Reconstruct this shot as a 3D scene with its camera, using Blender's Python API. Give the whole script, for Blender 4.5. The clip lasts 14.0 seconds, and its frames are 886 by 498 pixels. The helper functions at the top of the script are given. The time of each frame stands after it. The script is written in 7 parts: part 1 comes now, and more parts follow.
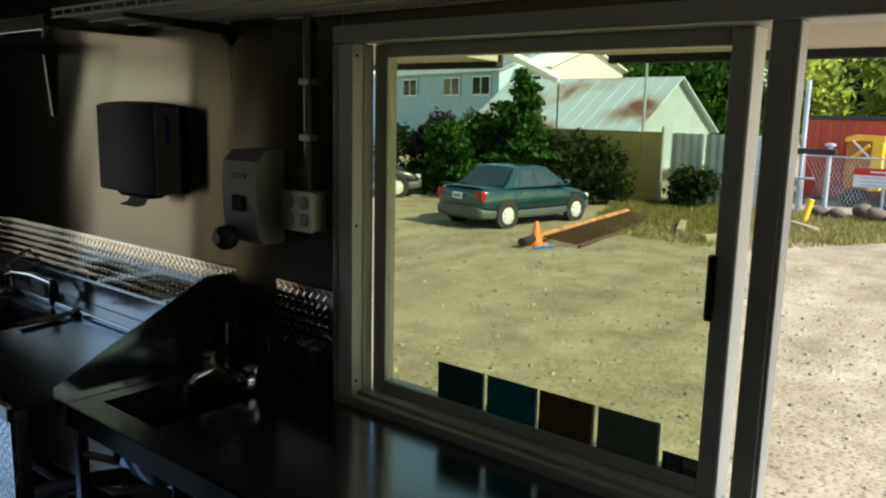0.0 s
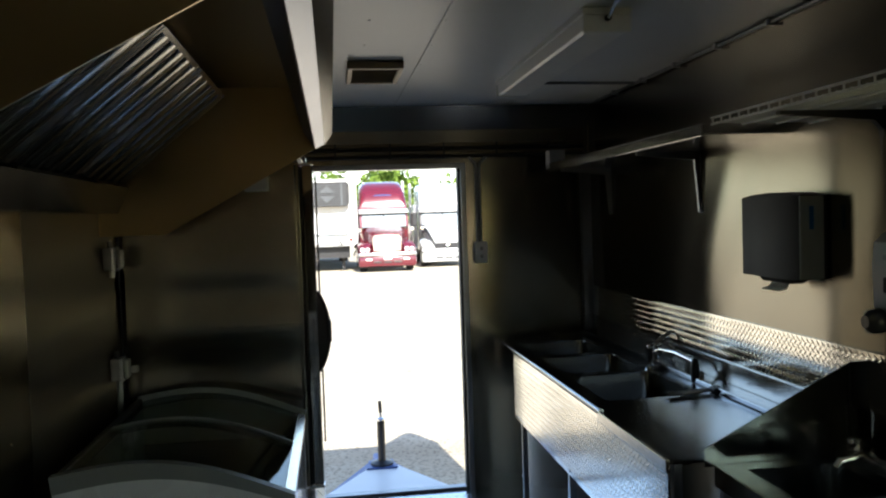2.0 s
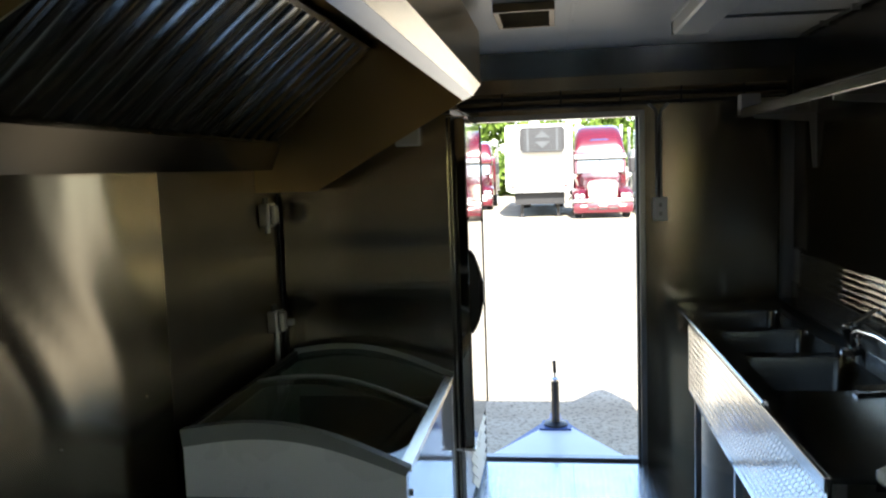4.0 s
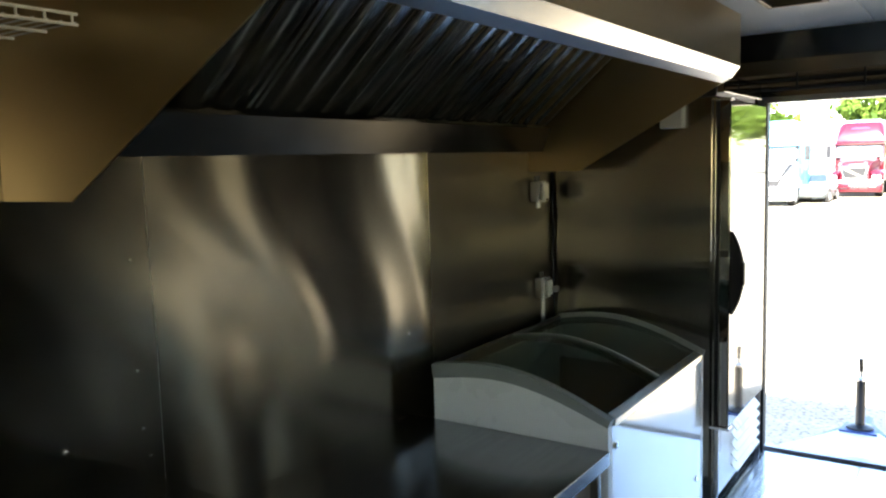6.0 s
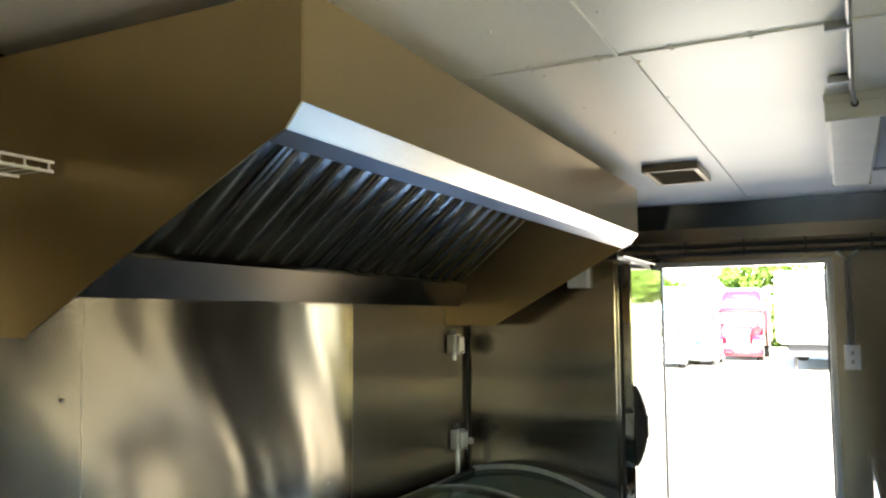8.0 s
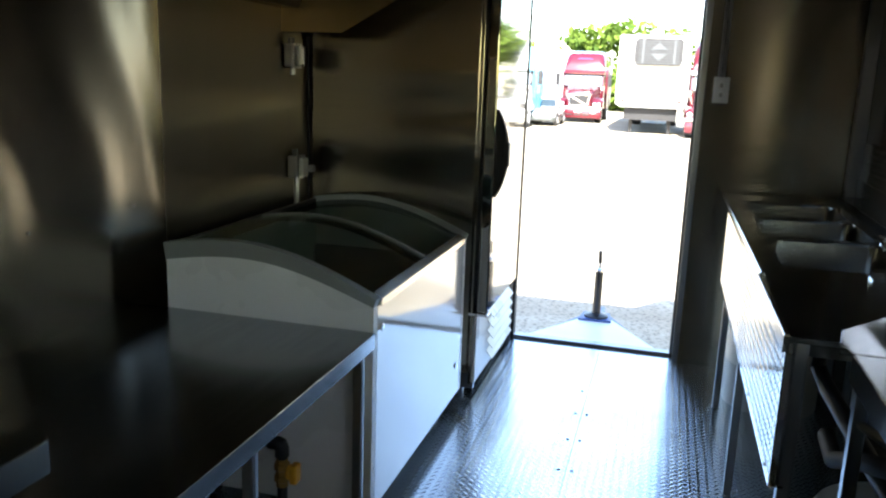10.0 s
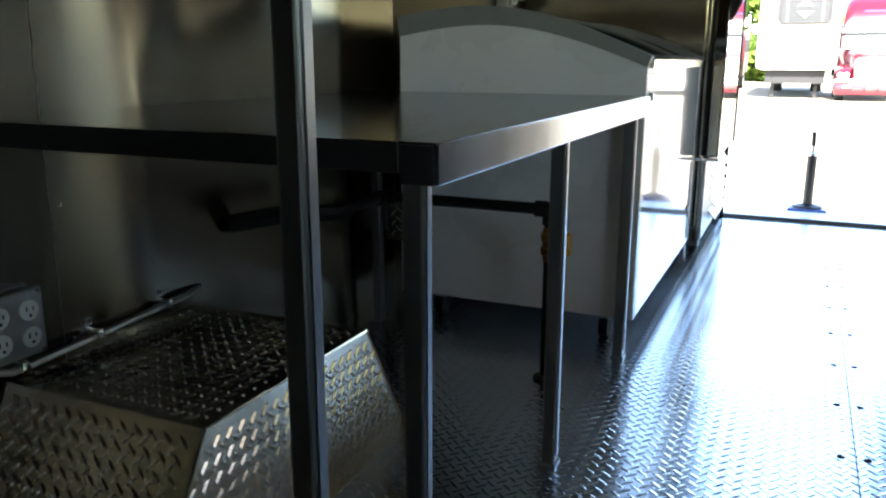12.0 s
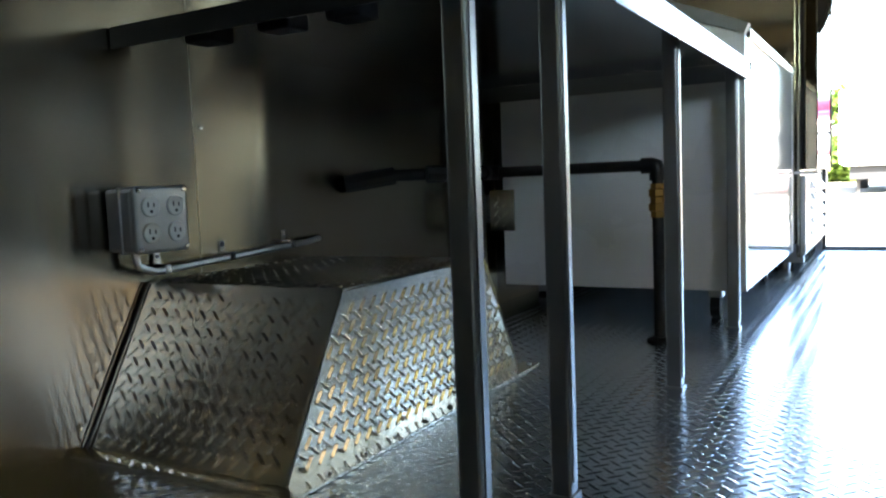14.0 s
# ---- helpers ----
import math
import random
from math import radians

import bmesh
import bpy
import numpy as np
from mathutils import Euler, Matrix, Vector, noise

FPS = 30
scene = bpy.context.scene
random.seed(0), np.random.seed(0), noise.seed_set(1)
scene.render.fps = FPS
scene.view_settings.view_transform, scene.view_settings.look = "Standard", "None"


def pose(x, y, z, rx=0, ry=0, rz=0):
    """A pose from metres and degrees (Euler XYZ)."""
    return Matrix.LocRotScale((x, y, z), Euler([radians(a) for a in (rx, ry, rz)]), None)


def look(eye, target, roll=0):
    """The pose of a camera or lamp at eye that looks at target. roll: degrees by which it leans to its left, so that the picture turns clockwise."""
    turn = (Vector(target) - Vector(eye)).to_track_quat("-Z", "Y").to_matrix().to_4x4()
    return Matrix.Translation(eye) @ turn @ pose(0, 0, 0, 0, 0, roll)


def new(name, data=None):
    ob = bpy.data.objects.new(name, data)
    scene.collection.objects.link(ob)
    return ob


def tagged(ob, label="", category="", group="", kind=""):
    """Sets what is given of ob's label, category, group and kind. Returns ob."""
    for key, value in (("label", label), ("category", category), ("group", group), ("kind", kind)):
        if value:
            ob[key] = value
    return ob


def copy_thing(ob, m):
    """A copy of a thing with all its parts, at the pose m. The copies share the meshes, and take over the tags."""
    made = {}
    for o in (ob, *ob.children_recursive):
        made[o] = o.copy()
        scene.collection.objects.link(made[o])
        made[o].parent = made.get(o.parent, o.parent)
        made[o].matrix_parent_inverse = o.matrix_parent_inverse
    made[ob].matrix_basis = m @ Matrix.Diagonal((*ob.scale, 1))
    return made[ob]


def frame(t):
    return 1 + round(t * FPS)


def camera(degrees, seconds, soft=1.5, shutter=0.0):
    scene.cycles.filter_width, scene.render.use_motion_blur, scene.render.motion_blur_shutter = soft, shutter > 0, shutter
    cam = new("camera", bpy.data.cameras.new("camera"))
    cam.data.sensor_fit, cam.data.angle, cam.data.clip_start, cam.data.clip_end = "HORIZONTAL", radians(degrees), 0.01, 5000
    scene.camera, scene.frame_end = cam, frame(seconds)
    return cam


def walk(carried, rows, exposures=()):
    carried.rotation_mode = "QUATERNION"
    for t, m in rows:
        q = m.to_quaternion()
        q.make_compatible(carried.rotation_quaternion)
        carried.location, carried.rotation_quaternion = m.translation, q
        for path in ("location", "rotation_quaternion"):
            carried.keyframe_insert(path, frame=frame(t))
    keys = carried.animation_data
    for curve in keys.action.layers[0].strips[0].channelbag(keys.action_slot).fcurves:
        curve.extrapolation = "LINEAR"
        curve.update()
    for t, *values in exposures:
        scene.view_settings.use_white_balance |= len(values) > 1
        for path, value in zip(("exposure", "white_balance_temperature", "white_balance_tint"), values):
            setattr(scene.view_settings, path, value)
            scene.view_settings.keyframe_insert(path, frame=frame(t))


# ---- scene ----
cam = camera(58.6, 14.0, soft=2.2)
PATH = [
    (0, (1.083, -3.871, 1.596), (2.601, -2.616, 1.253), 1.3),
    (0.5, (1.031, -3.887, 1.561), (2.238, -2.326, 1.234), -0.1),
    (1, (0.99, -3.921, 1.565), (1.84, -2.138, 1.248), -1.8),
    (1.5, (0.933, -3.966, 1.544), (1.436, -2.042, 1.326), -2.1),
    (2, (0.919, -3.976, 1.562), (1.197, -1.997, 1.482), -1.9),
    (2.2, (0.914, -3.984, 1.576), (1.159, -1.999, 1.563), -1.4),
    (4.3, (1.25, -3.705, 1.6), (0.868, -1.75, 1.385), -1.7),
    (4.5, (1.276, -3.68, 1.599), (0.828, -1.737, 1.385), -1.2),
    (5, (1.414, -3.761, 1.622), (0.785, -1.877, 1.389), -0.9),
    (5.5, (1.564, -3.849, 1.576), (0.652, -2.081, 1.37), -1.4),
    (6, (1.716, -3.912, 1.586), (0.6, -2.266, 1.367), -1.7),
    (6.5, (1.777, -4.001, 1.592), (0.578, -2.417, 1.361), -1.9),
    (7, (1.786, -4.077, 1.574), (0.574, -2.496, 1.398), -1.9),
    (7.5, (1.687, -4.121, 1.555), (0.582, -2.454, 1.606), -1.3),
    (8, (1.717, -4.074, 1.565), (0.817, -2.296, 1.739), -0.3),
    (8.2, (1.674, -4.073, 1.575), (0.893, -2.238, 1.726), -0.2),
    (10.3, (1.464, -3.6, 1.286), (0.942, -1.733, 0.793), 1.8),
    (10.5, (1.389, -3.597, 1.22), (0.818, -1.755, 0.69), 1.8),
    (10.7, (1.32, -3.56, 1.155), (0.704, -1.745, 0.582), 1.8),
    (11, (1.268, -3.564, 1.059), (0.596, -1.783, 0.443), 0.7),
    (11.5, (1.185, -3.57, 0.892), (0.468, -1.818, 0.246), 0.8),
    (12, (1.127, -3.602, 0.743), (0.327, -1.829, 0.278), 0.1),
    (12.5, (1.081, -3.616, 0.592), (0.206, -1.84, 0.309), -0.5),
    (13, (1.075, -3.659, 0.496), (0.145, -1.903, 0.265), -1.1),
    (13.5, (1.074, -3.685, 0.426), (0.098, -1.95, 0.241), -2.0),
    (14, (1.097, -3.716, 0.393), (0.104, -1.988, 0.224), -2.3),
]
EXPOSURES = [(0, 1.02), (0.5, 1.57), (1, 1.97), (1.5, 1.78), (2.2, 1.74), (4.3, 2.38), (5.5, 2.9), (6.5, 3.58), (7.5, 3.92), (8.2, 4.27), (10.3, 2.64), (11, 2.56), (12, 3.1), (13, 3.55), (14, 4.0)]
walk(cam, [(t, look(eye, target, roll)) for t, eye, target, roll in PATH], EXPOSURES)

# ---- world, sun ----
SUN_DIR = Vector((0.17, -1.19, 0.98)).normalized()
world = bpy.data.worlds.new("sky_world")
scene.world = world
world.use_nodes = True
wn = world.node_tree
sky = wn.nodes.new("ShaderNodeTexSky")
sky.sky_type = "NISHITA"
sky.sun_disc = False
sky.sun_elevation = math.asin(SUN_DIR.z)
sky.sun_rotation = math.atan2(SUN_DIR.x, SUN_DIR.y)
wn.links.new(sky.outputs[0], wn.nodes["Background"].inputs[0])
wn.nodes["Background"].inputs[1].default_value = 0.15
sun_data = bpy.data.lights.new("sun", "SUN")
sun_data.energy, sun_data.angle, sun_data.color = 5.0, radians(0.5), (1.0, 0.95, 0.87)
sun = new("sun", sun_data)
sun.matrix_world = look(SUN_DIR * 50, (0, 0, 0))

# ---- materials ----
def nodes_of(name):
    m = bpy.data.materials.new(name)
    m.use_nodes = True
    nt = m.node_tree
    return m, nt, nt.nodes["Principled BSDF"]


def noise_node(nt, scale, stretch=(1, 1, 1), detail=4.0, coords="Object"):
    co = nt.nodes.new("ShaderNodeTexCoord")
    mp = nt.nodes.new("ShaderNodeMapping")
    mp.inputs["Scale"].default_value = stretch
    nt.links.new(co.outputs[coords], mp.inputs[0])
    n = nt.nodes.new("ShaderNodeTexNoise")
    n.inputs["Scale"].default_value = scale
    n.inputs["Detail"].default_value = detail
    nt.links.new(mp.outputs[0], n.inputs[0])
    return n


def ramp_node(nt, source, stops):
    r = nt.nodes.new("ShaderNodeValToRGB")
    while len(r.color_ramp.elements) < len(stops):
        r.color_ramp.elements.new(0.5)
    for e, (p, c) in zip(r.color_ramp.elements, stops):
        e.position = p
        e.color = (*c, 1) if len(c) == 3 else c
    nt.links.new(source, r.inputs[0])
    return r


def mat(name, color, rough=0.5, metal=0.0, vary=0.12, scale=6.0, grain=0.0, grain_scale=60.0,
        stretch=(1, 1, 1), rough_vary=0.08, coat=0.0, per_object=0.0, blur=None, aniso=0.0):
    """A surface with blotches at a large scale, grain and relief at a small one."""
    m, nt, b = nodes_of(name)
    big = noise_node(nt, scale, stretch)
    lo = tuple(c * max(0, 1 - 2.4 * vary) for c in color)
    hi = tuple(min(1, c * (1 + 2.4 * vary)) for c in color)
    r = ramp_node(nt, big.outputs[0], [(0.0, lo), (1.0, hi)])
    out = r.outputs[0]
    if per_object:
        info = nt.nodes.new("ShaderNodeObjectInfo")
        hsv = nt.nodes.new("ShaderNodeHueSaturation")
        mr = nt.nodes.new("ShaderNodeMapRange")
        mr.inputs[3].default_value, mr.inputs[4].default_value = 1 - per_object, 1 + per_object
        nt.links.new(info.outputs["Random"], mr.inputs[0])
        nt.links.new(mr.outputs[0], hsv.inputs["Value"])
        nt.links.new(out, hsv.inputs["Color"])
        out = hsv.outputs[0]
    nt.links.new(out, b.inputs["Base Color"])
    b.inputs["Metallic"].default_value = metal
    fine = noise_node(nt, grain_scale, stretch)
    mr = nt.nodes.new("ShaderNodeMapRange")
    mr.inputs[3].default_value, mr.inputs[4].default_value = max(0.02, rough - rough_vary), min(1, rough + rough_vary)
    nt.links.new(big.outputs[0], mr.inputs[0])
    nt.links.new(mr.outputs[0], b.inputs["Roughness"])
    if grain:
        bump = nt.nodes.new("ShaderNodeBump")
        bump.inputs["Strength"].default_value = grain
        bump.inputs["Distance"].default_value = 0.002
        nt.links.new(fine.outputs[0], bump.inputs["Height"])
        nt.links.new(bump.outputs[0], b.inputs["Normal"])
    if blur:
        # brushed metal: reflections smear across the brushing
        tv = nt.nodes.new("ShaderNodeCombineXYZ")
        for k in range(3):
            tv.inputs[k].default_value = blur[k]
        nt.links.new(tv.outputs[0], b.inputs["Tangent"])
        b.inputs["Anisotropic"].default_value = aniso
    if coat:
        b.inputs["Coat Weight"].default_value = coat
    return m


STEEL = mat("stainless_sheet", (0.50, 0.49, 0.46), 0.20, 1.0, 0.08, 2.0, 0.05, 30, (1, 1, 20), 0.04)
# Warm tint in this base colour carries the walls' golden reflections.
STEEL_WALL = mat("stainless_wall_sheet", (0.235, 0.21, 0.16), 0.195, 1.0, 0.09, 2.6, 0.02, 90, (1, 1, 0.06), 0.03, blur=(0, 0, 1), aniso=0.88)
# Darker, rougher copy of the wall steel; the corner's dark reflection is in it.
STEEL_CORNER_SHADE = mat("corner_shade_wall_sheet", (0.20, 0.18, 0.14), 0.52, 1.0, 0.09, 2.6, 0.02, 90, (1, 1, 0.06), 0.05)
# Golden reflections are put into the hood's base colour.
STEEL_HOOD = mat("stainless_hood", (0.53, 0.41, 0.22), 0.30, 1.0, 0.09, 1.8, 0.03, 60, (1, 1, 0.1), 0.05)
# Paler copy of the hood steel, the lip's bright reflections in its colour.
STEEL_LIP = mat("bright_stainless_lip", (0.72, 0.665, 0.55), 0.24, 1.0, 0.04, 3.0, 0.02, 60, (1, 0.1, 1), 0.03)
# Near-black steel; dark reflections of trough and counter edges are in its colour.
STEEL_SHADE = mat("shade_dark_steel", (0.085, 0.074, 0.055), 0.23, 1.0, 0.05, 3.0, 0.03, 40, (1, 1, 1), 0.03)
STEEL_BOWL = mat("stainless_bowl", (0.24, 0.235, 0.22), 0.22, 1.0, 0.08, 6.0, 0.03, 80, (1, 1, 1), 0.04)
STEEL_TOP = mat("stainless_worktop", (0.30, 0.315, 0.335), 0.16, 1.0, 0.10, 3.0, 0.04, 40, (14, 1, 1), 0.05)
# Darker copy of the stainless with shade in its colour, for legs and fittings.
STEEL_DARK = mat("stainless_shaded_leg", (0.33, 0.34, 0.36), 0.32, 1.0, 0.08, 6.0, 0.05, 60, (1, 1, 0.2), 0.04)
STEEL_FRIDGE = mat("stainless_refrigerator", (0.37, 0.345, 0.285), 0.18, 1.0, 0.06, 2.0, 0.02, 40, (1, 1, 24), 0.03, blur=(1, 1, 0), aniso=0.85)
STEEL_DOOR = mat("polished_refrigerator_door", (0.36, 0.34, 0.30), 0.045, 1.0, 0.05, 2.0, 0.02, 30, (1, 1, 1), 0.03)
CHROME = mat("chrome", (0.78, 0.78, 0.79), 0.15, 1.0, 0.05, 8)
TREAD = mat("aluminium_tread_plate", (0.69, 0.74, 0.80), 0.19, 1.0, 0.12, 2.5, 0.05, 90, (1, 1, 1), 0.06)
# Paler copy of the tread plate; doorway light on the apron is in its colour.
TREAD_APRON = mat("lit_tread_plate", (0.82, 0.79, 0.72), 0.13, 1.0, 0.08, 4.0, 0.05, 90, (1, 1, 1), 0.05)
TREAD_WALL = mat("bright_tread_plate", (0.76, 0.72, 0.64), 0.10, 1.0, 0.10, 4.0, 0.05, 90, (1, 1, 1), 0.05)
TREAD_WELL = mat("scuffed_tread_plate", (0.76, 0.70, 0.60), 0.17, 1.0, 0.12, 4.0, 0.05, 90, (1, 1, 1), 0.06)
FILTER = mat("baffle_filter_steel", (0.40, 0.385, 0.355), 0.20, 1.0, 0.06, 9, 0.02, 120, rough_vary=0.05, per_object=0.14)
GALV = mat("galvanised_steel", (0.50, 0.51, 0.52), 0.42, 0.9, 0.10, 25, 0.1, 120)
WHITE_ENAMEL = mat("white_enamel_sheet", (0.86, 0.87, 0.87), 0.28, 0.0, 0.04, 3, 0.02, 40)
WHITE_GLOSS = mat("white_gloss_front", (0.80, 0.81, 0.82), 0.10, 0.0, 0.03, 2, 0.02, 20, coat=0.5)
GREY_PLASTIC = mat("grey_lid_plastic", (0.27, 0.29, 0.28), 0.45, 0.0, 0.06, 6, 0.05, 200)
WHITE_PLASTIC = mat("white_plastic", (0.72, 0.72, 0.69), 0.4, 0.0, 0.05, 6, 0.03, 100)
PALE_PLASTIC = mat("pale_grey_plastic", (0.40, 0.40, 0.385), 0.42, 0.0, 0.06, 6, 0.03, 100)
BLACK_PLASTIC = mat("black_plastic", (0.016, 0.016, 0.018), 0.35, 0.0, 0.2, 10, 0.05, 150)
SMOKE_PLASTIC = mat("smoked_plastic", (0.05, 0.05, 0.055), 0.18, 0.0, 0.1, 6)
MATT_BLACK = mat("matt_black_plastic", (0.007, 0.007, 0.008), 0.6, 0.0, 0.2, 10, 0.05, 150)
BLACK_RUBBER = mat("black_rubber", (0.02, 0.02, 0.021), 0.7, 0.0, 0.2, 12, 0.1, 90)
BLACK_PIPE = mat("black_iron_pipe", (0.03, 0.028, 0.027), 0.5, 0.5, 0.16, 18, 0.2, 100)
WEATHERED_ZINC = mat("weathered_zinc_box", (0.46, 0.46, 0.47), 0.34, 0.9, 0.08, 25, 0.1, 120)
BRASS = mat("brass_valve", (0.40, 0.24, 0.07), 0.32, 1.0, 0.12, 20, 0.05, 100)
YELLOW = mat("yellow_handle", (0.86, 0.42, 0.02), 0.45, 0.0, 0.08, 20)
CEILING = mat("white_ceiling_panel", (0.72, 0.72, 0.70), 0.38, 0.0, 0.06, 1.5, 0.03, 30)
LAMP_LENS = mat("frosted_lamp_lens", (0.82, 0.81, 0.76), 0.35, 0.0, 0.04, 8)
FRAME_ALU = mat("grey_painted_aluminium", (0.60, 0.60, 0.56), 0.42, 0.0, 0.06, 6, 0.03, 120)
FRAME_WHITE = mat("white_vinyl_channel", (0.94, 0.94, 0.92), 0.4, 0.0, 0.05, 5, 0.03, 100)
WIRE_WHITE = mat("white_coated_wire", (0.75, 0.74, 0.70), 0.42, 0.0, 0.06, 20)
# Near-black colour: stands for shade in cavities, besides dark seams and fittings.
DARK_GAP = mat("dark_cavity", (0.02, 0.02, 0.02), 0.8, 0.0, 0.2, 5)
BODY_WHITE = mat("white_trailer_skin", (0.76, 0.77, 0.78), 0.3, 0.0, 0.05, 1.5, 0.02, 20)
BLUE_PAINT = mat("blue_painted_steel", (0.05, 0.10, 0.30), 0.4, 0.1, 0.2, 8, 0.1, 60)
BEIGE_PANEL = mat("beige_awning_panel", (0.46, 0.41, 0.31), 0.5, 0.0, 0.06, 2, 0.03, 30)
PAPER = mat("paper", (0.75, 0.74, 0.7), 0.8, 0.0, 0.04, 20)
BLUE_TAPE = mat("blue_label", (0.02, 0.16, 0.45), 0.5, 0.0, 0.1, 12)


def glass_mat(name, tint, gloss=0.06):
    """A thin pane: tinted light goes straight through, a little is mirrored."""
    m, nt, b = nodes_of(name)
    tr = nt.nodes.new("ShaderNodeBsdfTransparent")
    tr.inputs[0].default_value = (*tint, 1)
    gl = nt.nodes.new("ShaderNodeBsdfGlossy")
    gl.inputs["Roughness"].default_value = 0.02
    mix = nt.nodes.new("ShaderNodeMixShader")
    mix.inputs[0].default_value = gloss
    nt.links.new(tr.outputs[0], mix.inputs[1])
    nt.links.new(gl.outputs[0], mix.inputs[2])
    nt.links.new(mix.outputs[0], nt.nodes["Material Output"].inputs[0])
    return m


GLASS = glass_mat("tinted_window_glass", (0.755, 0.80, 0.64))
LID_GLASS = glass_mat("freezer_lid_glass", (0.60, 0.66, 0.63), 0.18)
CAR_GLASS = mat("dark_car_glass", (0.02, 0.025, 0.03), 0.06, 0.0, 0.1, 2)

# ---- mesh helpers ----
def part(name, bm, material, parent=None, label="", smooth=False):
    """Links a bmesh as one mesh object under a thing or a part."""
    bmesh.ops.recalc_face_normals(bm, faces=bm.faces)
    me = bpy.data.meshes.new(name)
    bm.to_mesh(me)
    bm.free()
    for mt in (material if isinstance(material, (list, tuple)) else [material]):
        me.materials.append(mt)
    if smooth:
        for p in me.polygons:
            p.use_smooth = True
        me.set_sharp_from_angle(angle=radians(38))
    ob = new(name, me)
    ob.parent = parent
    if label:
        ob["label"] = label
    return ob


def thing(name, label, category, at=(0, 0, 0), group=""):
    ob = new(name)
    ob.empty_display_size = 0.1
    ob.location = at
    return tagged(ob, label, category, group)


def box(bm, x0, x1, y0, y1, z0, z1, bevel=0.0, m=None):
    got = bmesh.ops.create_cube(bm, size=1.0)
    t = Matrix.Translation(((x0 + x1) / 2, (y0 + y1) / 2, (z0 + z1) / 2)) @ Matrix.Diagonal((abs(x1 - x0), abs(y1 - y0), abs(z1 - z0), 1))
    bmesh.ops.transform(bm, matrix=(m @ t) if m else t, verts=got["verts"])
    if bevel:
        edges = {e for v in got["verts"] for e in v.link_edges}
        bmesh.ops.bevel(bm, geom=list(edges), offset=bevel, segments=2, affect="EDGES", profile=0.5)
    return bm


def cyl(bm, a, b, r, r2=None, seg=16, caps=True):
    a, b = Vector(a), Vector(b)
    d = b - a
    m = Matrix.Translation((a + b) / 2) @ d.to_track_quat("Z", "Y").to_matrix().to_4x4()
    bmesh.ops.create_cone(bm, cap_ends=caps, segments=seg, radius1=r, radius2=r if r2 is None else r2, depth=d.length, matrix=m)
    return bm


def tube(bm, pts, r, seg=8):
    """A round rod along a line of points."""
    pts = [Vector(p) for p in pts]
    rings = []
    up = Vector((0.13, 0.21, 0.97))
    for i, p in enumerate(pts):
        d = (pts[min(i + 1, len(pts) - 1)] - pts[max(i - 1, 0)]).normalized()
        u = d.cross(up)
        u = (d.cross(Vector((1, 0, 0))) if u.length < 0.05 else u).normalized()
        w = d.cross(u)
        rings.append([bm.verts.new(p + r * (math.cos(2 * math.pi * k / seg) * u + math.sin(2 * math.pi * k / seg) * w)) for k in range(seg)])
    for s, t in zip(rings, rings[1:]):
        for k in range(seg):
            bm.faces.new((s[k], s[(k + 1) % seg], t[(k + 1) % seg], t[k]))
    bm.faces.new(rings[0][::-1])
    bm.faces.new(rings[-1])
    return bm


def prism(bm, outline, a, b, axis="y"):
    """Extrudes an outline from a to b along an axis."""
    def place(u, v, w):
        return {"y": (u, w, v), "x": (w, u, v), "z": (u, v, w)}[axis]
    s = [bm.verts.new(place(u, v, a)) for u, v in outline]
    t = [bm.verts.new(place(u, v, b)) for u, v in outline]
    n = len(outline)
    for i in range(n):
        bm.faces.new((s[i], s[(i + 1) % n], t[(i + 1) % n], t[i]))
    bm.faces.new(s[::-1])
    bm.faces.new(t)
    return bm


def lathe(bm, profile, centre=(0, 0, 0), seg=24, m=None):
    rings = []
    for r, z in profile:
        rings.append([bm.verts.new((centre[0] + r * math.cos(2 * math.pi * k / seg), centre[1] + r * math.sin(2 * math.pi * k / seg), centre[2] + z)) for k in range(seg)])
    for s, t in zip(rings, rings[1:]):
        for k in range(seg):
            bm.faces.new((s[k], s[(k + 1) % seg], t[(k + 1) % seg], t[k]))
    bm.faces.new(rings[0][::-1])
    bm.faces.new(rings[-1])
    if m:
        bmesh.ops.transform(bm, matrix=m, verts=[v for ring in rings for v in ring])
    return bm


def B():
    return bmesh.new()


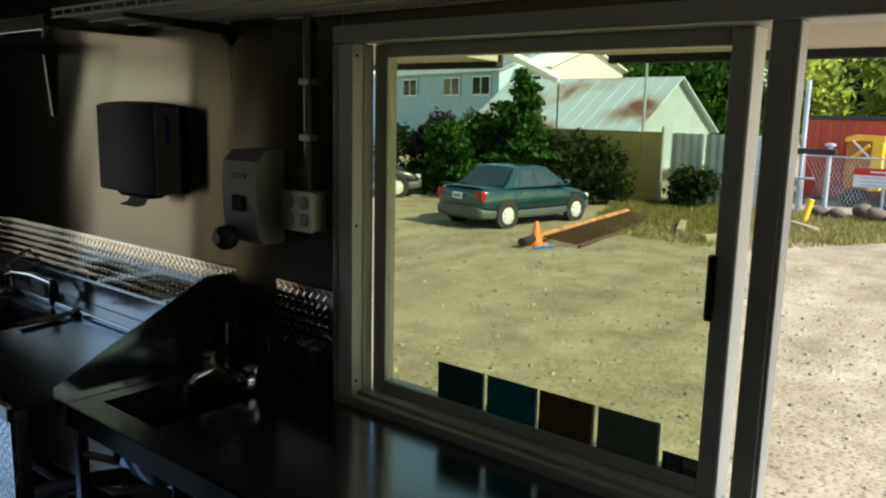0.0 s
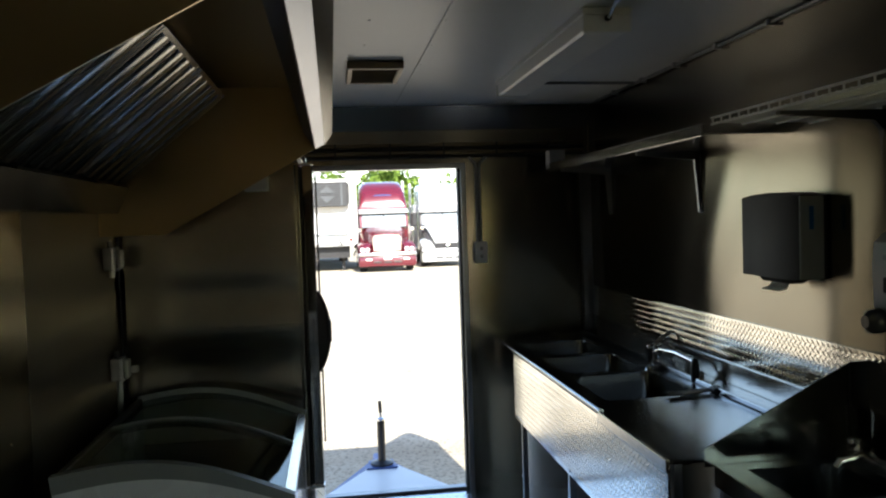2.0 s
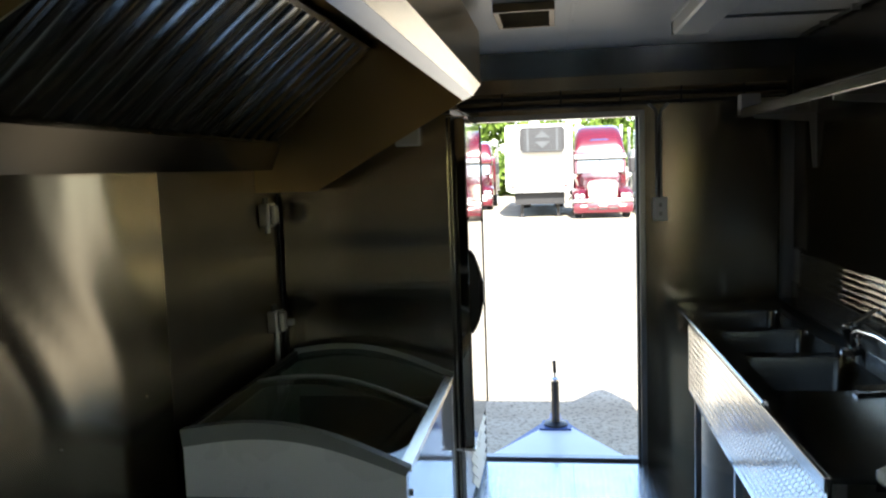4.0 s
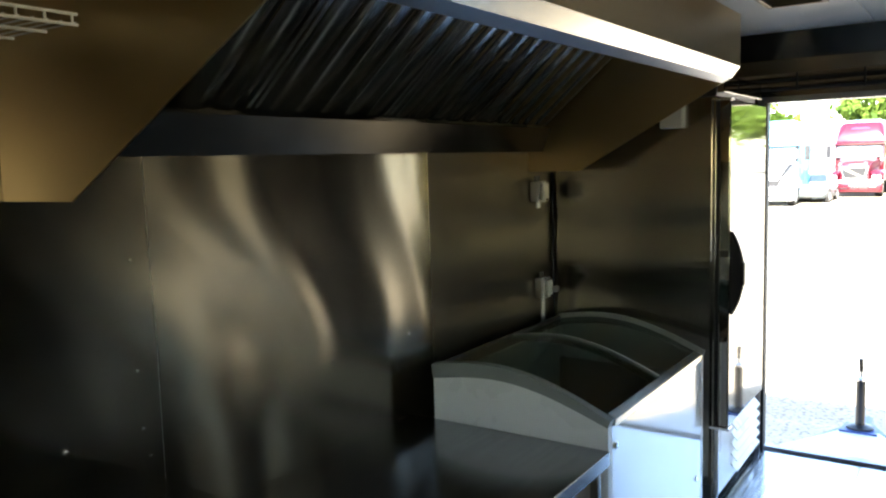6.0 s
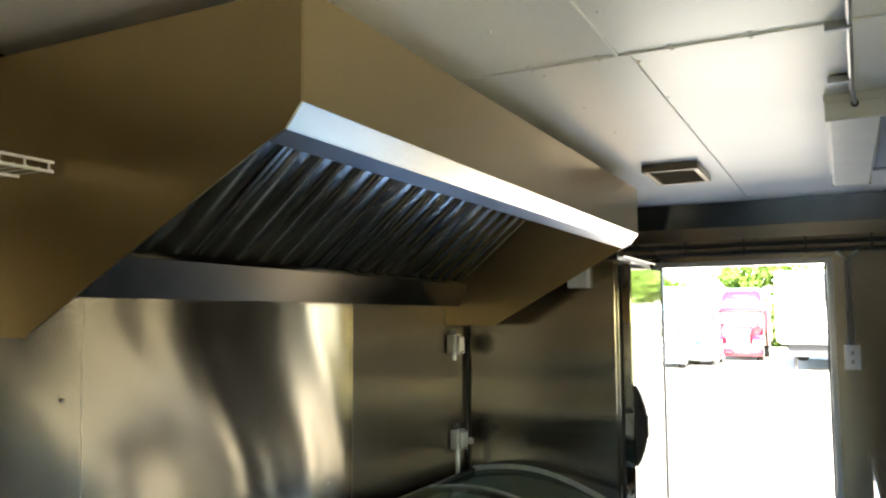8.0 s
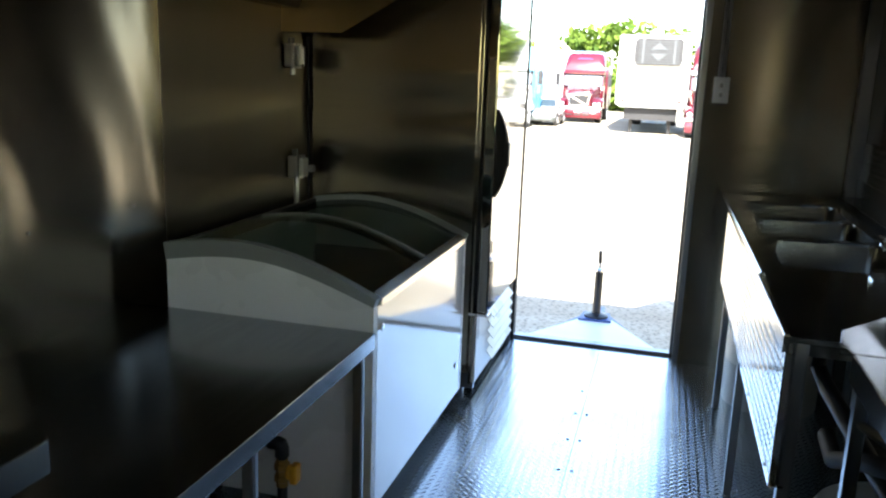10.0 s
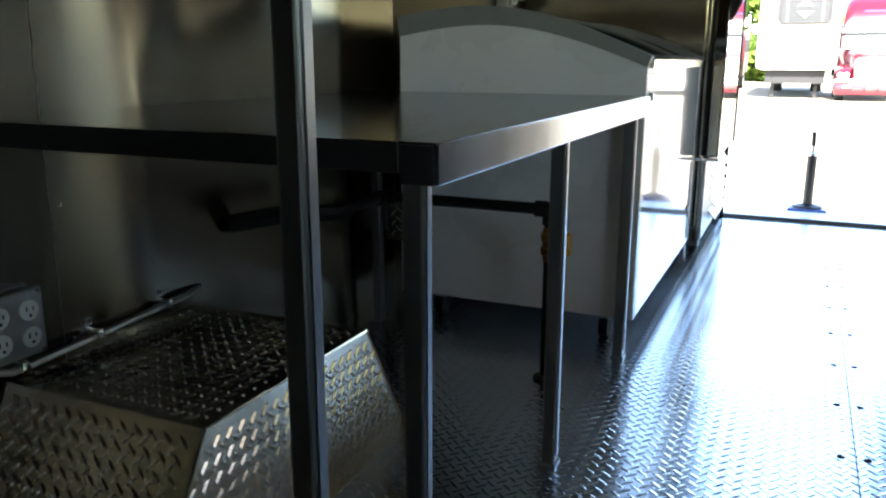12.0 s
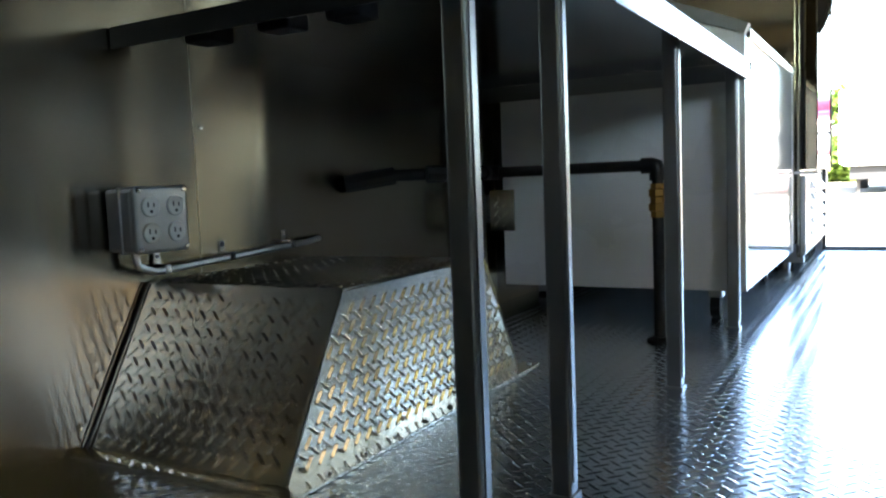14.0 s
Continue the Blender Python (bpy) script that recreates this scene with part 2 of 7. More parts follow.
def treads(name, origin, u, v, lu, lv, material, parent, pitch=0.030, inside=None, rise=0.055, tip=0.55):
    """Raised lugs of tread plate, laid alternately both ways over a rectangle; one mesh of kind stuff."""
    o, u, v = Vector(origin), Vector(u).normalized(), Vector(v).normalized()
    n = u.cross(v)
    half, wide, high = pitch * 0.52, pitch * 0.115, pitch * rise
    verts, faces = [], []
    for i in range(int(lu / pitch * 2)):
        for j in range(int(lv / pitch * 2)):
            if (i + j) % 2:
                continue
            a, b = (i + 0.5) * pitch / 2, (j + 0.5) * pitch / 2
            if a < 0.016 or b < 0.016 or a > lu - 0.016 or b > lv - 0.016 or (inside and not inside(a, b)):
                continue
            ang = radians(50) if i % 2 else radians(-40)
            c, s = math.cos(ang), math.sin(ang)
            base = len(verts)
            for p, q, h in ((-half, 0, 0), (-half * 0.5, -wide, 0), (half * 0.5, -wide, 0), (half, 0, 0), (half * 0.5, wide, 0), (-half * 0.5, wide, 0), (-half * tip, 0, high), (half * tip, 0, high)):
                w = o + (a + p * c - q * s) * u + (b + p * s + q * c) * v + h * n
                verts.append(w[:])
            faces += [tuple(base + k for k in f) for f in ((0, 1, 6), (1, 2, 7, 6), (2, 3, 7), (3, 4, 7), (4, 5, 6, 7), (5, 0, 6))]
    me = bpy.data.meshes.new(name)
    me.from_pydata(verts, [], faces)
    me.materials.append(material)
    ob = new(name, me)
    ob.parent = parent
    return tagged(ob, kind="stuff")

# ---- the trailer's shell: floor, walls, ceiling ----
WX, END, BACK, CEIL, THICK = 2.40, 0.41, -4.70, 2.18, 0.07
floor = tagged(part("floor", box(B(), -THICK, WX + THICK, BACK - THICK, END + 0.06, -0.05, 0), TREAD), "aluminium diamond tread plate floor, bright and scuffed", "floor", kind="structure")
treads("tread_pattern", (0.01, -3.45, 0.0), (1, 0, 0), (0, 1, 0), 2.38, 3.83, TREAD, floor, 0.030, None, 0.026)
bm = B()
box(bm, 1.2815, 1.2835, -3.4, END, 0.0003, 0.0012)
part("plate_seam", bm, DARK_GAP, floor)
screw = B()
lathe(screw, [(0.0075, 0), (0.0075, 0.001), (0.004, 0.0022)], seg=8)
screw_data = part("floor_screw", screw, DARK_GAP, floor)
screw_data.location = (1.256, -0.2, 0)
for k in range(1, 9):
    for sx in (1.256, 1.303):
        o = new("floor_screw", screw_data.data)
        o.parent, o.location = floor, (sx, -0.2 - k * 0.26 + (0.004 if sx > 1.28 else 0), 0)


def warped_sheet(name, x, y0, y1, z0, z1, amp, facing, step=0.035, seed=0.0, lean=0.0, calm=None, material=None, curl=0.0):
    """A thin metal sheet that bulges softly between its fixings."""
    bm = B()
    ny, nz = int((y1 - y0) / step), int((z1 - z0) / step)
    grid = []
    for i in range(ny + 1):
        col = []
        for j in range(nz + 1):
            y, z = y0 + (y1 - y0) * i / ny, z0 + (z1 - z0) * j / nz
            g = min(1.0, max(0.0, (1.56 - z) / 0.55))
            lean_over = min(0.52, max(0.20, 0.22 + 0.30 * (-1.55 - y))) * g * g * (3 - 2 * g) if facing > 0 else -0.15 * math.sin(z * 3.1 + seed)
            s = y - lean_over + 0.05 * noise.noise(Vector((y * 2, z * 2.4, seed)))
            w = noise.noise(Vector((s * 2.0 + seed, z * 0.6 + seed * 2, seed))) + 0.5 * noise.noise(Vector((s * 4.4, z * 0.7 + seed, 7.1))) + 0.16 * noise.noise(Vector((s * 9.0, z * 1.6 + seed, 2.1)))
            soft_end = 1.0 if calm is None else 0.25 + 0.75 / (1 + math.exp((y - lean_over - calm) * 10))
            up, down = min(1.0, (y - y0) / 0.36), min(1.0, max(0.0, (y - y0 - 0.36) / 1.3))
            bend = curl * up * (2 - up) * (1 - down * down * (3 - 2 * down))
            col.append(bm.verts.new((x + facing * (0.002 + soft_end * amp * (0.6 + w) + lean * i / ny + bend), y, z)))
        grid.append(col)
    for i in range(ny):
        for j in range(nz):
            bm.faces.new((grid[i][j], grid[i + 1][j], grid[i + 1][j + 1], grid[i][j + 1]))
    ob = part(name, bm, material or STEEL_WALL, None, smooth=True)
    return ob


wall_left = tagged(part("wall_left", box(B(), -THICK, -0.001, BACK, END, 0, CEIL), BODY_WHITE), "trailer side wall lined with stainless sheets", "wall", kind="structure")
# The third sheet takes the darkened steel for the dim corner by the refrigerator.
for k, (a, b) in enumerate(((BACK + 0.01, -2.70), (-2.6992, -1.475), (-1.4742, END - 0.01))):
    s = warped_sheet("wall_sheet", 0.0, a, b, 0.0, CEIL - 0.002, 0.0085, 1, seed=3.7, calm=-1.60, material=STEEL_CORNER_SHADE if k == 2 else STEEL_WALL)
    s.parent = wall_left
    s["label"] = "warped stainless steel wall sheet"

# right wall with the serving window's opening
WIN_Y0, WIN_Y1, WIN_Z0, WIN_Z1 = -4.42, -2.47, 0.87, 1.77
bm = B()
box(bm, WX, WX + THICK, WIN_Y1, END, 0, CEIL)
box(bm, WX, WX + THICK, BACK, WIN_Y0, 0, CEIL)
box(bm, WX, WX + THICK, WIN_Y0, WIN_Y1, 0, WIN_Z0)
box(bm, WX, WX + THICK, WIN_Y0, WIN_Y1, WIN_Z1, CEIL)
wall_right = tagged(part("wall_right", bm, BODY_WHITE), "trailer side wall lined with stainless sheets around a serving window", "wall", kind="structure")
for a, b, c, d in ((-2.06, END - 0.01, 0, CEIL - 0.002), (WIN_Y1 + 0.002, -2.062, 0, CEIL - 0.002), (WIN_Y0, WIN_Y1, WIN_Z1 + 0.01, CEIL - 0.002), (WIN_Y0, WIN_Y1, 0, WIN_Z0 - 0.01), (BACK + 0.01, WIN_Y0 - 0.002, 0, CEIL - 0.002)):
    s = warped_sheet("wall_sheet", WX, a, b, c, d, 0.0045, -1, seed=1.3, lean=0.024 if b == -2.062 else 0.0, curl=0.012 if a == -2.06 else 0.0)
    s.parent = wall_right
    s["label"] = "warped stainless steel wall sheet"

# end wall with the doorway
DX0, DX1, DZ = 0.80, 1.645, 1.835
bm = B()
box(bm, 0, DX0, END, END + THICK, 0, CEIL)
box(bm, DX1, WX, END, END + THICK, 0, CEIL)
box(bm, DX0, DX1, END, END + THICK, DZ, CEIL)
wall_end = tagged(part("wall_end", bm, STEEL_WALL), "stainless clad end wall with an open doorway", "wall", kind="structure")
bm = B()
prism(bm, [(END - 0.001, 2.05), (END - 0.012, 2.05), (END - 0.05, CEIL - 0.003), (END - 0.001, CEIL - 0.003)], 0.01, WX - 0.01, "x")
part("cove_trim", bm, STEEL_TOP, wall_end, "folded stainless cove strip under the ceiling")
bm = B()
for a, b, c, d in ((DX0 - 0.03, DX0, 0, DZ + 0.03), (DX1, DX1 + 0.03, 0, DZ + 0.03), (DX0, DX1, DZ, DZ + 0.03)):
    box(bm, a, b, END - 0.006, END - 0.0005, c, d, 0.002)
door_1 = tagged(part("door_1", bm, STEEL_DARK), "open doorway with a thin steel frame", "doorway", kind="structure")
part("threshold", box(B(), DX0, DX1, END + 0.03, END + 0.085, -0.004, 0.016, 0.004), STEEL_DARK, door_1, "dark metal threshold strip")
bm = B()
for a, b in ((DX0 - 0.002, DX0 + 0.012), (DX1 - 0.012, DX1 + 0.002)):
    box(bm, a, b, END + 0.02, END + THICK + 0.01, 0.0, DZ, 0.003)
part("door_seal", bm, BLACK_RUBBER, door_1, "black rubber door seal")
bm = B()
box(bm, 2.335, WX - 0.006, END - 0.04, END - 0.002, 0, 1.80, 0.004)
part("corner_trim", bm, STEEL_DARK, wall_end, "dark folded corner trim")

wall_back = tagged(part("wall_back", box(B(), -THICK, WX + THICK, BACK - THICK, BACK, 0, CEIL), STEEL_WALL), "plain stainless rear wall of the trailer", "wall", kind="structure")
bm = B()
box(bm, -THICK, WX + THICK, BACK - THICK, END + THICK, CEIL, CEIL + 0.08)
for x0, x1, y0, y1 in ((0, WX, -2.272, -2.268), (1.263, 1.267, BACK, -2.273), (1.288, 1.292, -2.267, END)):
    box(bm, x0 - 0.003, x1 + 0.003, y0, y1, CEIL - 0.005, CEIL + 0.001, 0.0015)
for k in range(13):
    for x, y in ((1.30, -0.1 - 0.35 * k), (1.06, -0.1 - 0.35 * k), (0.2 + 0.17 * k, -2.285), (0.2 + 0.17 * k, -2.25)):
        lathe(bm, [(0.0055, -0.0005), (0.0055, -0.002), (0.002, -0.0035)], (x, y, CEIL), 6)
ceiling = tagged(part("ceiling", bm, CEILING), "white ceiling panels with thin joint strips", "ceiling", kind="structure")

# awning panels over the serving window and beside it
bm = B()
prism(bm, [(WX + THICK + 0.01, 1.765), (WX + THICK + 0.01, 1.80), (WX + 1.33, 1.845), (WX + 1.33, 1.81)], -4.55, -2.45, "y")
awning = tagged(part("window_awning", bm, BEIGE_PANEL), "beige hinged awning panel held open over the serving window", "awning")
part("awning_edge", box(B(), WX + 1.31, WX + 1.35, -4.55, -2.45, 1.78, 1.85, 0.006), DARK_GAP, awning, "dark awning edge channel")
bm = B()
prism(bm, [(WX + THICK + 0.01, 1.79), (WX + THICK + 0.01, 1.82), (WX + 0.90, 1.80), (WX + 0.90, 1.765)], -2.27, -0.9, "y")
awning2 = tagged(part("side_awning", bm, BEIGE_PANEL), "short beige awning panel beside the serving window", "awning")
part("awning_edge", box(B(), WX + 0.88, WX + 0.92, -2.27, -0.9, 1.745, 1.805, 0.006), DARK_GAP, awning2, "dark awning edge channel")

# ground: one sheet to the horizon
bm = B()
bmesh.ops.create_grid(bm, x_segments=2, y_segments=2, size=600)
for v in bm.verts:
    v.co.z = -0.80
gm, nt, b = nodes_of("gravel_yard")
pos = nt.nodes.new("ShaderNodeNewGeometry")
sep = nt.nodes.new("ShaderNodeSeparateXYZ")
nt.links.new(pos.outputs["Position"], sep.inputs[0])
big = noise_node(nt, 0.35, detail=6)
mid = noise_node(nt, 1.5, detail=14)
mid.inputs["Roughness"].default_value = 0.72
tracks = noise_node(nt, 0.9, stretch=(0.22, 1.5, 1), detail=6)
fine = noise_node(nt, 26.0, detail=8)
dirt = ramp_node(nt, mid.outputs[0], [(0.30, (0.19, 0.15, 0.09)), (0.52, (0.315, 0.265, 0.17)), (0.74, (0.43, 0.38, 0.265))])
pale = ramp_node(nt, mid.outputs[0], [(0.30, (0.35, 0.305, 0.23)), (0.70, (0.50, 0.45, 0.355))])
stones = ramp_node(nt, fine.outputs[0], [(0.36, (0.42, 0.40, 0.38)), (0.48, (0.96, 0.96, 0.96)), (0.66, (1.0, 1.0, 1.0))])
edge = nt.nodes.new("ShaderNodeMath")
edge.operation = "MULTIPLY_ADD"
nt.links.new(sep.outputs["X"], edge.inputs[0])
edge.inputs[1].default_value = -1.0
nt.links.new(sep.outputs["Y"], edge.inputs[2])
wob = nt.nodes.new("ShaderNodeMath")
wob.operation = "MULTIPLY_ADD"
nt.links.new(big.outputs[0], wob.inputs[0])
wob.inputs[1].default_value = 5.0
nt.links.new(edge.outputs[0], wob.inputs[2])
mask = nt.nodes.new("ShaderNodeMapRange")
mask.inputs[1].default_value, mask.inputs[2].default_value = -0.5, 5.0
nt.links.new(wob.outputs[0], mask.inputs[0])
mix = nt.nodes.new("ShaderNodeMix")
mix.data_type = "RGBA"
nt.links.new(mask.outputs[0], mix.inputs[0])
nt.links.new(dirt.outputs[0], mix.inputs[6])
nt.links.new(pale.outputs[0], mix.inputs[7])
mul = nt.nodes.new("ShaderNodeMix")
mul.data_type, mul.blend_type = "RGBA", "MULTIPLY"
mul.inputs[0].default_value = 0.85
nt.links.new(mix.outputs[2], mul.inputs[6])
nt.links.new(stones.outputs[0], mul.inputs[7])
trk = ramp_node(nt, tracks.outputs[0], [(0.36, (0.62, 0.58, 0.52)), (0.56, (1, 1, 1))])
mul2 = nt.nodes.new("ShaderNodeMix")
mul2.data_type, mul2.blend_type = "RGBA", "MULTIPLY"
mul2.inputs[0].default_value = 0.5
nt.links.new(mul.outputs[2], mul2.inputs[6])
nt.links.new(trk.outputs[0], mul2.inputs[7])
nt.links.new(mul2.outputs[2], b.inputs["Base Color"])
b.inputs["Roughness"].default_value = 0.95
bump = nt.nodes.new("ShaderNodeBump")
bump.inputs["Strength"].default_value, bump.inputs["Distance"].default_value = 0.5, 0.02
nt.links.new(fine.outputs[0], bump.inputs["Height"])
nt.links.new(bump.outputs[0], b.inputs["Normal"])
ground = tagged(part("ground", bm, gm), "dusty gravel yard, pale and sunlit", "ground", kind="structure")

# ---- left side: hood, refrigerator, freezer, tables ----
HY0, HY1 = -3.045, -0.665
HTOP = 2.118


def exhaust_hood():
    hood = thing("exhaust_hood", "large stainless steel exhaust hood with baffle filters above the cooking line", "range hood", (0, HY0, 1.53))
    o = hood.location.copy()
    side = [(0.0, 1.53), (0.262, 1.53), (0.873, 1.866), (0.903, 1.879), (0.936, 1.920), (0.936, HTOP), (0.0, HTOP)]
    made = []
    for a, b in ((HY0, HY0 + 0.004), (HY1 - 0.004, HY1)):
        made.append(part("side_panel", prism(B(), side, a, b), STEEL_HOOD, hood, "stainless side panel with golden reflections in its colour"))
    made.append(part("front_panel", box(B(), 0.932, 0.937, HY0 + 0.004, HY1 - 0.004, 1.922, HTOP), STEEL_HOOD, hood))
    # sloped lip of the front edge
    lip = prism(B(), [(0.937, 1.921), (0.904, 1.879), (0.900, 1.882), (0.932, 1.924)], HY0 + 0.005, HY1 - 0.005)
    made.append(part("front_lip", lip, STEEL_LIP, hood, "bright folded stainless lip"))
    inner = prism(B(), [(0.9035, 1.8785), (0.868, 1.862), (0.862, 1.866), (0.820, 1.93), (0.826, 1.93), (0.868, 1.868), (0.900, 1.8815)], HY0 + 0.005, HY1 - 0.005)
    made.append(part("filter_rail", inner, STEEL_DARK, hood))
    # The trough's dark reflection comes from its lowered steel colour.
    made.append(part("back_trough", prism(B(), [(0.005, 1.620), (0.080, 1.620), (0.125, 1.722), (0.121, 1.724), (0.077, 1.624), (0.005, 1.624)], HY0 + 0.005, HY1 - 0.005), STEEL_SHADE, hood, "grease trough along the wall"))
    # Near-black filling puts the shade behind the filters into the hood.
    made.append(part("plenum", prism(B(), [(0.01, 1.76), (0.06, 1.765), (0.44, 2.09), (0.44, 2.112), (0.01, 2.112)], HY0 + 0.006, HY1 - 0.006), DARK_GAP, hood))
    # four baffle filters between trough and lip
    n, y = 4, HY0 + 0.02
    width = (HY1 - HY0 - 0.04) / n
    a, b = Vector((0.105, 0, 1.742)), Vector((0.51, 0, 2.085))
    along = (b - a).normalized()
    nrm = Vector((along.z, 0, -along.x))
    baffle_mesh = None
    for k in range(n):
        fy = y + k * width
        bm = B()
        m = Matrix((( along.x, 0, nrm.x, a.x), (0, 1, 0, fy), (along.z, 0, nrm.z, a.z), (0, 0, 0, 1)))
        ln = (b - a).length
        box(bm, 0, ln, 0.003, 0.022, -0.02, 0.012, 0.003, m)
        box(bm, 0, ln, width - 0.022, width - 0.003, -0.02, 0.012, 0.003, m)
        box(bm, 0, 0.02, 0.022, width - 0.022, -0.02, -0.002, 0, m)
        box(bm, ln - 0.02, ln, 0.022, width - 0.022, -0.02, 0.008, 0, m)
        frame_ob = part("baffle_filter", bm, FILTER, hood, "stainless baffle grease filter")
        made.append(frame_ob)
        count = 5
        if baffle_mesh is None:
            bm = B()
            w = (width - 0.044) / count - 0.013
            side = [(-w / 2, -0.014), (-w / 2, 0.004), (-w / 2 + 0.005, 0.012), (-w / 2 + 0.016, 0.0165), (0, 0.0185), (w / 2 - 0.016, 0.0165), (w / 2 - 0.005, 0.012), (w / 2, 0.004), (w / 2, -0.014)]
            # rounded lower end, plain upper end
            rings = [[bm.verts.new((x, u * f, -0.014 + (v + 0.014) * h)) for u, v in side] for x, f, h in ((-0.010, 0.55, 0.3), (-0.006, 0.78, 0.62), (0.002, 0.93, 0.88), (0.014, 1.0, 1.0), (ln - 0.016, 1.0, 1.0))]
            for ra, rb in zip(rings, rings[1:]):
                for k2 in range(len(side)):
                    bm.faces.new((ra[k2], ra[(k2 + 1) % len(side)], rb[(k2 + 1) % len(side)], rb[k2]))
            bm.faces.new(rings[0])
            bm.faces.new(rings[-1][::-1])
            tmp = part("baffle", bm, FILTER, frame_ob, "", True)
            baffle_mesh = tmp.data
            bpy.data.objects.remove(tmp)
        for q in range(count):
            s = new("baffle", baffle_mesh)
            s.parent = frame_ob
            s.matrix_local = m @ Matrix.Translation((0, 0.022 + (width - 0.044) * (q + 0.5) / count, 0))
    made.append(part("top_panel", box(B(), 0.002, 0.931, HY0 + 0.005, HY1 - 0.005, HTOP - 0.004, HTOP - 0.001), STEEL_HOOD, hood))
    # bolts along the ceiling edge
    for ob in made:
        ob.location = ob.location - o
    return hood


exhaust_hood()


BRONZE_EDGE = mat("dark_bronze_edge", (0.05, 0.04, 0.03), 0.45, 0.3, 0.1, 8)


def refrigerator():
    y0, y1 = -0.43, 0.27
    f = thing("refrigerator", "tall stainless reach-in refrigerator with black gasket beside the doorway", "refrigerator", (0, y0, 0))
    def p(name, bm, mt, parent=f, label="", smooth=False):
        ob = part(name, bm, mt, parent, label, smooth)
        ob.location = ob.location - (Vector((0, y0, 0)) if parent is f else Vector())
        return ob
    p("cabinet", box(B(), 0.028, 0.770, y0, y1, 0.10, 1.83, 0.006), STEEL_FRIDGE)
    bm = B()
    cols = []
    for a in range(9):
        x = 0.032 + 0.732 * a / 8
        col = []
        for k in range(91):
            z = 0.11 + 1.71 * k / 90
            low = 1 / (1 + math.exp((z - 1.36) * 22))
            bow = 0.0040 * low * math.sin(2 * math.pi * (z - 1.055 + 0.03 * math.sin(x * 3)) / 0.31) + 0.004 * noise.noise(Vector((x * 0.7, z * 2.2, 3.0)))
            col.append(bm.verts.new((x, y0 - 0.008 - bow, z)))
        cols.append(col)
    for ca, cb in zip(cols, cols[1:]):
        for k in range(90):
            bm.faces.new((ca[k], cb[k], cb[k + 1], ca[k + 1]))
    p("side_sheet", bm, STEEL_FRIDGE, label="brushed stainless side sheet with soft waves", smooth=True)
    p("top_cap", box(B(), 0.05, 0.784, y0 + 0.002, y1 - 0.002, 1.832, 1.925, 0.004), BLACK_PLASTIC, label="black top cover")
    p("front_frame", box(B(), 0.771, 0.784, y0 + 0.001, y1 - 0.001, 0.05, 1.83, 0.003), STEEL_FRIDGE)
    p("gasket", box(B(), 0.7845, 0.797, y0 + 0.004, y1 - 0.004, 0.385, 1.805, 0.003), BLACK_RUBBER, label="black door gasket")
    p("header_panel", box(B(), 0.785, 0.816, y0 + 0.004, y1 - 0.004, 1.845, 1.92, 0.004), STEEL_DOOR)
    door = p("door", box(B(), 0.798, 0.845, y0 - 0.001, y1 - 0.02, 0.385, 1.812, 0.006), STEEL_DOOR, label="mirror-bright stainless door")
    bm = B()
    arc = [(0.845 + 0.050 * math.sin(math.pi * k / 14) ** 0.8, 0.89 + 0.36 * k / 14) for k in range(15)]
    prism(bm, arc, y0 + 0.022, y0 + 0.036)
    tube(bm, [(u, y0 + 0.024, v) for u, v in arc], 0.008, 8)
    box(bm, 0.880, 0.903, y0 + 0.014, y0 + 0.044, 1.02, 1.12, 0.004)
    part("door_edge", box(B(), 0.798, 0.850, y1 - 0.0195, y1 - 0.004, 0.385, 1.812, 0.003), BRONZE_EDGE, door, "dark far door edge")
    h = part("handle", bm, BLACK_PLASTIC, door, "curved black plastic handle")
    p("hinge", box(B(), 0.760, 0.848, y0 - 0.004, y0 + 0.055, 1.814, 1.821, 0.002), CHROME, label="chrome top hinge")
    p("hinge", box(B(), 0.760, 0.848, y0 - 0.004, y0 + 0.055, 0.368, 0.380, 0.002), CHROME)
    panel = p("louver_panel", box(B(), 0.785, 0.803, y0 + 0.002, y1 - 0.002, 0.06, 0.362, 0.003), WHITE_ENAMEL, label="white louvred lower panel")
    for k in range(5):
        z = 0.10 + k * 0.05
        bm = prism(B(), [(0.803, z + 0.035), (0.833, z), (0.833, z + 0.004), (0.803, z + 0.040)], y0 + 0.22, y1 - 0.02)
        part("louver", bm, WHITE_ENAMEL, panel).location = (0, -y0, 0)
    panel.location = (0, -y0, 0)
    for c in panel.children:
        c.location = (0, 0, 0)
    for k, (x, y) in enumerate(((0.12, y0 + 0.06), (0.12, y1 - 0.06), (0.72, y0 + 0.06), (0.72, y1 - 0.06))):
        p("foot", cyl(B(), (x, y, 0.0), (x, y, 0.10), 0.022), STEEL_DARK)
    p("base_rail", box(B(), 0.06, 0.795, y0 + 0.01, y0 + 0.03, 0.03, 0.10), STEEL_DARK)
    return f


refrigerator()


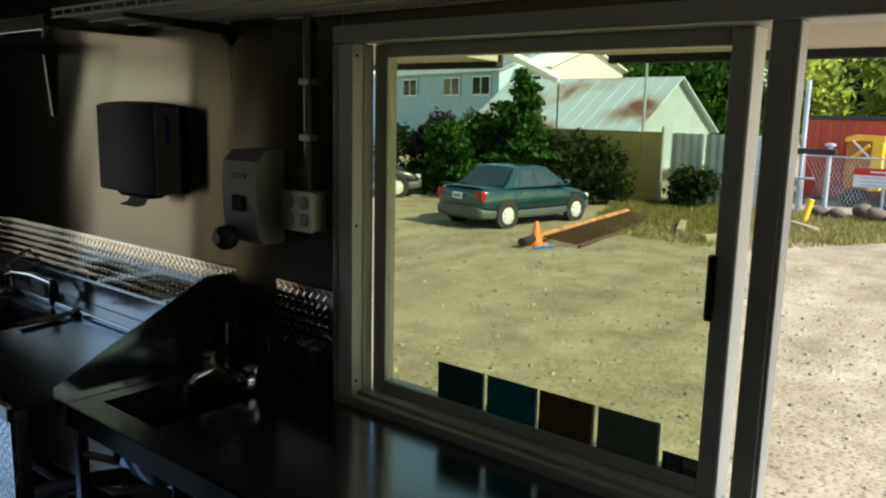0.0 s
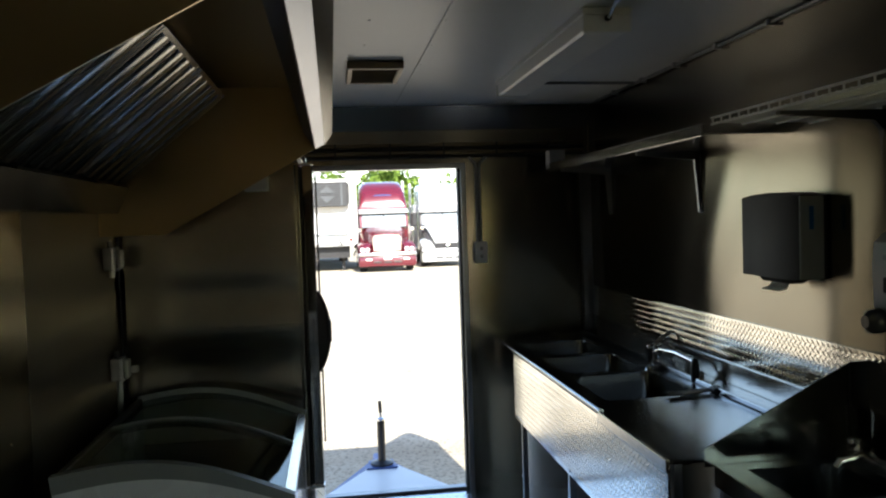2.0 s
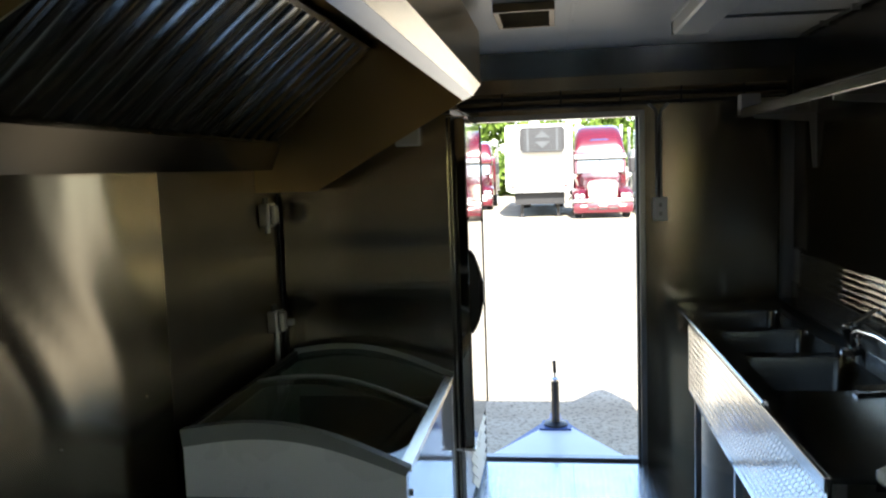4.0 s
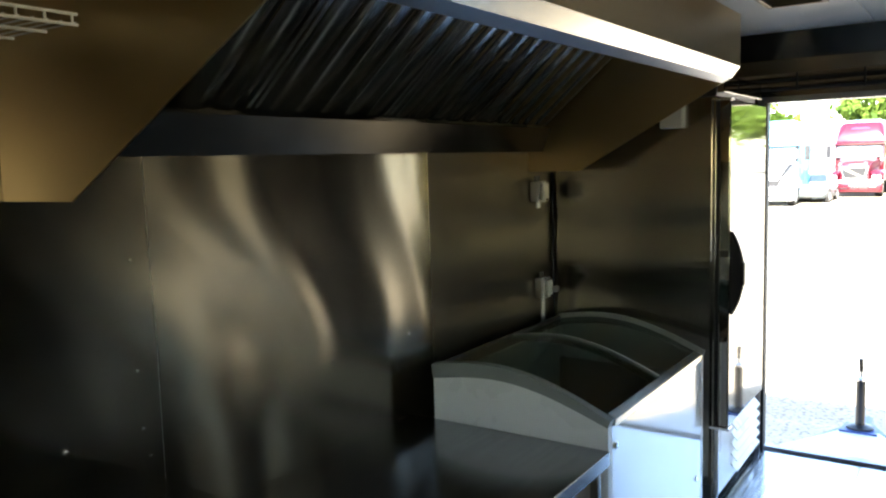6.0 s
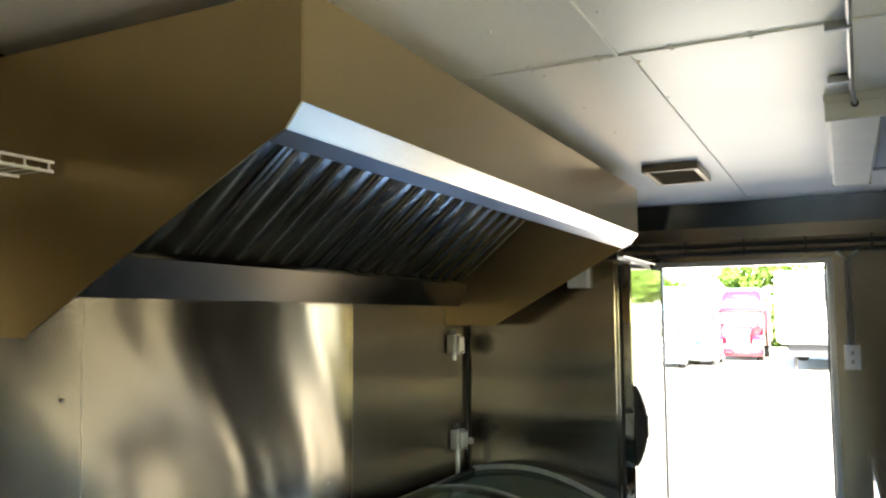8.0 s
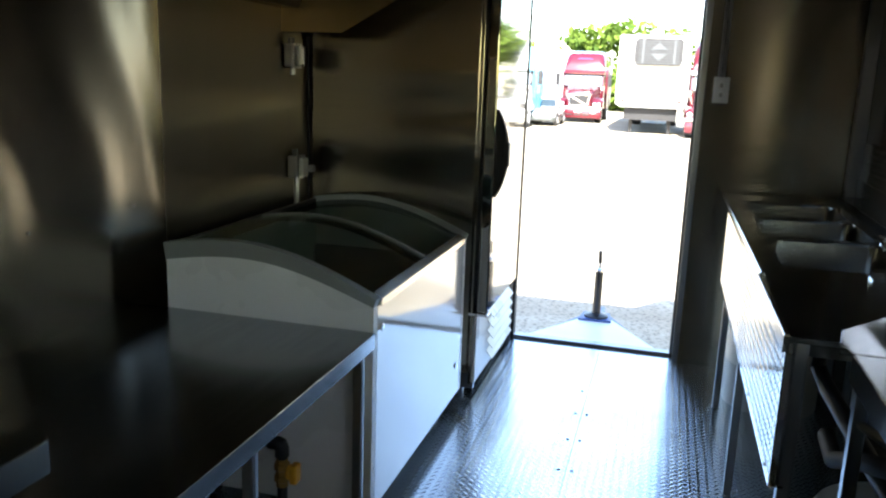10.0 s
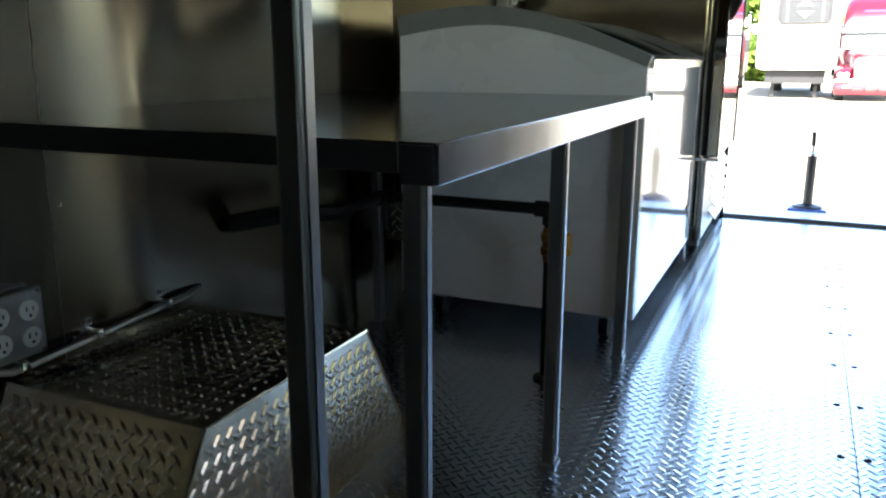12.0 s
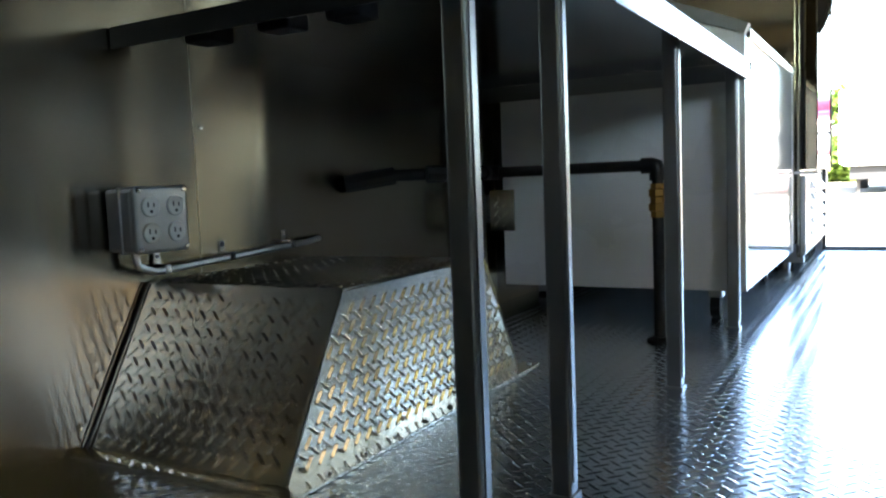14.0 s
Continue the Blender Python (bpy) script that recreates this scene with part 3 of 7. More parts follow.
def chest_freezer():
    x0, x1, y0, y1 = 0.10, 0.772, -1.615, -0.56
    f = thing("chest_freezer", "white chest freezer with curved sliding glass lids and grey rim", "freezer", (x0, y0, 0))
    o = Vector((x0, y0, 0))
    def p(name, bm, mt, parent=f, label="", smooth=False):
        ob = part(name, bm, mt, parent, label, smooth)
        if parent is f:
            ob.location = -o
        return ob
    N = 16
    def arch(s, drop=0.0):
        """Height of the lid's rim from the wall side (0) to the aisle side (1)."""
        return 0.858 - 0.105 * s + 0.070 * math.sin(math.pi * s) * (1 - 0.1 * s) - drop
    rim = [(x0 - 0.006 + (x1 - x0 + 0.016) * k / N, arch(k / N)) for k in range(N + 1)]
    low = [(x0 + (x1 - x0) * k / N, arch(k / N, 0.052 - 0.028 * (k / N) ** 2)) for k in range(N + 1)]
    # two white end panels, front and back sheets, tub
    for a, b in ((y0, y0 + 0.03), (y1 - 0.03, y1)):
        p("end_panel", prism(B(), [(x0, 0.085)] + low + [(x1, 0.085)], a, b), WHITE_ENAMEL)
    p("front_panel", box(B(), x1 - 0.022, x1, y0 + 0.031, y1 - 0.031, 0.085, low[-1][1] - 0.004, 0.002), WHITE_GLOSS, label="glossy white front panel")
    p("back_panel", box(B(), x0, x0 + 0.02, y0 + 0.031, y1 - 0.031, 0.085, low[0][1]), WHITE_ENAMEL)
    p("tub_floor", box(B(), x0 + 0.02, x1 - 0.022, y0 + 0.03, y1 - 0.03, 0.085, 0.12), WHITE_ENAMEL)
    for yy in (y0 + 0.031, y1 - 0.051):
        p("tub_wall", box(B(), x0 + 0.021, x1 - 0.023, yy, yy + 0.02, 0.121, 0.66), PALE_PLASTIC)
    for a, b in ((y0 - 0.004, y0 + 0.030), (y1 - 0.008, y1 + 0.004)):
        p("end_rim", prism(B(), rim + low[::-1], a, b), GREY_PLASTIC, label="grey plastic curved rim", smooth=True)
    p("back_rim", box(B(), x0 - 0.004, x0 + 0.017, y0 + 0.046, y1 - 0.02, rim[0][1] - 0.05, rim[0][1] - 0.004, 0.006), BLACK_PLASTIC)
    bm = prism(B(), [(x1 - 0.021, rim[-1][1] + 0.006), (x1 + 0.008, rim[-1][1] - 0.008), (x1 + 0.008, rim[-1][1] - 0.030), (x1 - 0.021, rim[-1][1] - 0.024)], y0 + 0.046, y1 - 0.046)
    p("front_trim", bm, STEEL_LIP, label="bright metal front trim")
    def lid(a, b, lift, label):
        bm = B()
        pts = [(x0 + 0.02 + (x1 - x0 - 0.042) * k / N, arch(0.030 + 0.937 * k / N) - 0.010 + lift) for k in range(N + 1)]
        prism(bm, pts + [(u, v - 0.005) for u, v in pts[::-1]], a, b)
        return p("glass_lid", bm, LID_GLASS, label=label, smooth=True)
    mid = (y0 + y1) / 2
    l1 = lid(y0 + 0.031, mid + 0.04, 0.0, "curved sliding glass lid")
    l2 = lid(mid - 0.02, y1 - 0.009, -0.012, "curved sliding glass lid")
    pts = [(x0 + 0.02 + (x1 - x0 - 0.042) * k / N, arch(0.030 + 0.937 * k / N) - 0.004) for k in range(N + 1)]
    bm = prism(B(), pts + [(u, v - 0.016) for u, v in pts[::-1]], mid + 0.028, mid + 0.041)
    part("lid_edge", bm, GREY_PLASTIC, l1, smooth=True)
    # wire baskets and dark inside
    bask = p("wire_basket", B(), BLACK_PLASTIC, label="dark wire storage basket")
    bm = B()
    for k in range(14):
        yy = y0 + 0.10 + k * 0.032
        tube(bm, [(x0 + 0.10, yy, 0.70), (x0 + 0.12, yy, 0.52), (x1 - 0.14, yy, 0.52), (x1 - 0.12, yy, 0.68)], 0.0025, 5)
    for zz, xx in ((0.70, x0 + 0.10), (0.61, x0 + 0.11), (0.68, x1 - 0.12), (0.60, x1 - 0.13)):
        tube(bm, [(xx, y0 + 0.09, zz), (xx, y0 + 0.53, zz)], 0.003, 5)
    bm.to_mesh(bask.data)
    bm.free()
    bask.data.materials.clear()
    bask.data.materials.append(STEEL_DARK)
    for x in (x0 + 0.09, x1 - 0.09):
        for y in (y0 + 0.09, y1 - 0.09):
            bm = cyl(B(), (x - 0.012, y, 0.032), (x + 0.012, y, 0.032), 0.032, seg=14)
            w = p("caster", bm, BLACK_RUBBER)
            part("caster_fork", box(B(), x - 0.018, x + 0.018, y - 0.02, y + 0.02, 0.055, 0.085, 0.004), GALV, w, "galvanised caster fork")
    lock = lathe(B(), [(0.011, 0), (0.011, 0.006), (0.007, 0.009)], seg=12, m=Matrix.Translation((x1, y0 + 0.06, 0.655)) @ Matrix.Rotation(radians(90), 4, "Y"))
    p("lock", lock, CHROME)
    p("drain_cap", lathe(B(), [(0.012, 0), (0.012, 0.006)], seg=12, m=Matrix.Translation((x1, y1 - 0.10, 0.22)) @ Matrix.Rotation(radians(90), 4, "Y")), CHROME)
    return f


chest_freezer()


def leg_mesh(h):
    """A square steel tube leg with a folded seam and a foot."""
    bm = B()
    box(bm, -0.013, 0.013, -0.013, 0.013, 0.004, h, 0.003)
    box(bm, 0.0133, 0.0150, -0.005, 0.006, 0.02, h - 0.002)
    box(bm, -0.016, 0.016, -0.016, 0.016, 0, 0.005)
    return bm


def prep_table(label, x1, y0, y1, z, legs, apron, corner):
    t = thing("prep_table", label, "table", (0.005, y0, 0))
    o = t.location.copy()
    def p(name, bm, mt, lab=""):
        ob = part(name, bm, mt, t, lab)
        ob.location = -o
        return ob
    top = box(B(), 0.008, x1 - 0.001, y0 + 0.001, y1, z - 0.003, z)
    p("tabletop", top, STEEL_TOP, "dark reflecting stainless tabletop")
    p("front_edge", box(B(), x1 - 0.004, x1, y0 + 0.004, y1, z - apron, z - 0.0005, 0.0012), STEEL_TOP)
    # Near steel edge coloured black, which puts the shade on it into the colour.
    p("end_edge", box(B(), 0.008, x1 - 0.045 if corner else x1 - 0.005, y0, y0 + 0.004, z - apron * 0.75, z - 0.0005, 0.0012), BLACK_PIPE)
    p("end_edge", box(B(), 0.008, x1 - 0.005, y1 - 0.004, y1, z - apron, z - 0.0035), STEEL_DARK)
    if corner:
        p("corner_cap", box(B(), x1 - 0.044, x1 - 0.005, y0 + 0.002, y0 + 0.02, z - apron, z - 0.004), BLACK_PLASTIC, "open black corner end")
    for xx in (0.13, 0.285, 0.415):
        p("stiffener", box(B(), xx - 0.031, xx + 0.031, y0 + 0.07, y0 + 0.12, z - apron + 0.017, z - 0.004, 0.004), MATT_BLACK, "dark bracket block")
    data = None
    for x, y in legs:
        if data is None:
            ob = part("leg", leg_mesh(z - 0.004), STEEL_DARK, t)
            data = ob.data
        else:
            ob = new("leg", data)
            ob.parent = t
        ob.location = Vector((x, y, 0)) - o
    return t


prep_table("low stainless prep table on square tube legs beside the freezer", 0.785, -2.86, -1.632, 0.660,
           [(0.745, -2.825), (0.750, -2.275), (0.750, -1.668), (0.05, -1.668)], 0.046, True)
prep_table("tall stainless prep table standing higher than its neighbour", 0.777, -4.45, -2.840, 0.885,
           [(0.730, -3.03), (0.745, -4.40), (0.05, -4.40)], 0.048, False)


def wheel_well_cover():
    w = thing("wheel_well_cover", "bright diamond plate wheel well box against the wall", "wheel cover", (0, -2.82, 0))
    o = w.location.copy()
    def p(name, bm, mt, lab=""):
        ob = part(name, bm, mt, w, lab)
        ob.location = -o
        return ob
    yb0, yt0, yt1, yb1, x1, z1 = -2.96, -2.82, -2.37, -2.23, 0.412, 0.245
    p("shell", prism(B(), [(yb0, 0.0), (yt0, z1), (yt1, z1), (yb1, 0.0)], 0.012, x1, "x"), TREAD_WELL)
    fl = 0.036
    bm = B()
    box(bm, x1 - 0.001, x1 + fl, yb0 - 0.03, yb1 + 0.03, 0.0005, 0.006, 0.001)
    box(bm, 0.012, x1 - 0.001, yb0 - 0.03, yb0 + 0.002, 0.0005, 0.006, 0.001)
    p("flange", bm, TREAD_WELL, "riveted diamond plate floor flange")
    for k in range(9):
        p("rivet", lathe(B(), [(0.006, 0.006), (0.005, 0.009), (0.002, 0.010)], (x1 + 0.022, yb0 + 0.06 + k * 0.085, 0), 8), CHROME)
    L = math.hypot(yt0 - yb0, z1)
    up = Vector((0, yt0 - yb0, z1)).normalized()
    for ob in (treads("tread_pattern", (0.012, yb0, 0), (1, 0, 0), up, x1 - 0.012, L, TREAD_WELL, w, 0.028, None, 0.11, 0.7),
               treads("tread_pattern", (x1, yb0, 0), (0, 1, 0), (0, 0, 1), yb1 - yb0, z1, TREAD_WELL, w, 0.028,
                      lambda a, b: a > b * 0.5714 + 0.012 and a < (yb1 - yb0) - b * 0.5714 - 0.012, 0.11, 0.7),
               treads("tread_pattern", (0.012, yt0, z1), (1, 0, 0), (0, 1, 0), x1 - 0.012, yt1 - yt0, TREAD_WELL, w, 0.028, None, 0.11, 0.7)):
        ob.location = -o
    p("corner_edge", tube(B(), [(x1, yb0, 0.004), (x1, yt0, z1), (x1, yt1, z1), (x1, yb1, 0.004)], 0.003, 6), TREAD_WALL)
    p("wall_joint", tube(B(), [(0.012, yb0 - 0.003, 0.004), (0.012, yt0 - 0.003, z1)], 0.0018, 6), BLACK_RUBBER, "dark sealant joint")
    return w


wheel_well_cover()

# ---- right side: sinks, counter, serving window, shelves ----
def placed(parent):
    """Makes parts given in world measures under a thing that stands at its base."""
    o = parent.location.copy()
    def p(name, bm, mt, label="", smooth=False, under=None):
        ob = part(name, bm, mt, under or parent, label, smooth)
        ob.location = Vector() if under else -o
        return ob
    return p


def basin(bm, x0, x1, y0, y1, z, depth):
    """An open bowl with rounded lower corners, as an inner and an outer skin."""
    rings = []
    for f, d in ((0.0, 0.0), (0.006, 0.01), (0.012, depth * 0.8), (0.035, depth * 0.97), (0.09, depth)):
        ring = []
        r = 0.045
        for cx, cy, a in ((x1 - r, y1 - r, 0), (x0 + r, y1 - r, 90), (x0 + r, y0 + r, 180), (x1 - r, y0 + r, 270)):
            for k in range(5):
                t = radians(a + 22.5 * k)
                px, py = cx + r * math.cos(t), cy + r * math.sin(t)
                mx, my = (x0 + x1) / 2, (y0 + y1) / 2
                ring.append(bm.verts.new((mx + (px - mx) * (1 - f * 2), my + (py - my) * (1 - f * 2), z - d)))
        rings.append(ring)
    n = len(rings[0])
    for s, t in zip(rings, rings[1:]):
        for k in range(n):
            bm.faces.new((s[k], s[(k + 1) % n], t[(k + 1) % n], t[k]))
    bm.faces.new(rings[-1])
    return rings[0]


def deck(bm, outer, holes, z, t):
    """One welded sheet with rectangular holes."""
    xs = sorted({outer[0], outer[1], *[v for h in holes for v in h[:2]]})
    ys = sorted({outer[2], outer[3], *[v for h in holes for v in h[2:]]})
    top = [[bm.verts.new((x, y, z)) for y in ys] for x in xs]
    low = [[bm.verts.new((x, y, z - t)) for y in ys] for x in xs]
    nx, ny = len(xs) - 1, len(ys) - 1
    def solid(i, j):
        if not (0 <= i < nx and 0 <= j < ny):
            return False
        cx, cy = (xs[i] + xs[i + 1]) / 2, (ys[j] + ys[j + 1]) / 2
        return not any(h[0] < cx < h[1] and h[2] < cy < h[3] for h in holes)
    for i in range(nx):
        for j in range(ny):
            if not solid(i, j):
                continue
            for g in (top, low):
                bm.faces.new((g[i][j], g[i + 1][j], g[i + 1][j + 1], g[i][j + 1]))
            for di, dj, a, c in ((-1, 0, (i, j), (i, j + 1)), (1, 0, (i + 1, j), (i + 1, j + 1)), (0, -1, (i, j), (i + 1, j)), (0, 1, (i, j + 1), (i + 1, j + 1))):
                if not solid(i + di, j + dj):
                    bm.faces.new((top[a[0]][a[1]], top[c[0]][c[1]], low[c[0]][c[1]], low[a[0]][a[1]]))
    bmesh.ops.delete(bm, geom=[v for v in bm.verts if not v.link_faces], context="VERTS")


def three_bay_sink():
    z = 0.882
    s = thing("three_compartment_sink", "stainless three compartment sink with a diamond plate apron", "sink", (1.81, -1.96, 0))
    p = placed(s)
    holes = [(1.875, 2.235, -0.30, 0.10), (1.875, 2.235, -0.755, -0.345), (1.875, 2.235, -1.26, -0.80)]
    bm = B()
    deck(bm, (1.806, 2.375, -1.962, 0.338), holes, z, 0.012)
    p("deck", bm, STEEL_TOP)
    for h in holes:
        bm = B()
        basin(bm, h[0] - 0.002, h[1] + 0.002, h[2] - 0.002, h[3] + 0.002, z - 0.001, 0.27)
        bz = p("basin", bm, STEEL_BOWL, "deep stainless bowl", True)
        part("drain", lathe(B(), [(0.042, 0.001), (0.04, 0.006), (0.02, 0.004)], ((h[0] + h[1]) / 2, (h[2] + h[3]) / 2, z - 0.27), 16), CHROME, bz)
    for a, b in ((-1.40, 0.338),):
        p("front_rim", tube(B(), [(1.808, a, z - 0.002), (1.808, b, z - 0.002)], 0.011, 10), STEEL_TOP, "rolled steel rim", True)
    p("front_rim", box(B(), 1.792, 1.806, -1.962, -1.405, z - 0.035, z + 0.003, 0.003), STEEL, "folded steel edge strip")
    p("back_rail", box(B(), 2.30, 2.372, -1.955, 0.33, z + 0.001, z + 0.022, 0.004), STEEL_TOP)
    p("backsplash", box(B(), 2.372, 2.384, -1.962, 0.338, z - 0.01, 0.985, 0.002), STEEL)
    apron = p("apron", box(B(), 1.800, 1.804, -1.955, -0.112, 0.545, z - 0.014), TREAD_APRON, "bright diamond plate apron")
    treads("tread_pattern", (1.800, -0.112, 0.545), (0, -1, 0), (0, 0, 1), 1.843, z - 0.014 - 0.545, TREAD_APRON, s, 0.026, None, 0.035).location = -s.location
    p("apron_flange", box(B(), 1.804, 1.83, -1.955, -0.112, 0.545, 0.549), TREAD_WALL)
    for k in range(5):
        p("apron_screw", lathe(B(), [(0.005, 0), (0.003, 0.003)], seg=8, m=Matrix.Translation((1.800, -0.2 - k * 0.42, 0.56)) @ Matrix.Rotation(radians(-90), 4, "Y")), CHROME)
    data = None
    for x, y in ((1.832, -0.175), (1.832, -0.96), (1.832, -1.94), (2.34, -0.175), (2.34, -1.94)):
        if data is None:
            ob = part("leg", leg_mesh(z - 0.012), STEEL_DARK, s)
            data = ob.data
        else:
            ob = new("leg", data)
            ob.parent = s
        ob.location = Vector((x, y, 0)) - s.location
    guard = prism(B(), [(1.893, z - 0.018), (2.384, z - 0.018), (2.384, 1.128), (2.325, 1.126), (2.28, 1.105), (1.893, z + 0.032)], -1.986, -1.983, "y")
    p("splash_guard", guard, STEEL_TOP, "sloped stainless splash guard")
    p("guard_seam", box(B(), 2.318, 2.324, -1.989, -1.987, z + 0.002, 1.125), DARK_GAP)
    # mixer tap: body, raised lever, long arm with a dark down-turned nozzle
    fx, fy = 2.275, -0.735
    tap = p("faucet", lathe(B(), [(0.034, 0), (0.034, 0.008), (0.024, 0.016), (0.022, 0.070), (0.026, 0.078), (0.024, 0.098), (0.010, 0.106)], (fx, fy, z + 0.001), 18), CHROME, "chrome mixer tap", True)
    bm = box(B(), -0.010, 0.115, -0.011, 0.011, -0.005, 0.006, 0.004, Matrix.Translation((fx, fy, z + 0.098)) @ Matrix.Rotation(radians(12), 4, "Z") @ Matrix.Rotation(radians(-27), 4, "Y"))
    part("lever", bm, CHROME, tap, "raised chrome lever")
    part("spout", tube(B(), [(fx, fy - 0.015, z + 0.068), (fx + 0.004, fy - 0.08, z + 0.092), (fx + 0.018, fy - 0.20, z + 0.096), (fx + 0.030, fy - 0.31, z + 0.086), (fx + 0.032, fy - 0.335, z + 0.080)], 0.0105, 10), CHROME, tap, "long chrome spout", True)
    part("nozzle", lathe(B(), [(0.013, 0.0), (0.016, 0.010), (0.017, 0.06), (0.012, 0.088), (0.006, 0.094)], (fx + 0.032, fy - 0.338, z + 0.004), 14), BLACK_PLASTIC, tap, "black nozzle", True)
    hose = p("spray_hose", tube(B(), [(2.33, -0.66, z + 0.022), (2.335, -0.70, z + 0.085), (2.34, -0.85, z + 0.075), (2.335, -1.02, z + 0.065), (2.33, -1.07, z + 0.022)], 0.007, 8), BLACK_RUBBER, "dark spray hose", True)
    for hy in (-0.66, -1.07):
        part("hose_collar", lathe(B(), [(0.014, 0), (0.014, 0.016), (0.009, 0.022)], (2.33, hy, z + 0.0225), 12), CHROME, hose)
    rack = thing("strainer_rack", "ribbed chrome strainer bar lying on the sink rim", "strainer", (2.2, -1.2, z))
    q = placed(rack)
    for k in range(3):
        q("rod", tube(B(), [(2.10, -1.262 - 0.014 * k, z + 0.012), (2.285, -1.235 - 0.014 * k, z + 0.012)], 0.0055, 8), CHROME)
    q("end_knob", box(B(), 2.285, 2.325, -1.275, -1.225, z + 0.001, z + 0.022, 0.008), BLACK_PLASTIC, "black end knob")
    return s


three_bay_sink()

# diamond plate splash strip along the wall
strip = thing("wall_splash_strip", "bright diamond plate splash strip along the wall above the sinks", "splashback", (2.387, -2.45, 0.985))
ps = placed(strip)
ps("plate", box(B(), 2.379, 2.385, -2.45, 0.33, 0.986, 1.150), TREAD_WALL)
treads("tread_pattern", (2.379, 0.33, 0.977), (0, -1, 0), (0, 0, 1), 2.78, 0.182, TREAD_WALL, strip, 0.026, None, 0.022).location = -strip.location


def hand_sink_counter():
    z = 0.868
    c = thing("hand_sink_counter", "dark stainless service counter with a small hand sink below the window", "counter", (1.93, -3.2, 0))
    p = placed(c)
    hole = (1.985, 2.235, -2.29, -2.04)
    bm = B()
    deck(bm, (1.921, 2.384, -4.45, -1.992), [hole], z, 0.012)
    p("worktop", bm, STEEL_TOP, "dark reflecting stainless worktop")
    # Both edges use the near-black steel for the dark they mirror.
    p("front_edge", box(B(), 1.916, 1.9205, -4.45, -1.992, z - 0.055, z - 0.0005, 0.0015), STEEL_SHADE)
    p("end_edge", box(B(), 1.921, 2.384, -1.9915, -1.988, z - 0.055, z - 0.0005), STEEL_SHADE)
    bm = B()
    basin(bm, *[v + d for v, d in zip(hole, (-0.002, 0.002, -0.002, 0.002))], z - 0.001, 0.16)
    bz = p("basin", bm, STEEL_TOP, "small hand wash bowl", True)
    part("drain", lathe(B(), [(0.03, 0.001), (0.028, 0.005), (0.015, 0.003)], (2.11, -2.165, z - 0.16), 14), CHROME, bz)
    bm = lathe(B(), [(0.024, 0), (0.024, 0.03), (0.02, 0.04)], (2.275, -2.07, z), 14)
    f = p("faucet", bm, CHROME, "chrome hand sink faucet", True)
    part("faucet_bar", box(B(), 2.25, 2.30, -2.27, -2.06, z + 0.012, z + 0.045, 0.010), CHROME, f, "", True)
    part("handle", lathe(B(), [(0.02, 0.045), (0.024, 0.06), (0.022, 0.070), (0.010, 0.076)], (2.275, -2.07, z), 12), CHROME, f, "", True)
    part("handle", lathe(B(), [(0.02, 0.045), (0.024, 0.06), (0.022, 0.070), (0.010, 0.076)], (2.275, -2.255, z), 12), CHROME, f, "", True)
    part("spout", tube(B(), [(2.265, -2.16, z + 0.03), (2.225, -2.16, z + 0.055), (2.17, -2.16, z + 0.045), (2.16, -2.16, z + 0.03)], 0.010, 10), CHROME, f, "", True)
    data = None
    for x, y in ((1.938, -2.015), (1.938, -3.2), (1.938, -4.4), (2.35, -4.4)):
        if data is None:
            ob = part("leg", leg_mesh(z - 0.012), STEEL_DARK, c)
            data = ob.data
        else:
            ob = new("leg", data)
            ob.parent = c
        ob.location = Vector((x, y, 0)) - c.location
    return c


hand_sink_counter()

# pipes and bins under the counters
plumb = thing("drain_plumbing", "black drain pipes and grey hoses hanging below the sinks", "plumbing", (2.1, -2.0, 0))
pp = placed(plumb)
pp("drain_pipe", tube(B(), [(2.05, -1.03, 0.60), (2.05, -1.03, 0.52), (2.07, -1.1, 0.48), (2.10, -1.8, 0.46), (2.13, -2.3, 0.44)], 0.025, 10), BLACK_PIPE, "black drain pipe", True)
pp("drain_pipe", tube(B(), [(2.11, -2.165, 0.70), (2.12, -2.165, 0.50), (2.16, -2.21, 0.45), (2.18, -2.27, 0.45), (2.19, -2.31, 0.50), (2.20, -2.36, 0.53), (2.37, -2.40, 0.53)], 0.022, 10), BLACK_PIPE, "", True)
for k in range(3):
    pp("supply_hose", tube(B(), [(2.33, -2.09 - 0.06 * k, 0.83), (2.25 - 0.05 * k, -2.02, 0.62 - 0.05 * k), (2.1, -1.9 + 0.05 * k, 0.55 - 0.04 * k), (2.2, -1.5, 0.40), (2.35, -1.2, 0.30)], 0.007, 8), GALV, "braided grey supply hose", True)
pp("drain_pipe", tube(B(), [(2.02, -1.40, 0.45), (2.0, -1.60, 0.47), (2.0, -1.86, 0.59), (2.0, -2.11, 0.69), (2.04, -2.16, 0.69)], 0.022, 10), BLACK_RUBBER, "thick black drain hose", True)
pp("cross_brace", tube(B(), [(1.938, -2.02, 0.74), (2.35, -2.5, 0.60)], 0.010, 8), STEEL_DARK)

bucket = thing("water_tank", "white cylindrical plastic water tank standing under the sink", "tank", (2.06, -0.02, 0))
pb = placed(bucket)
pb("drum", lathe(B(), [(0.195, 0.0), (0.20, 0.012), (0.20, 0.18), (0.204, 0.19), (0.204, 0.20), (0.20, 0.21), (0.20, 0.48), (0.19, 0.50)], (2.06, -0.02, 0), 32), WHITE_PLASTIC, "", True)
pb("lid", lathe(B(), [(0.196, 0.501), (0.196, 0.525), (0.17, 0.535)], (2.06, -0.02, 0), 32), WHITE_PLASTIC, "", True)
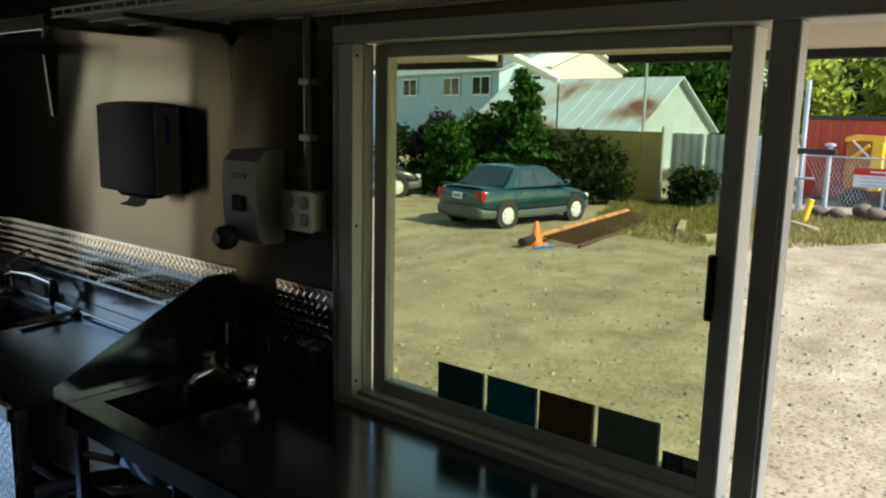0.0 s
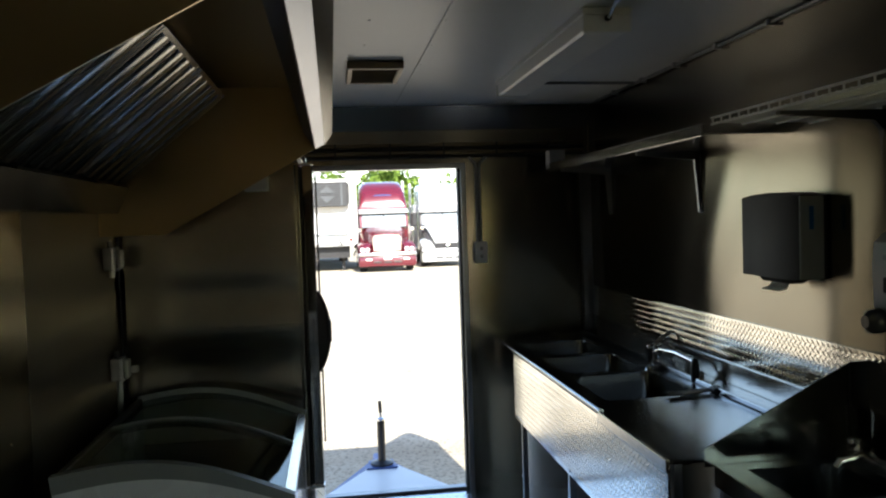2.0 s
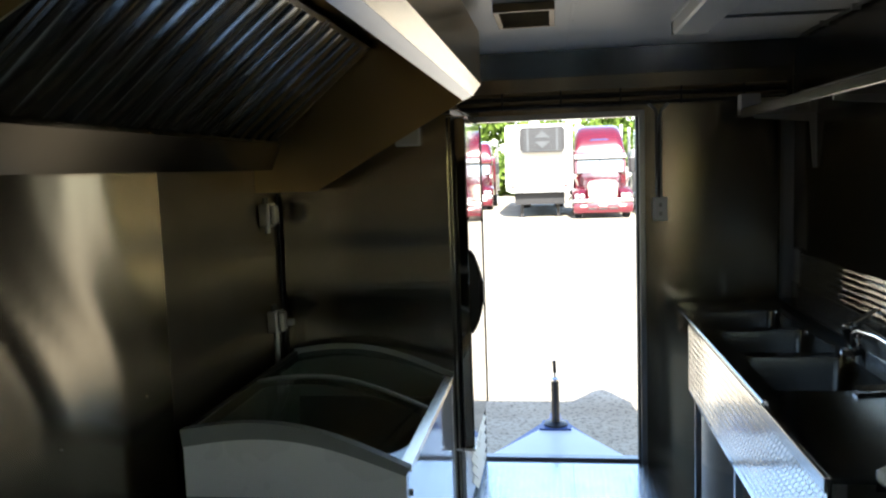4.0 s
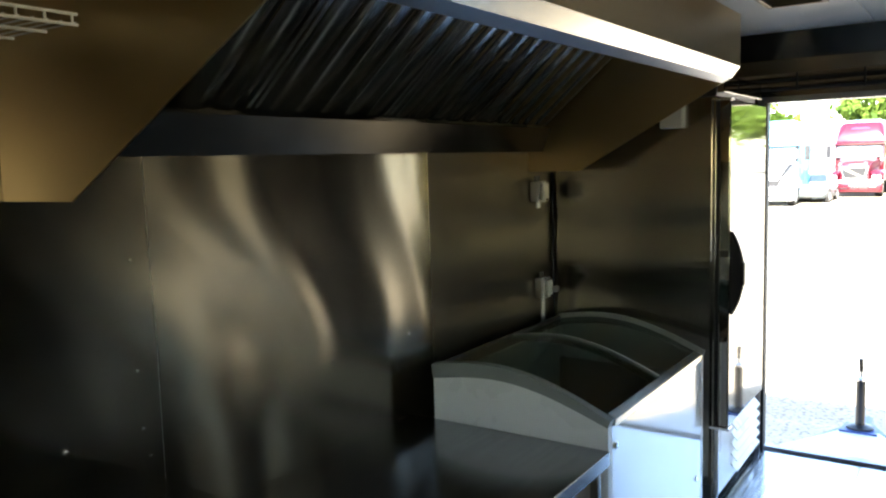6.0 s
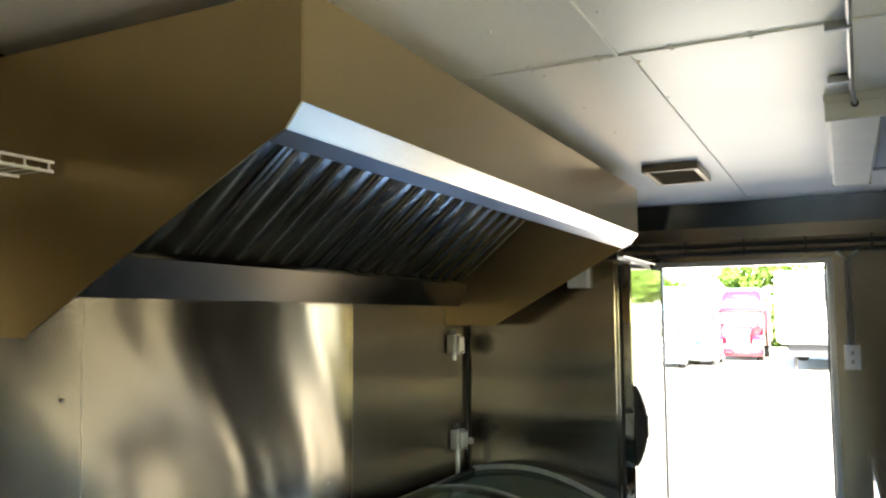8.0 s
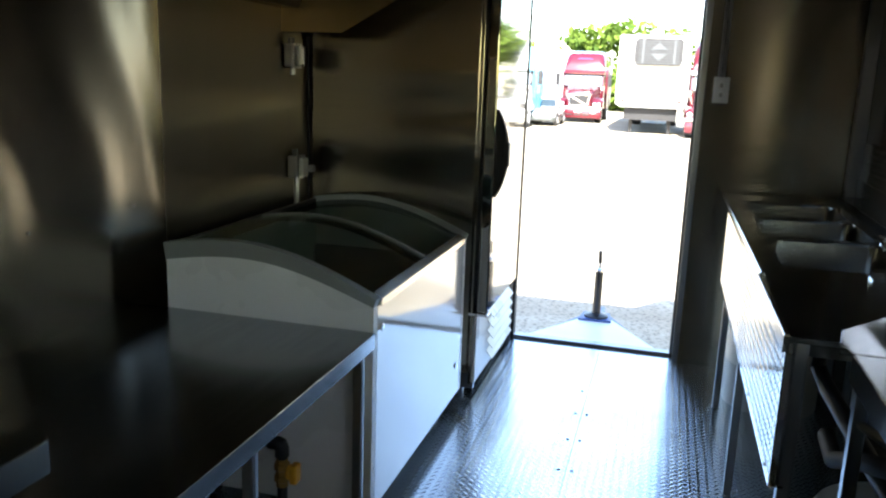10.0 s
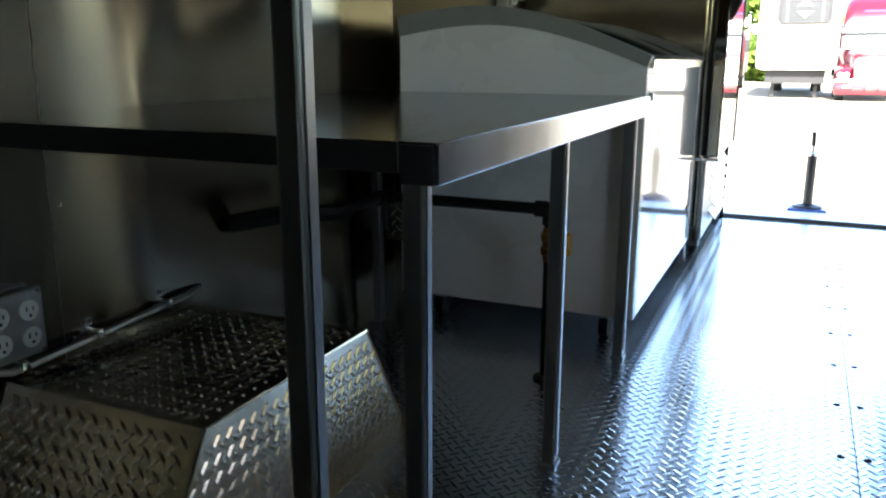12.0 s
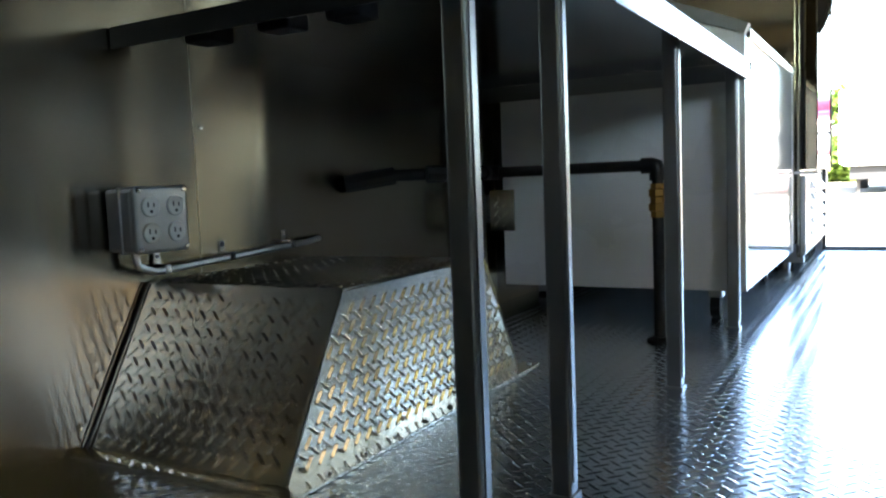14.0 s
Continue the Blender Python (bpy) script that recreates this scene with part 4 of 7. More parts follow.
tank = thing("fresh_water_tank", "large white plastic water tank under the sink", "tank", (2.15, -1.72, 0))
pt = placed(tank)
pt("drum", lathe(B(), [(0.20, 0.0), (0.215, 0.02), (0.215, 0.36), (0.20, 0.39), (0.08, 0.40)], (2.15, -1.72, 0), 32), WHITE_PLASTIC, "", True)
pt("cap", lathe(B(), [(0.06, 0.401), (0.06, 0.43), (0.05, 0.434)], (2.15, -1.72, 0), 20), BLACK_PLASTIC, "black screw cap", True)
bin_ob = thing("waste_bin", "round black plastic waste bin under the counter", "bin", (2.13, -2.62, 0))
pn = placed(bin_ob)
pn("bin_body", lathe(B(), [(0.15, 0.0), (0.155, 0.01), (0.185, 0.44), (0.19, 0.45), (0.19, 0.47), (0.178, 0.47), (0.17, 0.44), (0.145, 0.02)], (2.13, -2.62, 0), 28), BLACK_PLASTIC, "", True)
pn("rim", lathe(B(), [(0.191, 0.455), (0.196, 0.462), (0.191, 0.472), (0.186, 0.462)], (2.13, -2.62, 0), 28), BLACK_PLASTIC, "", True)


def towel_dispenser():
    d = thing("paper_towel_dispenser", "black wall mounted paper towel dispenser with a charcoal side", "dispenser", (2.395, -1.65, 1.334))
    p = placed(d)
    y0, y1, xf, z0, z1 = -1.800, -1.458, 2.291, 1.338, 1.592
    plan = [(2.394, y1), (xf + 0.012, y1), (xf + 0.002, y1 - 0.03), (xf - 0.006, (y0 + y1) / 2), (xf + 0.001, y0 + 0.012), (xf + 0.006, y0 + 0.0005), (2.394, y0 + 0.0005)]
    p("housing", prism(B(), plan, z0, z1, "z"), MATT_BLACK, "black cover", True)
    p("top_cap", prism(B(), [(y1, z1 + 0.0005), (y1 - 0.06, z1 + 0.009), ((y0 + y1) / 2, z1 + 0.014), (y0 + 0.06, z1 + 0.009), (y0, z1 + 0.0005)], xf + 0.012, 2.394, "x"), MATT_BLACK)
    p("side_panel", box(B(), xf + 0.004, xf + 0.082, y0 - 0.005, y0, z0 + 0.002, z1 - 0.002, 0.002), mat("grey_green_plastic", (0.42, 0.45, 0.41), 0.35), "grey-green plastic side panel")
    p("sticker", box(B(), xf + 0.034, xf + 0.048, y0 - 0.0065, y0 - 0.0055, 1.49, 1.56), BLUE_TAPE, "small blue label")
    p("paper_chute", prism(B(), [(xf + 0.006, z0 - 0.0005), (xf + 0.09, z0 - 0.0005), (xf + 0.06, z0 - 0.016), (xf + 0.02, z0 - 0.016)], -1.73, -1.57), MATT_BLACK)
    bm = B()
    prism(bm, [(2.325, 1.322), (2.327, 1.322), (2.312, 1.306), (2.288, 1.300), (2.288, 1.298), (2.314, 1.302)], -1.70, -1.60)
    p("towel_end", bm, PAPER, "torn end of grey paper")
    return d


towel_dispenser()


def soap_dispenser():
    d = thing("soap_dispenser", "pale grey wall mounted soap dispenser", "dispenser", (2.395, -2.2, 1.25))
    p = placed(d)
    y0, y1 = -2.265, -2.125
    prof = [(2.394, 1.252), (2.315, 1.252), (2.296, 1.275), (2.290, 1.40), (2.296, 1.462), (2.325, 1.487), (2.394, 1.490)]
    p("housing", prism(B(), prof, y0, y1), PALE_PLASTIC, "", True)
    p("view_window", box(B(), 2.287, 2.291, y0 + 0.045, y1 - 0.045, 1.335, 1.375, 0.004), DARK_GAP, "dark sight window")
    p("badge", box(B(), 2.289, 2.293, y0 + 0.04, y1 - 0.04, 1.418, 1.432, 0.003), GREY_PLASTIC)
    kn = lathe(B(), [(0.030, 0), (0.034, 0.01), (0.030, 0.035), (0.016, 0.048)], seg=18, m=Matrix.Translation((2.298, -2.15, 1.262)) @ Matrix.Rotation(radians(-90), 4, "Y"))
    p("push_knob", kn, SMOKE_PLASTIC, "glossy dark push knob", True)
    return d


soap_dispenser()


def duplex(p, under, m, mt):
    """Two receptacles with slots on a face; m takes x out of the face, y across, z up."""
    for s in (-0.021, 0.021):
        bm = lathe(B(), [(0.0165, 0), (0.0165, 0.003), (0.015, 0.004)], seg=20, m=m @ Matrix.Translation((0, 0, s)) @ Matrix.Rotation(radians(90), 4, "Y"))
        r = part("receptacle", bm, mt, under)
        for dy, h in ((-0.0055, 0.008), (0.0055, 0.0065)):
            part("slot", box(B(), 0.003, 0.0046, dy - 0.0012, dy + 0.0012, s - 0.001, s - 0.001 + h, 0, m), DARK_GAP, r)
        part("slot", lathe(B(), [(0.0028, 0.003), (0.0028, 0.0047)], seg=8, m=m @ Matrix.Translation((0, 0, s - 0.008)) @ Matrix.Rotation(radians(90), 4, "Y")), DARK_GAP, r)


box_r = thing("outlet_box", "grey steel outlet box with a conduit, mounted beside the window", "outlet", (2.395, -2.36, 1.30))
pr = placed(box_r)
pr("box", box(B(), 2.345, 2.394, -2.415, -2.30, 1.298, 1.395, 0.005), GALV)
cover = pr("cover_plate", box(B(), 2.341, 2.3448, -2.417, -2.298, 1.296, 1.397, 0.0015), GALV)
for yy in (-2.385, -2.33):
    duplex(pr, cover, Matrix.Translation((2.341, yy, 1.3465)) @ Matrix.Rotation(radians(180), 4, "Z"), WHITE_PLASTIC)
pr("conduit", tube(B(), [(2.378, -2.362, 1.395), (2.378, -2.362, 1.75), (2.378, -2.362, 2.15)], 0.011, 10), STEEL_DARK, "dark steel conduit", True)
for zz in (1.525, 1.66):
    pr("conduit_clip", box(B(), 2.362, 2.394, -2.385, -2.345, zz - 0.008, zz + 0.008, 0.003), GALV)


def serving_window():
    """The frame, a sliding sash to one side, an open half to the other."""
    y0, y1, z0, z1 = WIN_Y0, WIN_Y1, WIN_Z0, WIN_Z1
    w = tagged(new("window_1"), "serving window with grey frame, sliding sash shut on one half and open on the other", "window", kind="structure")
    w.location = (WX, y0, z0)
    p = placed(w)
    xi = WX - 0.012
    for name, a, b, c, d in (("window_frame", y0 - 0.03, y1 + 0.032, z0 - 0.02, z0 + 0.022), ("window_frame", y0 - 0.03, y1 + 0.032, z1 - 0.022, z1 + 0.018), ("window_frame", y1 + 0.012, y1 + 0.032, z0 + 0.023, z1 - 0.023), ("window_frame", y0 - 0.03, y0 + 0.012, z0 + 0.023, z1 - 0.023)):
        p(name, box(B(), xi, WX + THICK + 0.012, a, b, c, d, 0.004), FRAME_ALU)
    # pale channel on the jamb
    p("jamb_channel", prism(B(), [(WX - 0.010, y1 - 0.036), (WX + 0.012, y1 - 0.043), (WX + 0.013, y1 - 0.039), (WX + 0.018, y1 - 0.041), (WX + 0.019, y1 - 0.046), (WX + 0.039, y1 - 0.056), (WX + 0.039, y1 + 0.0115), (WX - 0.010, y1 + 0.0115)], z0 + 0.024, z1 - 0.024, "z"), FRAME_WHITE, "pale vinyl jamb channel")
    for zz in (z0 + 0.06, (z0 + z1) / 2, z1 - 0.05):
        p("jamb_screw", lathe(B(), [(0.004, 0), (0.003, 0.002)], seg=8, m=Matrix.Translation((WX + 0.001, y1 - 0.039, zz)) @ Matrix.Rotation(radians(90), 4, "X")), DARK_GAP)
    p("sill_track", box(B(), WX + 0.004, WX + 0.078, y0 + 0.013, y1 - 0.013, z0 + 0.0225, z0 + 0.034, 0.003), FRAME_ALU)
    # sash
    s0, s1, xs0, xs1 = -3.404, y1 - 0.058, WX + 0.040, WX + 0.074
    zb, zt = z0 + 0.035, z1 - 0.024
    sash = p("sash", box(B(), xs0, xs1, s1 - 0.042, s1, zb, zt, 0.003), FRAME_ALU, "grey sliding sash")
    for a, b, c, d in ((s0 + 0.037, s1 - 0.043, zb, zb + 0.030), (s0 + 0.037, s1 - 0.043, zt - 0.030, zt), (s0 + 0.0005, s0 + 0.036, zb, zt)):
        part("sash_rail", box(B(), xs0, xs1, a, b, c, d, 0.003), FRAME_ALU, sash)
    # White strip paints daylight on the open side of the grey sash.
    part("sash_edge", box(B(), xs0 - 0.010, xs1 + 0.014, s0 - 0.006, s0, zb, zt, 0.002), FRAME_WHITE, sash, "meeting edge with daylight painted on in white")
    pane = part("pane", box(B(), xs0 + 0.010, xs0 + 0.015, s0 + 0.037, s1 - 0.043, zb + 0.031, zt - 0.031), GLASS, sash, "yellow-tinted glass pane")
    pane.visible_shadow = False
    part("latch", box(B(), xs0 - 0.016, xs0 - 0.0005, s0 + 0.028, s0 + 0.043, 1.24, 1.36, 0.005), BLACK_PLASTIC, sash, "black sash latch")
    # fixed middle mullion of the outer half
    p("mullion", box(B(), WX - 0.006, WX + 0.036, -3.484, -3.445, z0 + 0.023, z1 - 0.023, 0.003), FRAME_ALU, "grey middle mullion")
    # Daylight on the mullion's open side, put in as a white strip.
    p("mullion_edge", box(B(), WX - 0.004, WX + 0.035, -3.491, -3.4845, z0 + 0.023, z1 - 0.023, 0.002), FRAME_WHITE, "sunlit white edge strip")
    return w


serving_window()

def film_mat(name, col):
    """A mottled sheet that lets a little daylight through."""
    m, nt, b = nodes_of(name)
    n = noise_node(nt, 30.0, detail=8)
    r = ramp_node(nt, n.outputs[0], [(0.35, tuple(c * 0.75 for c in col)), (0.62, col), (0.70, tuple(c * 0.5 + 0.12 for c in col))])
    nt.links.new(r.outputs[0], b.inputs["Base Color"])
    b.inputs["Roughness"].default_value = 0.4
    tr = nt.nodes.new("ShaderNodeBsdfTranslucent")
    nt.links.new(r.outputs[0], tr.inputs[0])
    mx = nt.nodes.new("ShaderNodeMixShader")
    mx.inputs[0].default_value = 0.45
    nt.links.new(b.outputs[0], mx.inputs[1])
    nt.links.new(tr.outputs[0], mx.inputs[2])
    nt.links.new(mx.outputs[0], nt.nodes["Material Output"].inputs[0])
    return m


# four dark sample tiles and a small colour card stuck to the glass
SAMPLES = [("slate blue", (0.085, 0.15, 0.18), -2.767, -2.893), ("teal", (0.02, 0.24, 0.28), -2.906, -3.030), ("brown", (0.22, 0.14, 0.10), -3.040, -3.163), ("grey green", (0.21, 0.25, 0.23), -3.176, -3.300)]
for nm, col, a, b in SAMPLES:
    mt = film_mat("sample_" + nm.replace(" ", "_"), col)
    a, b = a + 0.026 * (a + 3.887), b + 0.026 * (b + 3.887)
    t = thing("colour_sample", nm + " colour sample square stuck to the window glass", "sample", (WX + 0.045, b, 0.922), "colour samples on the glass")
    q = placed(t)
    q("card", box(B(), WX + 0.0455, WX + 0.0495, b, a, 0.922, 1.021, 0.001), mt)
    q("card_edge", box(B(), WX + 0.0457, WX + 0.0493, b - 0.005, b - 0.0005, 0.922, 1.021), PAPER)
card = thing("colour_card", "small dark card with four pale colour fields on the glass", "card", (WX + 0.009, -3.375, 0.93))
q = placed(card)
q("card", box(B(), WX + 0.0455, WX + 0.0495, -3.372, -3.297, 0.922, 0.970, 0.001), BLACK_PLASTIC)
for i, (a, b) in enumerate(((0, 0), (1, 0), (0, 1), (1, 1))):
    q("colour_field", box(B(), WX + 0.0440, WX + 0.0454, -3.367 + 0.034 * a, -3.339 + 0.034 * a, 0.926 + 0.022 * b, 0.945 + 0.022 * b), mat("field", [(0.30, 0.16, 0.08), (0.10, 0.20, 0.22), (0.25, 0.26, 0.22), (0.06, 0.10, 0.18)][i], 0.5))

# solid shelf and wire shelf on the wall
def bracket(p, x, y, z, side, depth, drop):
    """A pressed steel shelf bracket: an upright on the wall, an arm, a web."""
    bm = B()
    s = side
    prism(bm, [(x, z), (x + s * depth, z), (x + s * depth, z - 0.012), (x + s * 0.03, z - 0.035), (x + s * 0.012, z - drop), (x, z - drop)], y - 0.006, y + 0.006, "y")
    box(bm, min(x, x + s * 0.006), max(x, x + s * 0.006), y - 0.014, y + 0.014, z - drop, z - 0.01)
    return p("bracket", bm, STEEL_DARK, "dark pressed steel bracket")


shelf = thing("wall_shelf", "solid stainless wall shelf on dark brackets above the sinks", "shelf", (WX, -1.6, 1.79))
pf = placed(shelf)
pf("plate", box(B(), 2.09, 2.392, -1.62, 0.20, 1.795, 1.799), STEEL)
pf("front_lip", box(B(), 2.082, 2.0895, -1.62, 0.20, 1.790, 1.828, 0.002), STEEL)
pf("front_lip", box(B(), 2.0825, 2.1, -1.62, 0.20, 1.828, 1.832), STEEL)
pf("end_lip", box(B(), 2.09, 2.392, 0.195, 0.20, 1.80, 1.885, 0.002), STEEL)
pf("end_box", box(B(), 2.082, 2.17, 0.12, 0.194, 1.80, 1.90, 0.004), PALE_PLASTIC, "pale box at the shelf end")
for y in (-0.98, 0.05):
    bracket(pf, 2.394, y, 1.794, -1, 0.27, 0.245)


def wire_shelf(name, label, x_wall, side, y0, y1, z, depth, brackets):
    s = thing(name, label, "shelf", (x_wall, y0, z))
    p = placed(s)
    xf = x_wall + side * depth
    for x in (x_wall + side * 0.012, x_wall + side * depth * 0.36, x_wall + side * depth * 0.7, xf):
        p("long_rod", tube(B(), [(x, y0, z), (x, y1, z)], 0.0034, 6), WIRE_WHITE)
    p("lip_rod", tube(B(), [(xf, y0, z + 0.019), (xf, y1, z + 0.019)], 0.0034, 6), WIRE_WHITE)
    n = int((y1 - y0) / 0.0255)
    rod = tube(B(), [(x_wall + side * 0.012, 0, 0.004), (xf, 0, 0.004)], 0.0017, 5)
    first = part("cross_rod", rod, WIRE_WHITE, s)
    first.location = Vector((0, y0 + 0.004, z)) - s.location
    for k in range(1, n + 1):
        o = new("cross_rod", first.data)
        o.parent, o.location = s, Vector((0, y0 + 0.004 + (y1 - y0 - 0.008) * k / n, z)) - s.location
    post = part("lip_post", tube(B(), [(xf, 0, 0.0), (xf, 0, 0.019)], 0.0028, 5), WIRE_WHITE, s)
    post.location = Vector((0, y1 - 0.010, z)) - s.location
    for k in range(1, int((y1 - y0) / 0.051)):
        o = new("lip_post", post.data)
        o.parent, o.location = s, Vector((0, y1 - 0.010 - 0.051 * k, z)) - s.location
    for y in brackets:
        bm = B()
        prism(bm, [(x_wall + side * 0.006, z - 0.006), (x_wall + side * depth * 0.97, z - 0.006), (x_wall + side * depth * 0.97, z - 0.016), (x_wall + side * 0.05, z - 0.034), (x_wall + side * 0.026, z - 0.06), (x_wall + side * 0.012, z - 0.22), (x_wall + side * 0.006, z - 0.22)], y - 0.009, y + 0.009, "y")
        p("bracket", bm, BLACK_PIPE, "slim dark steel bracket")
    for y in brackets:
        p("wall_clip", box(B(), x_wall + side * 0.002, x_wall + side * 0.022, y + 0.10, y + 0.125, z - 0.012, z + 0.010, 0.003), WHITE_PLASTIC)
    return s


wire_shelf("wire_shelf", "white coated wire shelf above the serving window", WX - 0.004, -1, -3.60, -1.72, 1.815, 0.33, (-2.06,))
wire_shelf("wire_shelf", "white coated wire shelf on the wall beside the exhaust hood", 0.004, 1, -4.30, -3.058, 1.853, 0.345, (-3.235, -4.0))

# ---- ceiling, conduits, gas pipe, outlets ----
lamp = thing("ceiling_light", "white fluorescent ceiling fixture with a frosted wraparound cover, unlit", "light", (1.77, -1.03, CEIL))
pl = placed(lamp)
pl("housing", box(B(), 1.69, 1.845, -1.665, -0.40, CEIL - 0.022, CEIL - 0.001, 0.003), WHITE_PLASTIC)
prof = [(1.696, CEIL - 0.022), (1.698, CEIL - 0.066), (1.706, CEIL - 0.073), (1.829, CEIL - 0.073), (1.837, CEIL - 0.066), (1.839, CEIL - 0.022)]
pl("cover", prism(B(), prof, -1.652, -0.412), LAMP_LENS, "frosted cover", True)
for a, b in ((-1.664, -1.6525), (-0.4115, -0.40)):
    pl("end_cap", box(B(), 1.692, 1.843, a, b, CEIL - 0.076, CEIL - 0.0225, 0.003), WHITE_PLASTIC)
pl("cable_gland", cyl(B(), (1.768, -1.6645, CEIL - 0.034), (1.768, -1.676, CEIL - 0.034), 0.010), BLACK_PLASTIC, "black cable gland")

cond = thing("ceiling_conduit", "thin grey conduit with clips running along the ceiling", "conduit", (1.74, -3.0, CEIL))
pc = placed(cond)
pc("conduit", tube(B(), [(1.768, -1.676, CEIL - 0.034), (1.766, -1.70, CEIL - 0.026), (1.760, -1.76, CEIL - 0.012), (1.72, -4.3, CEIL - 0.010)], 0.006, 8), GALV, "", True)
for k in range(6):
    pc("conduit_clip", box(B(), 1.705, 1.757, -1.86 - 0.42 * k, -1.845 - 0.42 * k, CEIL - 0.023, CEIL - 0.001, 0.003), GALV)
cond2 = thing("ceiling_conduit", "thin grey conduit with clips along the ceiling's edge", "conduit", (2.38, -2.0, CEIL))
pc = placed(cond2)
pc("conduit", tube(B(), [(2.375, 0.2, CEIL - 0.012), (2.375, -4.4, CEIL - 0.010)], 0.007, 8), STEEL_DARK, "", True)
pc("conduit", tube(B(), [(1.84, -0.40, CEIL - 0.012), (2.375, -0.36, CEIL - 0.010)], 0.007, 8), STEEL_DARK, "", True)
for k in range(11):
    pc("conduit_clip", box(B(), 2.357, 2.394, -0.1 - 0.36 * k, -0.085 - 0.36 * k, CEIL - 0.024, CEIL - 0.001, 0.003), GALV)

vent = thing("ceiling_vent", "square ceiling vent with a bronze frame and dark grille", "vent", (1.11, -0.70, CEIL))
pv = placed(vent)
BRONZE = mat("bronze_vent_frame", (0.20, 0.15, 0.09), 0.4, 0.6, 0.15, 12, 0.05, 80)
for a, b, c, d in ((1.005, 1.225, -0.875, -0.855), (1.005, 1.225, -0.545, -0.525), (1.005, 1.025, -0.854, -0.546), (1.205, 1.225, -0.854, -0.546)):
    pv("frame", box(B(), a, b, c, d, CEIL - 0.032, CEIL - 0.001, 0.003), BRONZE)
pv("backing", box(B(), 1.026, 1.204, -0.854, -0.546, CEIL - 0.008, CEIL - 0.002), DARK_GAP)
for k in range(7):
    pv("slat", box(B(), 1.026, 1.204, -0.0015, 0.0015, -0.012, 0.012, 0, Matrix.Translation((0, -0.83 + k * 0.043, CEIL - 0.018)) @ Matrix.Rotation(radians(40), 4, "X")), BRONZE)

# ceiling screws and hood fixings
screws = thing("hood_fixing_strip", "row of small dark bolts along the hood's upper edge", "fixings", (0.94, -3.0, CEIL))
px = placed(screws)
for k in range(9):
    px("bolt", lathe(B(), [(0.008, 0), (0.008, 0.004), (0.005, 0.006)], (0.926, -2.95 + k * 0.275, 2.1175), 8), DARK_GAP)

# conduits above the doorway and the light switch
run = thing("door_conduit", "bundle of dark conduits above the doorway leading to a switch", "conduit", (1.6, END, 1.95))
pd = placed(run)
for k, zz in enumerate((1.900, 1.922, 1.944, 1.966)):
    pd("conduit", tube(B(), [(0.62, END - 0.014, zz), (1.2, END - 0.014, zz + 0.003), (2.36, END - 0.014, zz)], 0.0095, 8), BRONZE if k % 2 else BLACK_PIPE, "", True)
for k in range(5):
    pd("conduit_clip", box(B(), 0.95 + 0.3 * k, 0.960 + 0.3 * k, END - 0.026, END - 0.002, 1.888, 1.978, 0.003), BLACK_PIPE)
for dx in (-0.008, 0.010):
    pd("switch_drop", tube(B(), [(1.742 + dx + (0.04 if dx > 0 else -0.04), END - 0.014, 1.893), (1.742 + dx * 1.4, END - 0.014, 1.86), (1.742 + dx, END - 0.014, 1.83), (1.742 + dx, END - 0.014, 1.415)], 0.008, 8), STEEL_DARK, "", True)
sw = thing("light_switch", "white light switch in a steel box beside the doorway", "switch", (1.745, END, 1.36))
pw = placed(sw)
pw("box", box(B(), 1.715, 1.775, END - 0.045, END - 0.002, 1.305, 1.415, 0.004), GALV)
pw("plate", box(B(), 1.710, 1.780, END - 0.049, END - 0.0455, 1.300, 1.420, 0.002), WHITE_ENAMEL)
for zz in (1.338, 1.382):
    pw("toggle", box(B(), 1.738, 1.752, END - 0.060, END - 0.0495, zz - 0.010, zz + 0.010, 0.002), PALE_PLASTIC)

# plugs, conduits and cord by the refrigerator
CLEAR_PLASTIC = mat("clear_plastic_cover", (0.62, 0.62, 0.60), 0.10, 0.0, 0.05, 10, coat=0.6)


def wet_outlet(label, y, z, drop, plugged):
    t = thing("weatherproof_outlet", label, "outlet", (0.01, y, z))
    p = placed(t)
    p("box", box(B(), 0.010, 0.052, y - 0.034, y + 0.034, z - 0.046, z + 0.046, 0.006), WEATHERED_ZINC)
    p("cover_plate", box(B(), 0.0525, 0.057, y - 0.037, y + 0.037, z - 0.049, z + 0.049, 0.002), GALV)
    cv = p("clear_cover", box(B(), 0.0575, 0.078, y - 0.030, y + 0.030, z - 0.040, z + 0.040, 0.008), CLEAR_PLASTIC, "clear plastic cover")
    part("cover_latch", box(B(), 0.0785, 0.083, y - 0.008, y + 0.008, z - 0.040, z - 0.030, 0.002), CHROME, cv)
    for dy in (-0.014, 0.014):
        p("cover_screw", lathe(B(), [(0.004, 0), (0.003, 0.003)], seg=8, m=Matrix.Translation((0.057, y + dy, z + 0.044)) @ Matrix.Rotation(radians(90), 4, "Y")), CHROME)
        p("conduit", tube(B(), [(0.03, y + dy, z + 0.046), (0.03, y + dy, z + 0.072)], 0.008, 8), BLACK_PLASTIC)
    if plugged:
        p("plug", box(B(), 0.080, 0.110, y + 0.004, y + 0.030, z - 0.020, z + 0.008, 0.006), PALE_PLASTIC, "pale grey plug")
    p("conduit", tube(B(), [(0.035, y, z - 0.046), (0.035, y, z - drop)], 0.012, 8), GALV, "", True)
    return t


